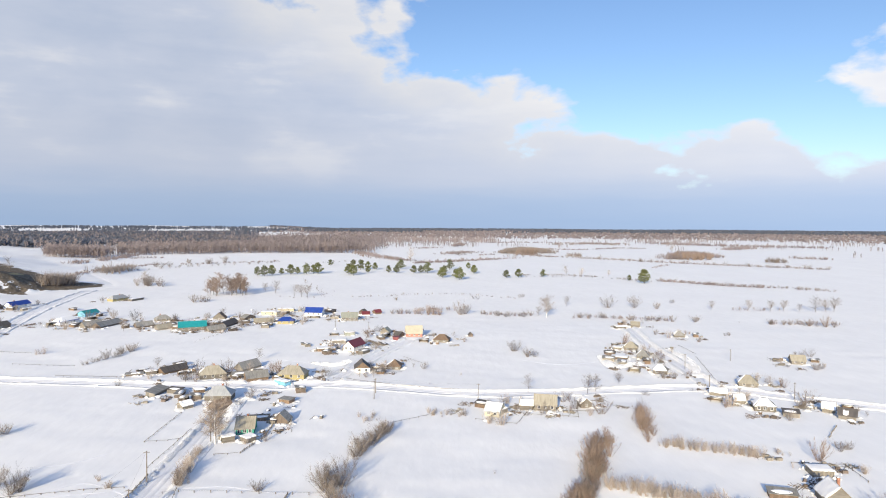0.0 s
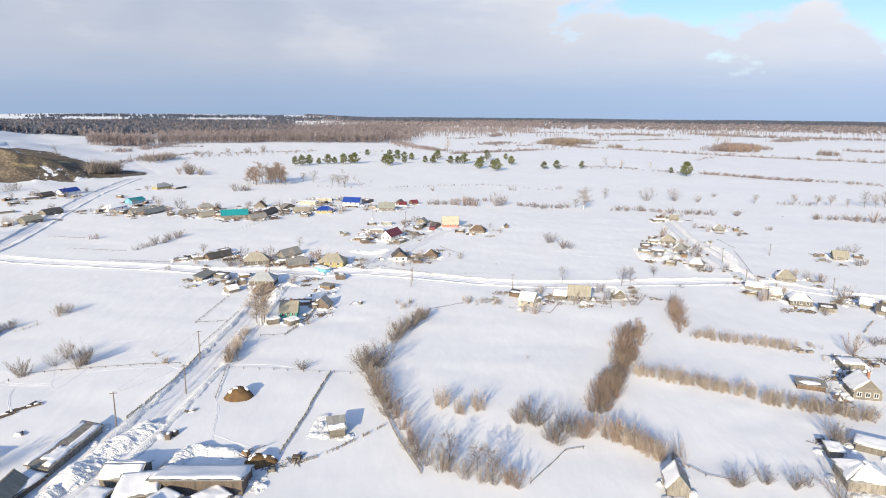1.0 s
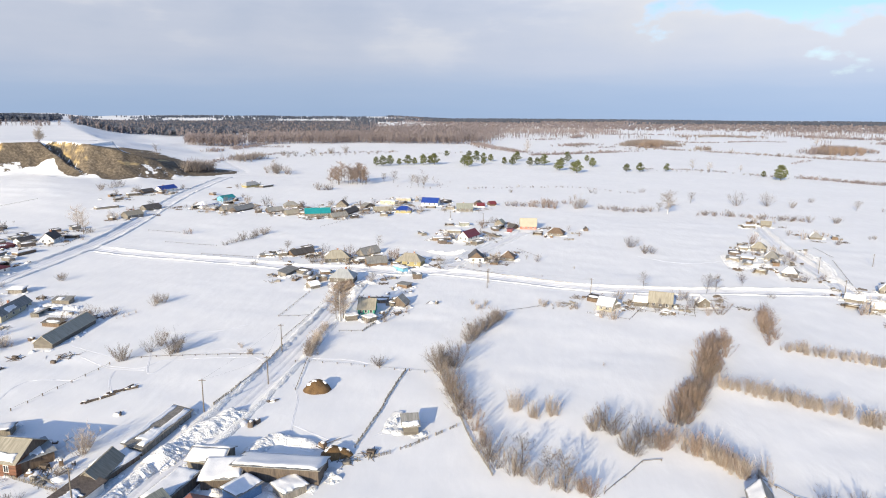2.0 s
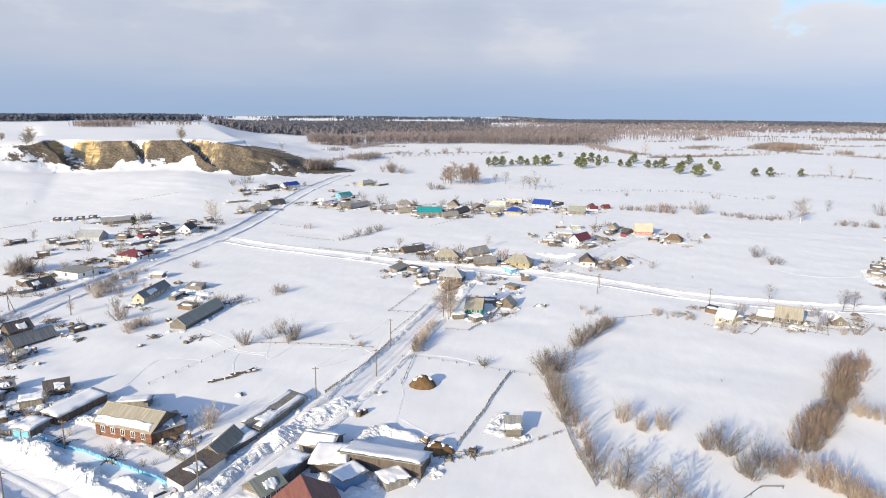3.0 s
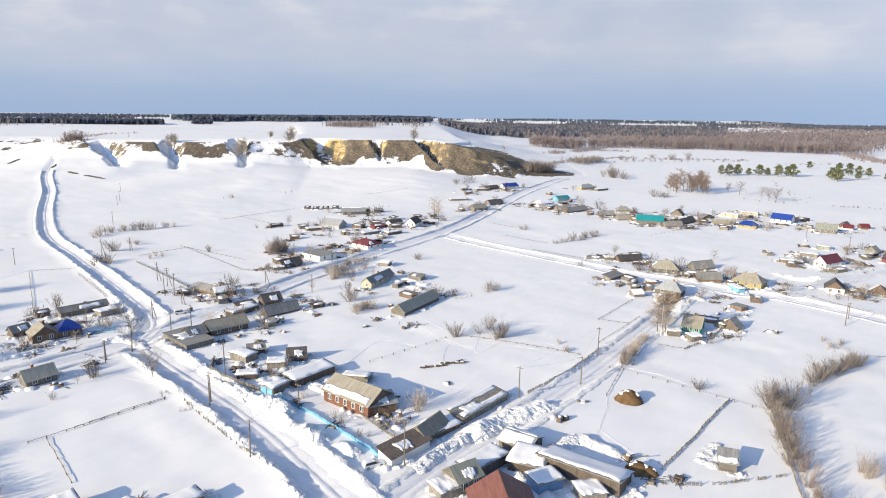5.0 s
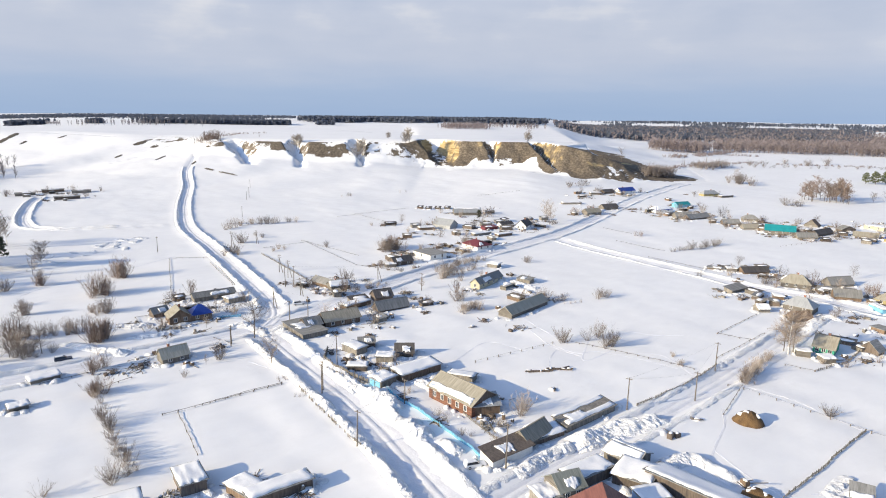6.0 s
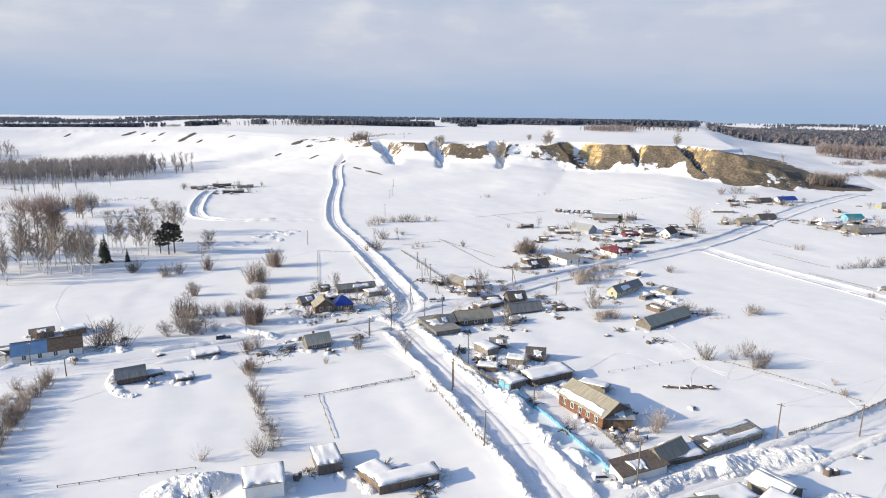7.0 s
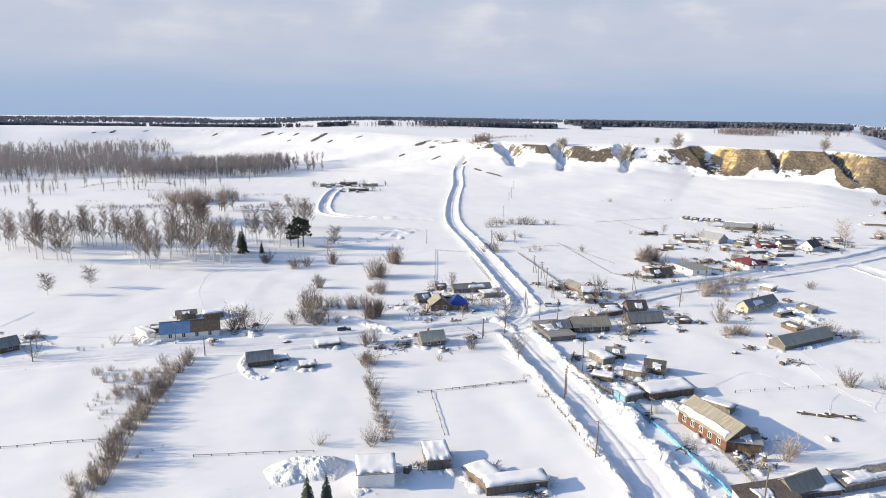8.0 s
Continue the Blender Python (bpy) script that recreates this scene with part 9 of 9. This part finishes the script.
def crowded_yards():
    """Low sheds, heaps and bare bushes that fill the yards between the dwellings. middle, reach along and across the street, turn of the street, counts."""
    rng = random.Random(33)
    for cx, cy, a, b, turn, sheds, heaps, bushes in ((-262, 250, 52, 22, 66, 12, 16, 9), (-228, 196, 30, 14, 76, 4, 8, 5), (-150, 388, 52, 16, 12, 7, 10, 6), (-222, 395, 30, 16, 64, 5, 8, 4),
                                                    (-300, 425, 34, 14, 72, 5, 9, 4), (-84, 245, 30, 20, 14, 5, 10, 6), (-45, 325, 26, 22, 30, 4, 8, 4), (95, 300, 16, 34, -16, 4, 9, 5), (-135, 92, 12, 8, 10, 0, 4, 2)):
        c, s = math.cos(radians(turn)), math.sin(radians(turn))

        def place(clear):
            for _ in range(20):
                u, v = rng.uniform(-a, a), rng.uniform(-b, b)
                x, y = cx + c * u - s * v, cy + s * u + c * v
                if any(np.min(np.hypot(ROAD_LINES[k][:, 0] - x, ROAD_LINES[k][:, 1] - y)) < ROADS[k][1] + 3 + clear for k in ROADS):
                    continue
                if any((o.location.x - x) ** 2 + (o.location.y - y) ** 2 < (clear + r) ** 2 for o, r in solid):
                    continue
                return x, y
            return None

        solid = []
        for o in scene.objects:
            if o.parent is None and o.get("category") in ("house", "barn", "shed", "hut", "garage") and math.hypot(o.location.x - cx, o.location.y - cy) < 90:
                wall = [k for k in o.children if k.name.split(".")[0] == "wall"]
                if wall:
                    solid.append((o, 0.75 * max(math.hypot(v.co.x, v.co.y) for v in wall[0].data.vertices)))
        for _ in range(sheds):
            p = place(2.0)
            if p:
                o = lean_to(p[0], p[1], turn + rng.choice((0, 90, 180, 270)) + rng.uniform(-7, 7), rng.uniform(3.0, 7.0), rng.uniform(2.2, 3.6), rng.uniform(1.3, 2.3))
                solid.append((o, 2.5))
        for _ in range(heaps):
            p = place(0.3)
            if p:
                scrap_heap(p[0], p[1], rng.uniform(1.6, 3.4), int(p[0] * 5 + p[1] * 3))
        for _ in range(bushes):
            p = place(0.3)
            if p:
                plant(rng.choice(("bush", "straw", "red", "dark", "pale", "pale")), p[0], p[1], rng.uniform(2.4, 7.0))


crowded_yards()
for x, y, reach in ((-90.0, 46.5, 2.0), (-99.5, 41.5, 2.2), (-104.0, 29.5, 2.0), (-88.5, 44.0, 1.6), (-107.5, 33.0, 1.6), (-87.0, 87.2, 1.8), (-89.5, 91.0, 1.6), (-136.5, 84.5, 2.2), (-125.5, 88.0, 1.8), (-37.0, 104.2, 2.0), (-33.5, 107.0, 1.6)):
    scrap_heap(x, y, reach, int(x * 7 + y * 11))

# poles
pole(-97.8, 62.3, 7.6, "plain")
pole(-125.4, 70.7, 7.3, "plain")
pole(-177.0, 88.7, 6.8, "plain")
pole(-176.2, 94.7, 7.1, "plain")
pole(-134.0, 79.8, 8.6, "plain")
pole(-106.9, 80.8, 5.9, "plain")
pole(-167.4, 66.0, 5.5, "plain")
pole(-73.7, 79.0, 9.2, "plain")
pole(-73.3, 116.9, 7.6, "plain")
pole(-66.7, 134.3, 7.2, "plain")
pole(-72.0, 154.0, 7.9, "plain")
pole(-213.2, 105.7, 8.4, "plain")
pole(-211.9, 108.4, 7.9, "plain")
pole(-178.1, 142.4, 6.6, "plain")
pole(-208.3, 178.0, 5.6, "plain")
pole(-42.0, 363.6, 6.7, "plain")
pole(-24.6, 228.7, 6.8, "plain")
pole(-64.7, 384.6, 5.7, "plain")
pole(-492.4, 216.8, 6.9, "plain")
pole(-444.1, 192.5, 6.2, "plain")
pole(-375.6, 159.4, 6.8, "plain")
pole(-193.5, 91.4, 7.5, "braced")
pole(-200.2, 104.9, 6.4, "braced")
pole(-199.1, 137.6, 6.5, "braced")
pole(-235.7, 114.4, 7.3, "cross")
pole(-225.3, 112.9, 7.0, "cross")
pole(-294.9, 119.1, 7.5, "cross")
pole(-295.9, 132.1, 6.6, "cross")
pole(-180.3, -53.3, 7.3, "plain")
pole(-183.0, -19.2, 6.1, "plain")
pole(-171.6, -11.1, 5.5, "plain")
pole(-165.7, 65.1, 5.5, "plain")
pole(-123.8, 69.5, 7.5, "plain")
pole(-303.6, 87.7, 7.2, "plain")
pole(-456.2, 199.7, 7.9, "plain")
pole(-24.9, 236.7, 5.6, "plain")
pole(12.8, 227.6, 6.0, "plain")
pole(129.0, 232.6, 6.3, "plain")
pole(133.4, 295.3, 5.5, "plain")
pole(106.1, 278.5, 7.0, "plain")
pole(102.3, 243.4, 6.2, "plain")

# fences
fence("rail", [(-135.5, 37.4), (-133.8, 64.3)])
fence("rail", [(-134.7, 40.4), (-114.5, 37.2)])
fence("rail", [(-176.2, 64.5), (-167.0, 65.6)])
fence("rail", [(-219.3, 66.6), (-287.3, 87.5), (-276.2, 101.6), (-227.3, 92.1)])
fence("rail", [(-439.3, -3.8), (-443.2, 13.3), (-435.1, 32.2), (-433.0, 44.3)])
fence("broken", [(-129.1, 66.4), (-114.3, 64.5), (-102.0, 63.0), (-92.9, 62.5)])
fence("rail", [(-132.0, -46.2), (-130.0, -28.7)])
fence("rail", [(-119.0, -10.8), (-114.7, 10.9)])
fence("rail", [(-185.2, -29.3), (-200.8, -28.4)])
fence("rail", [(-135.1, 45.8), (-135.0, 54.6), (-134.5, 64.7)])
fence("rail", [(-267.3, 98.2), (-227.7, 91.6)])
fence("rail", [(-283.3, 130.1), (-283.8, 153.8)])
fence("rail", [(-289.0, 152.9), (-242.1, 156.7)])
fence("rail", [(-342.6, 206.7), (-345.6, 264.3)])
fence("rail", [(-345.8, 221.7), (-300.8, 219.9)])
fence("rail", [(-357.5, 341.1), (-349.0, 378.6)])
fence("picket", [(-271.7, 123.6), (-219.1, 117.3)])
fence("wire", [(-114.7, 109.9), (-111.4, 137.3)])
fence("picket", [(-73.0, 120.3), (-71.9, 138.3), (-73.1, 157.0)])
fence("rail", [(-75.9, 162.9), (-76.6, 193.0)])
fence("rail", [(-85.6, 182.0), (-76.6, 184.3)])
fence("rail", [(-85.6, 182.0), (-86.7, 210.5)])
fence("picket", [(-55.5, 174.1), (-52.6, 188.3), (-53.5, 204.6)])
fence("rail", [(-62.1, 172.3), (-55.5, 174.1)])
fence("picket", [(-36.2, 147.9), (-36.3, 125.1), (-36.8, 108.9)])
fence("wire", [(-65.8, 148.6), (-46.9, 148.2), (-27.2, 147.5)])
fence("broken", [(-35.0, 104.8), (-29.5, 108.0), (-24.9, 113.3), (-18.7, 121.1)])
fence("rail", [(-44.5, 260.7), (-32.8, 254.5), (-17.9, 247.6), (6.2, 242.2)])
fence("rail", [(-18.2, 301.1), (-7.7, 285.6)])
fence("rail", [(-218.2, 309.1), (-197.3, 305.4)])
fence("rail", [(-190.5, 282.1), (-161.2, 278.9)])
fence("rail", [(-158.2, 260.2), (-129.3, 258.4)])
fence("wire", [(-130.4, 335.9), (-121.4, 370.4)])
fence("picket", [(-27.1, 147.5), (-22.2, 134.4), (-15.9, 117.9), (-9.5, 104.3)])
fence("rail", [(10.0, 102.1), (17.4, 113.7), (21.0, 115.0)])
fence("rail", [(37.4, 112.6), (41.6, 106.6), (45.9, 104.9)])
fence("rail", [(-15.6, 201.7), (-2.8, 211.0)])
fence("rail", [(-58.7, 131.7), (-63.2, 150.1)])
fence("picket", [(-134.7, 77.4), (-128.7, 77.9), (-120.3, 79.6)])
fence("broken", [(124.2, 199.8), (115.3, 188.7)])
fence("rail", [(122.5, 330.6), (123.2, 309.9)])
fence("rail", [(120.7, 303.3), (110.2, 254.9)])
fence("picket", [(-56.5, 324.8), (-38.6, 303.5)])
fence("picket", [(-37.3, 336.0), (-27.5, 322.6)])
fence("rail", [(-157.6, 28.1), (-160.0, 37.8)])
fence("rail", [(-168.4, 19.9), (-169.3, 33.5)])
fence("picket", [(-94.9, 87.7), (-82.3, 85.4)])

fence("board", [(-146.5, 84.5), (-141.0, 80.2), (-134.6, 78.9), (-128.0, 79.6), (-121.4, 80.6)])
fence("rail", [(-109.7, 141.4), (-99.2, 144.8), (-90.2, 147.3), (-75.7, 150.6)])
fence("rail", [(-282.5, 152.8), (-227.8, 146.2), (-208.6, 152.7)])

# the sky-blue yard fences
fence("blue", [(-192.6, 71.6), (-191.4, 75.0), (-190.2, 78.5)])
fence("blue", [(-115.8, 82.1), (-108.5, 80.9), (-102.4, 81.1), (-89.9, 79.8), (-83.0, 79.1), (-75.5, 77.1)])

# lines between the poles
wire((-97.8, 62.3, gz(-97.8, 62.3) + 7.5), (-106.9, 80.8, gz(-106.9, 80.8) + 5.8))
wire((-97.8, 62.3, gz(-97.8, 62.3) + 7.5), (-123.8, 69.5, gz(-123.8, 69.5) + 7.4))
wire((-177.0, 88.7, gz(-177.0, 88.7) + 6.7), (-193.5, 91.4, gz(-193.5, 91.4) + 7.4))
wire((-176.2, 94.7, gz(-176.2, 94.7) + 7.0), (-193.5, 91.4, gz(-193.5, 91.4) + 7.4))
wire((-134.0, 79.8, gz(-134.0, 79.8) + 8.5), (-123.8, 69.5, gz(-123.8, 69.5) + 7.4))
wire((-106.9, 80.8, gz(-106.9, 80.8) + 5.8), (-123.8, 69.5, gz(-123.8, 69.5) + 7.4))
wire((-167.4, 66.0, gz(-167.4, 66.0) + 5.4), (-177.0, 88.7, gz(-177.0, 88.7) + 6.7))
wire((-73.7, 79.0, gz(-73.7, 79.0) + 9.1), (-97.8, 62.3, gz(-97.8, 62.3) + 7.5))
wire((-73.7, 79.0, gz(-73.7, 79.0) + 9.1), (-106.9, 80.8, gz(-106.9, 80.8) + 5.8))
wire((-73.3, 116.9, gz(-73.3, 116.9) + 7.5), (-66.7, 134.3, gz(-66.7, 134.3) + 7.1))
wire((-73.3, 116.9, gz(-73.3, 116.9) + 7.5), (-72.0, 154.0, gz(-72.0, 154.0) + 7.8))
wire((-66.7, 134.3, gz(-66.7, 134.3) + 7.1), (-72.0, 154.0, gz(-72.0, 154.0) + 7.8))
wire((-178.1, 142.4, gz(-178.1, 142.4) + 6.5), (-199.1, 137.6, gz(-199.1, 137.6) + 6.4))
wire((-178.1, 142.4, gz(-178.1, 142.4) + 6.5), (-200.2, 104.9, gz(-200.2, 104.9) + 6.3))
wire((-24.6, 228.7, gz(-24.6, 228.7) + 6.7), (12.8, 227.6, gz(12.8, 227.6) + 5.9))
wire((-193.5, 91.4, gz(-193.5, 91.4) + 7.4), (-200.2, 104.9, gz(-200.2, 104.9) + 6.3))
wire((-199.1, 137.6, gz(-199.1, 137.6) + 6.4), (-211.9, 108.4, gz(-211.9, 108.4) + 7.8))
wire((-225.3, 112.9, gz(-225.3, 112.9) + 6.9), (-213.2, 105.7, gz(-213.2, 105.7) + 8.3))
wire((-180.3, -53.3, gz(-180.3, -53.3) + 7.2), (-183.0, -19.2, gz(-183.0, -19.2) + 6.0))
wire((-180.3, -53.3, gz(-180.3, -53.3) + 7.2), (-171.6, -11.1, gz(-171.6, -11.1) + 5.4))
wire((-165.7, 65.1, gz(-165.7, 65.1) + 5.4), (-177.0, 88.7, gz(-177.0, 88.7) + 6.7))
wire((-24.9, 236.7, gz(-24.9, 236.7) + 5.5), (12.8, 227.6, gz(12.8, 227.6) + 5.9))

# ploughed heaps and banks
snow_bank([(-71.1, 94.8), (-70.0, 104.4), (-67.4, 113.9), (-66.2, 120.7)], 3.2, 1.6)
snow_bank([(-70.9, 78.5), (-71.8, 87.6), (-71.3, 96.1)], 1.8, 1.1)
snow_bank([(-118.0, 78.6), (-112.1, 78.4), (-104.8, 77.4)], 2.4, 1.9)
snow_bank([(-101.0, 76.6), (-95.6, 75.2), (-91.0, 74.6)], 2.8, 2.1)
snow_bank([(-137.0, 77.6), (-128.0, 76.9), (-119.0, 76.2)], 1.5, 0.9)
snow_bank([(-90.0, 76.4), (-86.0, 76.0), (-82.4, 75.6)], 1.9, 1.3)
snow_bank([(-107.2, 1.8), (-108.7, 6.8), (-108.2, 11.8), (-106.1, 15.6)], 4.2, 2.2)
snow_bank([(-170.3, -0.1), (-161.8, -1.6), (-154.6, 0.3), (-152.3, 3.6)], 1.4, 0.8)
snow_bank([(-55.9, 101.4), (-53.5, 108.7), (-46.4, 108.2), (-43.3, 107.8)], 2.2, 1.0)
snow_bank([(-32.5, 115.4), (-32.4, 122.2), (-31.7, 125.6)], 1.4, 0.9)
heap_rng = random.Random(31)
for _ in range(22):
    k, a = heap_rng.random(), heap_rng.uniform(0, 6.28)
    hx, hy = -306.0 - 40.0 * k + heap_rng.gauss(0, 6.0), 48.0 + 40.0 * k + heap_rng.gauss(0, 6.0)
    reach = heap_rng.uniform(1.5, 4.5)
    snow_bank([(hx - reach * math.cos(a), hy - reach * math.sin(a)), (hx + 1.0, hy - 0.6), (hx + reach * math.cos(a), hy + reach * math.sin(a))], heap_rng.uniform(1.2, 2.6), heap_rng.uniform(0.35, 0.8))
snow_bank([(-203.0, 44.0), (-199.5, 49.5), (-198.5, 55.0)], 2.0, 1.0)
snow_bank([(-191.0, 44.0), (-188.0, 50.0), (-187.5, 58.0)], 1.8, 0.7)
snow_bank([(-183.1, 70.9), (-178.6, 76.9), (-167.6, 76.8)], 2.0, 1.0)
snow_bank([(-196.8, 29.8), (-186.7, 35.2), (-176.9, 41.8)], 2.0, 0.9)
snow_bank([(-184.8, -2.9), (-186.9, 0.2), (-182.4, 2.5)], 1.6, 1.0)
snow_bank([(-193.1, -28.5), (-185.3, -26.1)], 2.0, 2.2)
snow_bank([(-70.9, 207.4), (-71.7, 224.2), (-66.7, 227.8)], 2.5, 1.2)
snow_bank([(-58.7, 288.7), (-48.5, 283.6), (-41.1, 291.5)], 2.5, 1.1)
snow_bank([(105.8, 263.8), (113.4, 290.7), (114.1, 322.6)], 2.5, 1.2)
snow_bank([(76.6, 305.7), (75.9, 281.8), (90.2, 288.7)], 3, 1.3)
snow_bank([(-176.4, 177.7), (-164.5, 177.8), (-152.2, 176.7)], 2, 1.0)
snow_bank([(-179.0, 176.3), (-159.6, 172.0), (-150.6, 172.0)], 2, 1.0)
snow_bank([(-116.5, 90.4), (-109.9, 91.4), (-106.6, 91.9)], 2, 1.2)

# bare earth on the western slope
earth_patch(-996, 42, 22, 9, 114)
earth_patch(-985, 59, 9, 5, 127)
earth_patch(-954, 80, 16, 6, 146)
earth_patch(-908, 101, 23, 11, 144)
earth_patch(-924, 114, 24, 10, 147)
earth_patch(-882, 118, 14, 5, 141)
earth_patch(-873, 156, 13, 5, 128)
earth_patch(-1057, -175, 13, 5, 147)
earth_patch(-1059, -131, 9, 4, 110)
earth_patch(-1025, -33, 18, 5, 154)
earth_patch(-1052, -199, 7, 4, 117)
earth_patch(-769, 213, 17, 10, 103)
earth_patch(-752, 225, 15, 10, 114)
earth_patch(-742, 183, 11, 5, 122)
earth_patch(-688, 209, 17, 4, 128)
earth_patch(-775, 227, 16, 5, 88)
earth_patch(-927, 67, 8, 4, 135)
earth_patch(-594, 223, 16, 5, 10)
earth_patch(-567, 229, 24, 4, 20)
earth_patch(-637, 224, 11, 4, 141)

# scattered things
haystack(-53.7, 132.6, 3.4, 2.6)
haystack(-40.0, 105.5, 2.6, 1.9)
haystack(-38.2, 105.9, 2.0, 1.4)
car(-77.8, 75.1, 68, CAR_WHITE, "white estate car parked in ploughed snow")
car(-181.8, 27.3, 84, CAR_BLUE, "dark blue car parked beside the street")
car(-190.4, 99.1, 70, CAR_WHITE, "snow-covered car parked near the junction")
log_pile(-101.5, 115.7, -96.0, 126.1)
debris(-135.9, 128.7)
debris(-152.9, 105.6)
debris(-90.6, 112.5)
debris(-150.4, 109.2)
debris(-177.4, 10.3)
debris(-60.9, 124.5)
junk(-183.0, -9.0)
junk(-157.6, 6.6)
junk(-97.6, 40.9)
junk(-92.1, 46.7)
junk(-105.4, 32.5)
junk(-101.6, 38.5)
junk(-103.4, 25.2)
junk(-124.6, 91.8)
junk(-133.0, 87.5)
junk(-86.0, 88.5)
junk(-91.0, 89.5)
junk(-86.6, 92.6)
junk(-42.4, 108.4)
junk(-61.5, 113.7)
junk(-173.0, 46.8)
junk(-171.5, 43.0)
junk(-202.1, 45.8)
junk(-159.1, 114.5)
junk(-190.7, 101.6)
junk(-316.0, 395.6)
junk(-125.6, 259.7)
junk(-149.3, 397.6)
junk(-60.4, 331.7)
junk(-51.8, 217.2)
junk(-53.1, 204.9)
junk(-264.4, 245.4)
junk(-243.3, 254.8)
junk(82.1, 296.2)
junk(82.0, 316.9)
junk(101.6, 241.5)
junk(128.1, 221.5)

# footpaths
trail([(-60.4, 134.5), (-56.4, 127.7), (-53.7, 119.2), (-51.7, 112.8)])
trail([(-111.5, 136.6), (-102.3, 136.5), (-99.4, 141.9), (-90.1, 145.3), (-78.9, 147.9)])
trail([(-98.3, 120.3), (-104.5, 128.0), (-107.4, 133.9)])
trail([(-211.8, -69.9), (-224.5, -64.4), (-216.4, -66.8)])
trail([(-235.7, -16.3), (-260.2, -14.5), (-270.7, -10.6)])
trail([(-118.3, 104.5), (-123.9, 123.0), (-112.0, 127.2)])
trail([(-113.1, 161.4), (-98.4, 165.1), (-91.5, 172.8)])
trail([(-52.1, 115.4), (-43.8, 111.5), (-36.6, 109.9)])
trail([(-34.3, 114.1), (-30.5, 119.5), (-25.2, 121.9)])
trail([(-91.5, 272.7), (-76.1, 292.0), (-53.2, 284.2)])
trail([(36.6, 295.8), (54.3, 285.5), (73.6, 293.1)])
trail([(-152.1, -18.0), (-158.4, -3.0)])
trail([(-93.8, 71.9), (-95.5, 78.9), (-91.6, 84.5)])
trail([(-152.8, 64.5), (-139.8, 68.2), (-129.6, 70.2)])
trail([(-132.1, 147.6), (-113.2, 141.3)])
trail([(-123.0, 140.6), (-109.7, 135.3), (-100.2, 135.4)])
trail([(-95.0, 143.8), (-86.9, 152.8), (-73.9, 147.0)])
trail([(-217.6, -13.6), (-239.6, -16.5)])
trail([(-62.0, 151.0), (-51.4, 151.6), (-36.2, 147.8)])
trail([(-108.0, 149.9), (-97.7, 133.5), (-97.2, 147.0)])
trail([(-205.8, -2.8), (-180.5, 13.8), (-173.5, 35.9)])
trail([(-259.2, 28.0), (-266.9, 38.4), (-277.4, 65.5), (-290.5, 91.1)])

# clutter in the yards
junk(-233.0, 192.2)
lean_to(-231.9, 196.5, 42, 3.3, 2.6, 1.5)
debris(-223.4, 194.2)
junk(-251.4, 249.3)
lean_to(-241.9, 250.2, 28, 3.2, 2.6, 1.5)
debris(-222.6, 227.0)
junk(-218.9, 227.9)
lean_to(-232.1, 231.8, 165, 5.4, 2.6, 1.7)
debris(-229.4, 202.5)
junk(-130.7, 265.6)
lean_to(-126.1, 267.8, 40, 4.6, 2.6, 1.4)
debris(-116.8, 265.4)
lean_to(-108.4, 264.7, 31, 3.3, 2.6, 1.4)
junk(-104.2, 240.4)
lean_to(-99.1, 236.0, 167, 5.5, 2.6, 1.8)
debris(-91.9, 226.1)
lean_to(-66.7, 257.5, 144, 3.6, 2.6, 1.4)
junk(-58.2, 220.4)
lean_to(-52.4, 203.4, 113, 5.2, 2.6, 1.8)
debris(-58.5, 214.1)
lean_to(-53.6, 201.0, 158, 3.3, 2.6, 1.6)
junk(-40.6, 206.0)
lean_to(-235.0, 395.5, 121, 4.5, 2.6, 1.3)
debris(-233.5, 405.6)
lean_to(-236.1, 390.1, 85, 3.3, 2.6, 1.9)
junk(-265.2, 509.1)
lean_to(-256.7, 513.4, 156, 4.6, 2.6, 1.4)
debris(-247.2, 504.7)
lean_to(-258.5, 446.6, 164, 4.7, 2.6, 1.8)
junk(-243.8, 431.9)
lean_to(-139.9, 381.2, 153, 4.5, 2.6, 1.5)
debris(-136.6, 458.1)
lean_to(-122.7, 443.3, 108, 4.3, 2.6, 1.3)
junk(-122.9, 464.0)
lean_to(-108.9, 457.2, 55, 5.4, 2.6, 1.2)
debris(-60.7, 340.6)
lean_to(-60.7, 356.9, 8, 4.9, 2.6, 1.4)
junk(-62.2, 328.2)
lean_to(-56.9, 325.1, 96, 4.4, 2.6, 1.4)
debris(-63.2, 376.7)
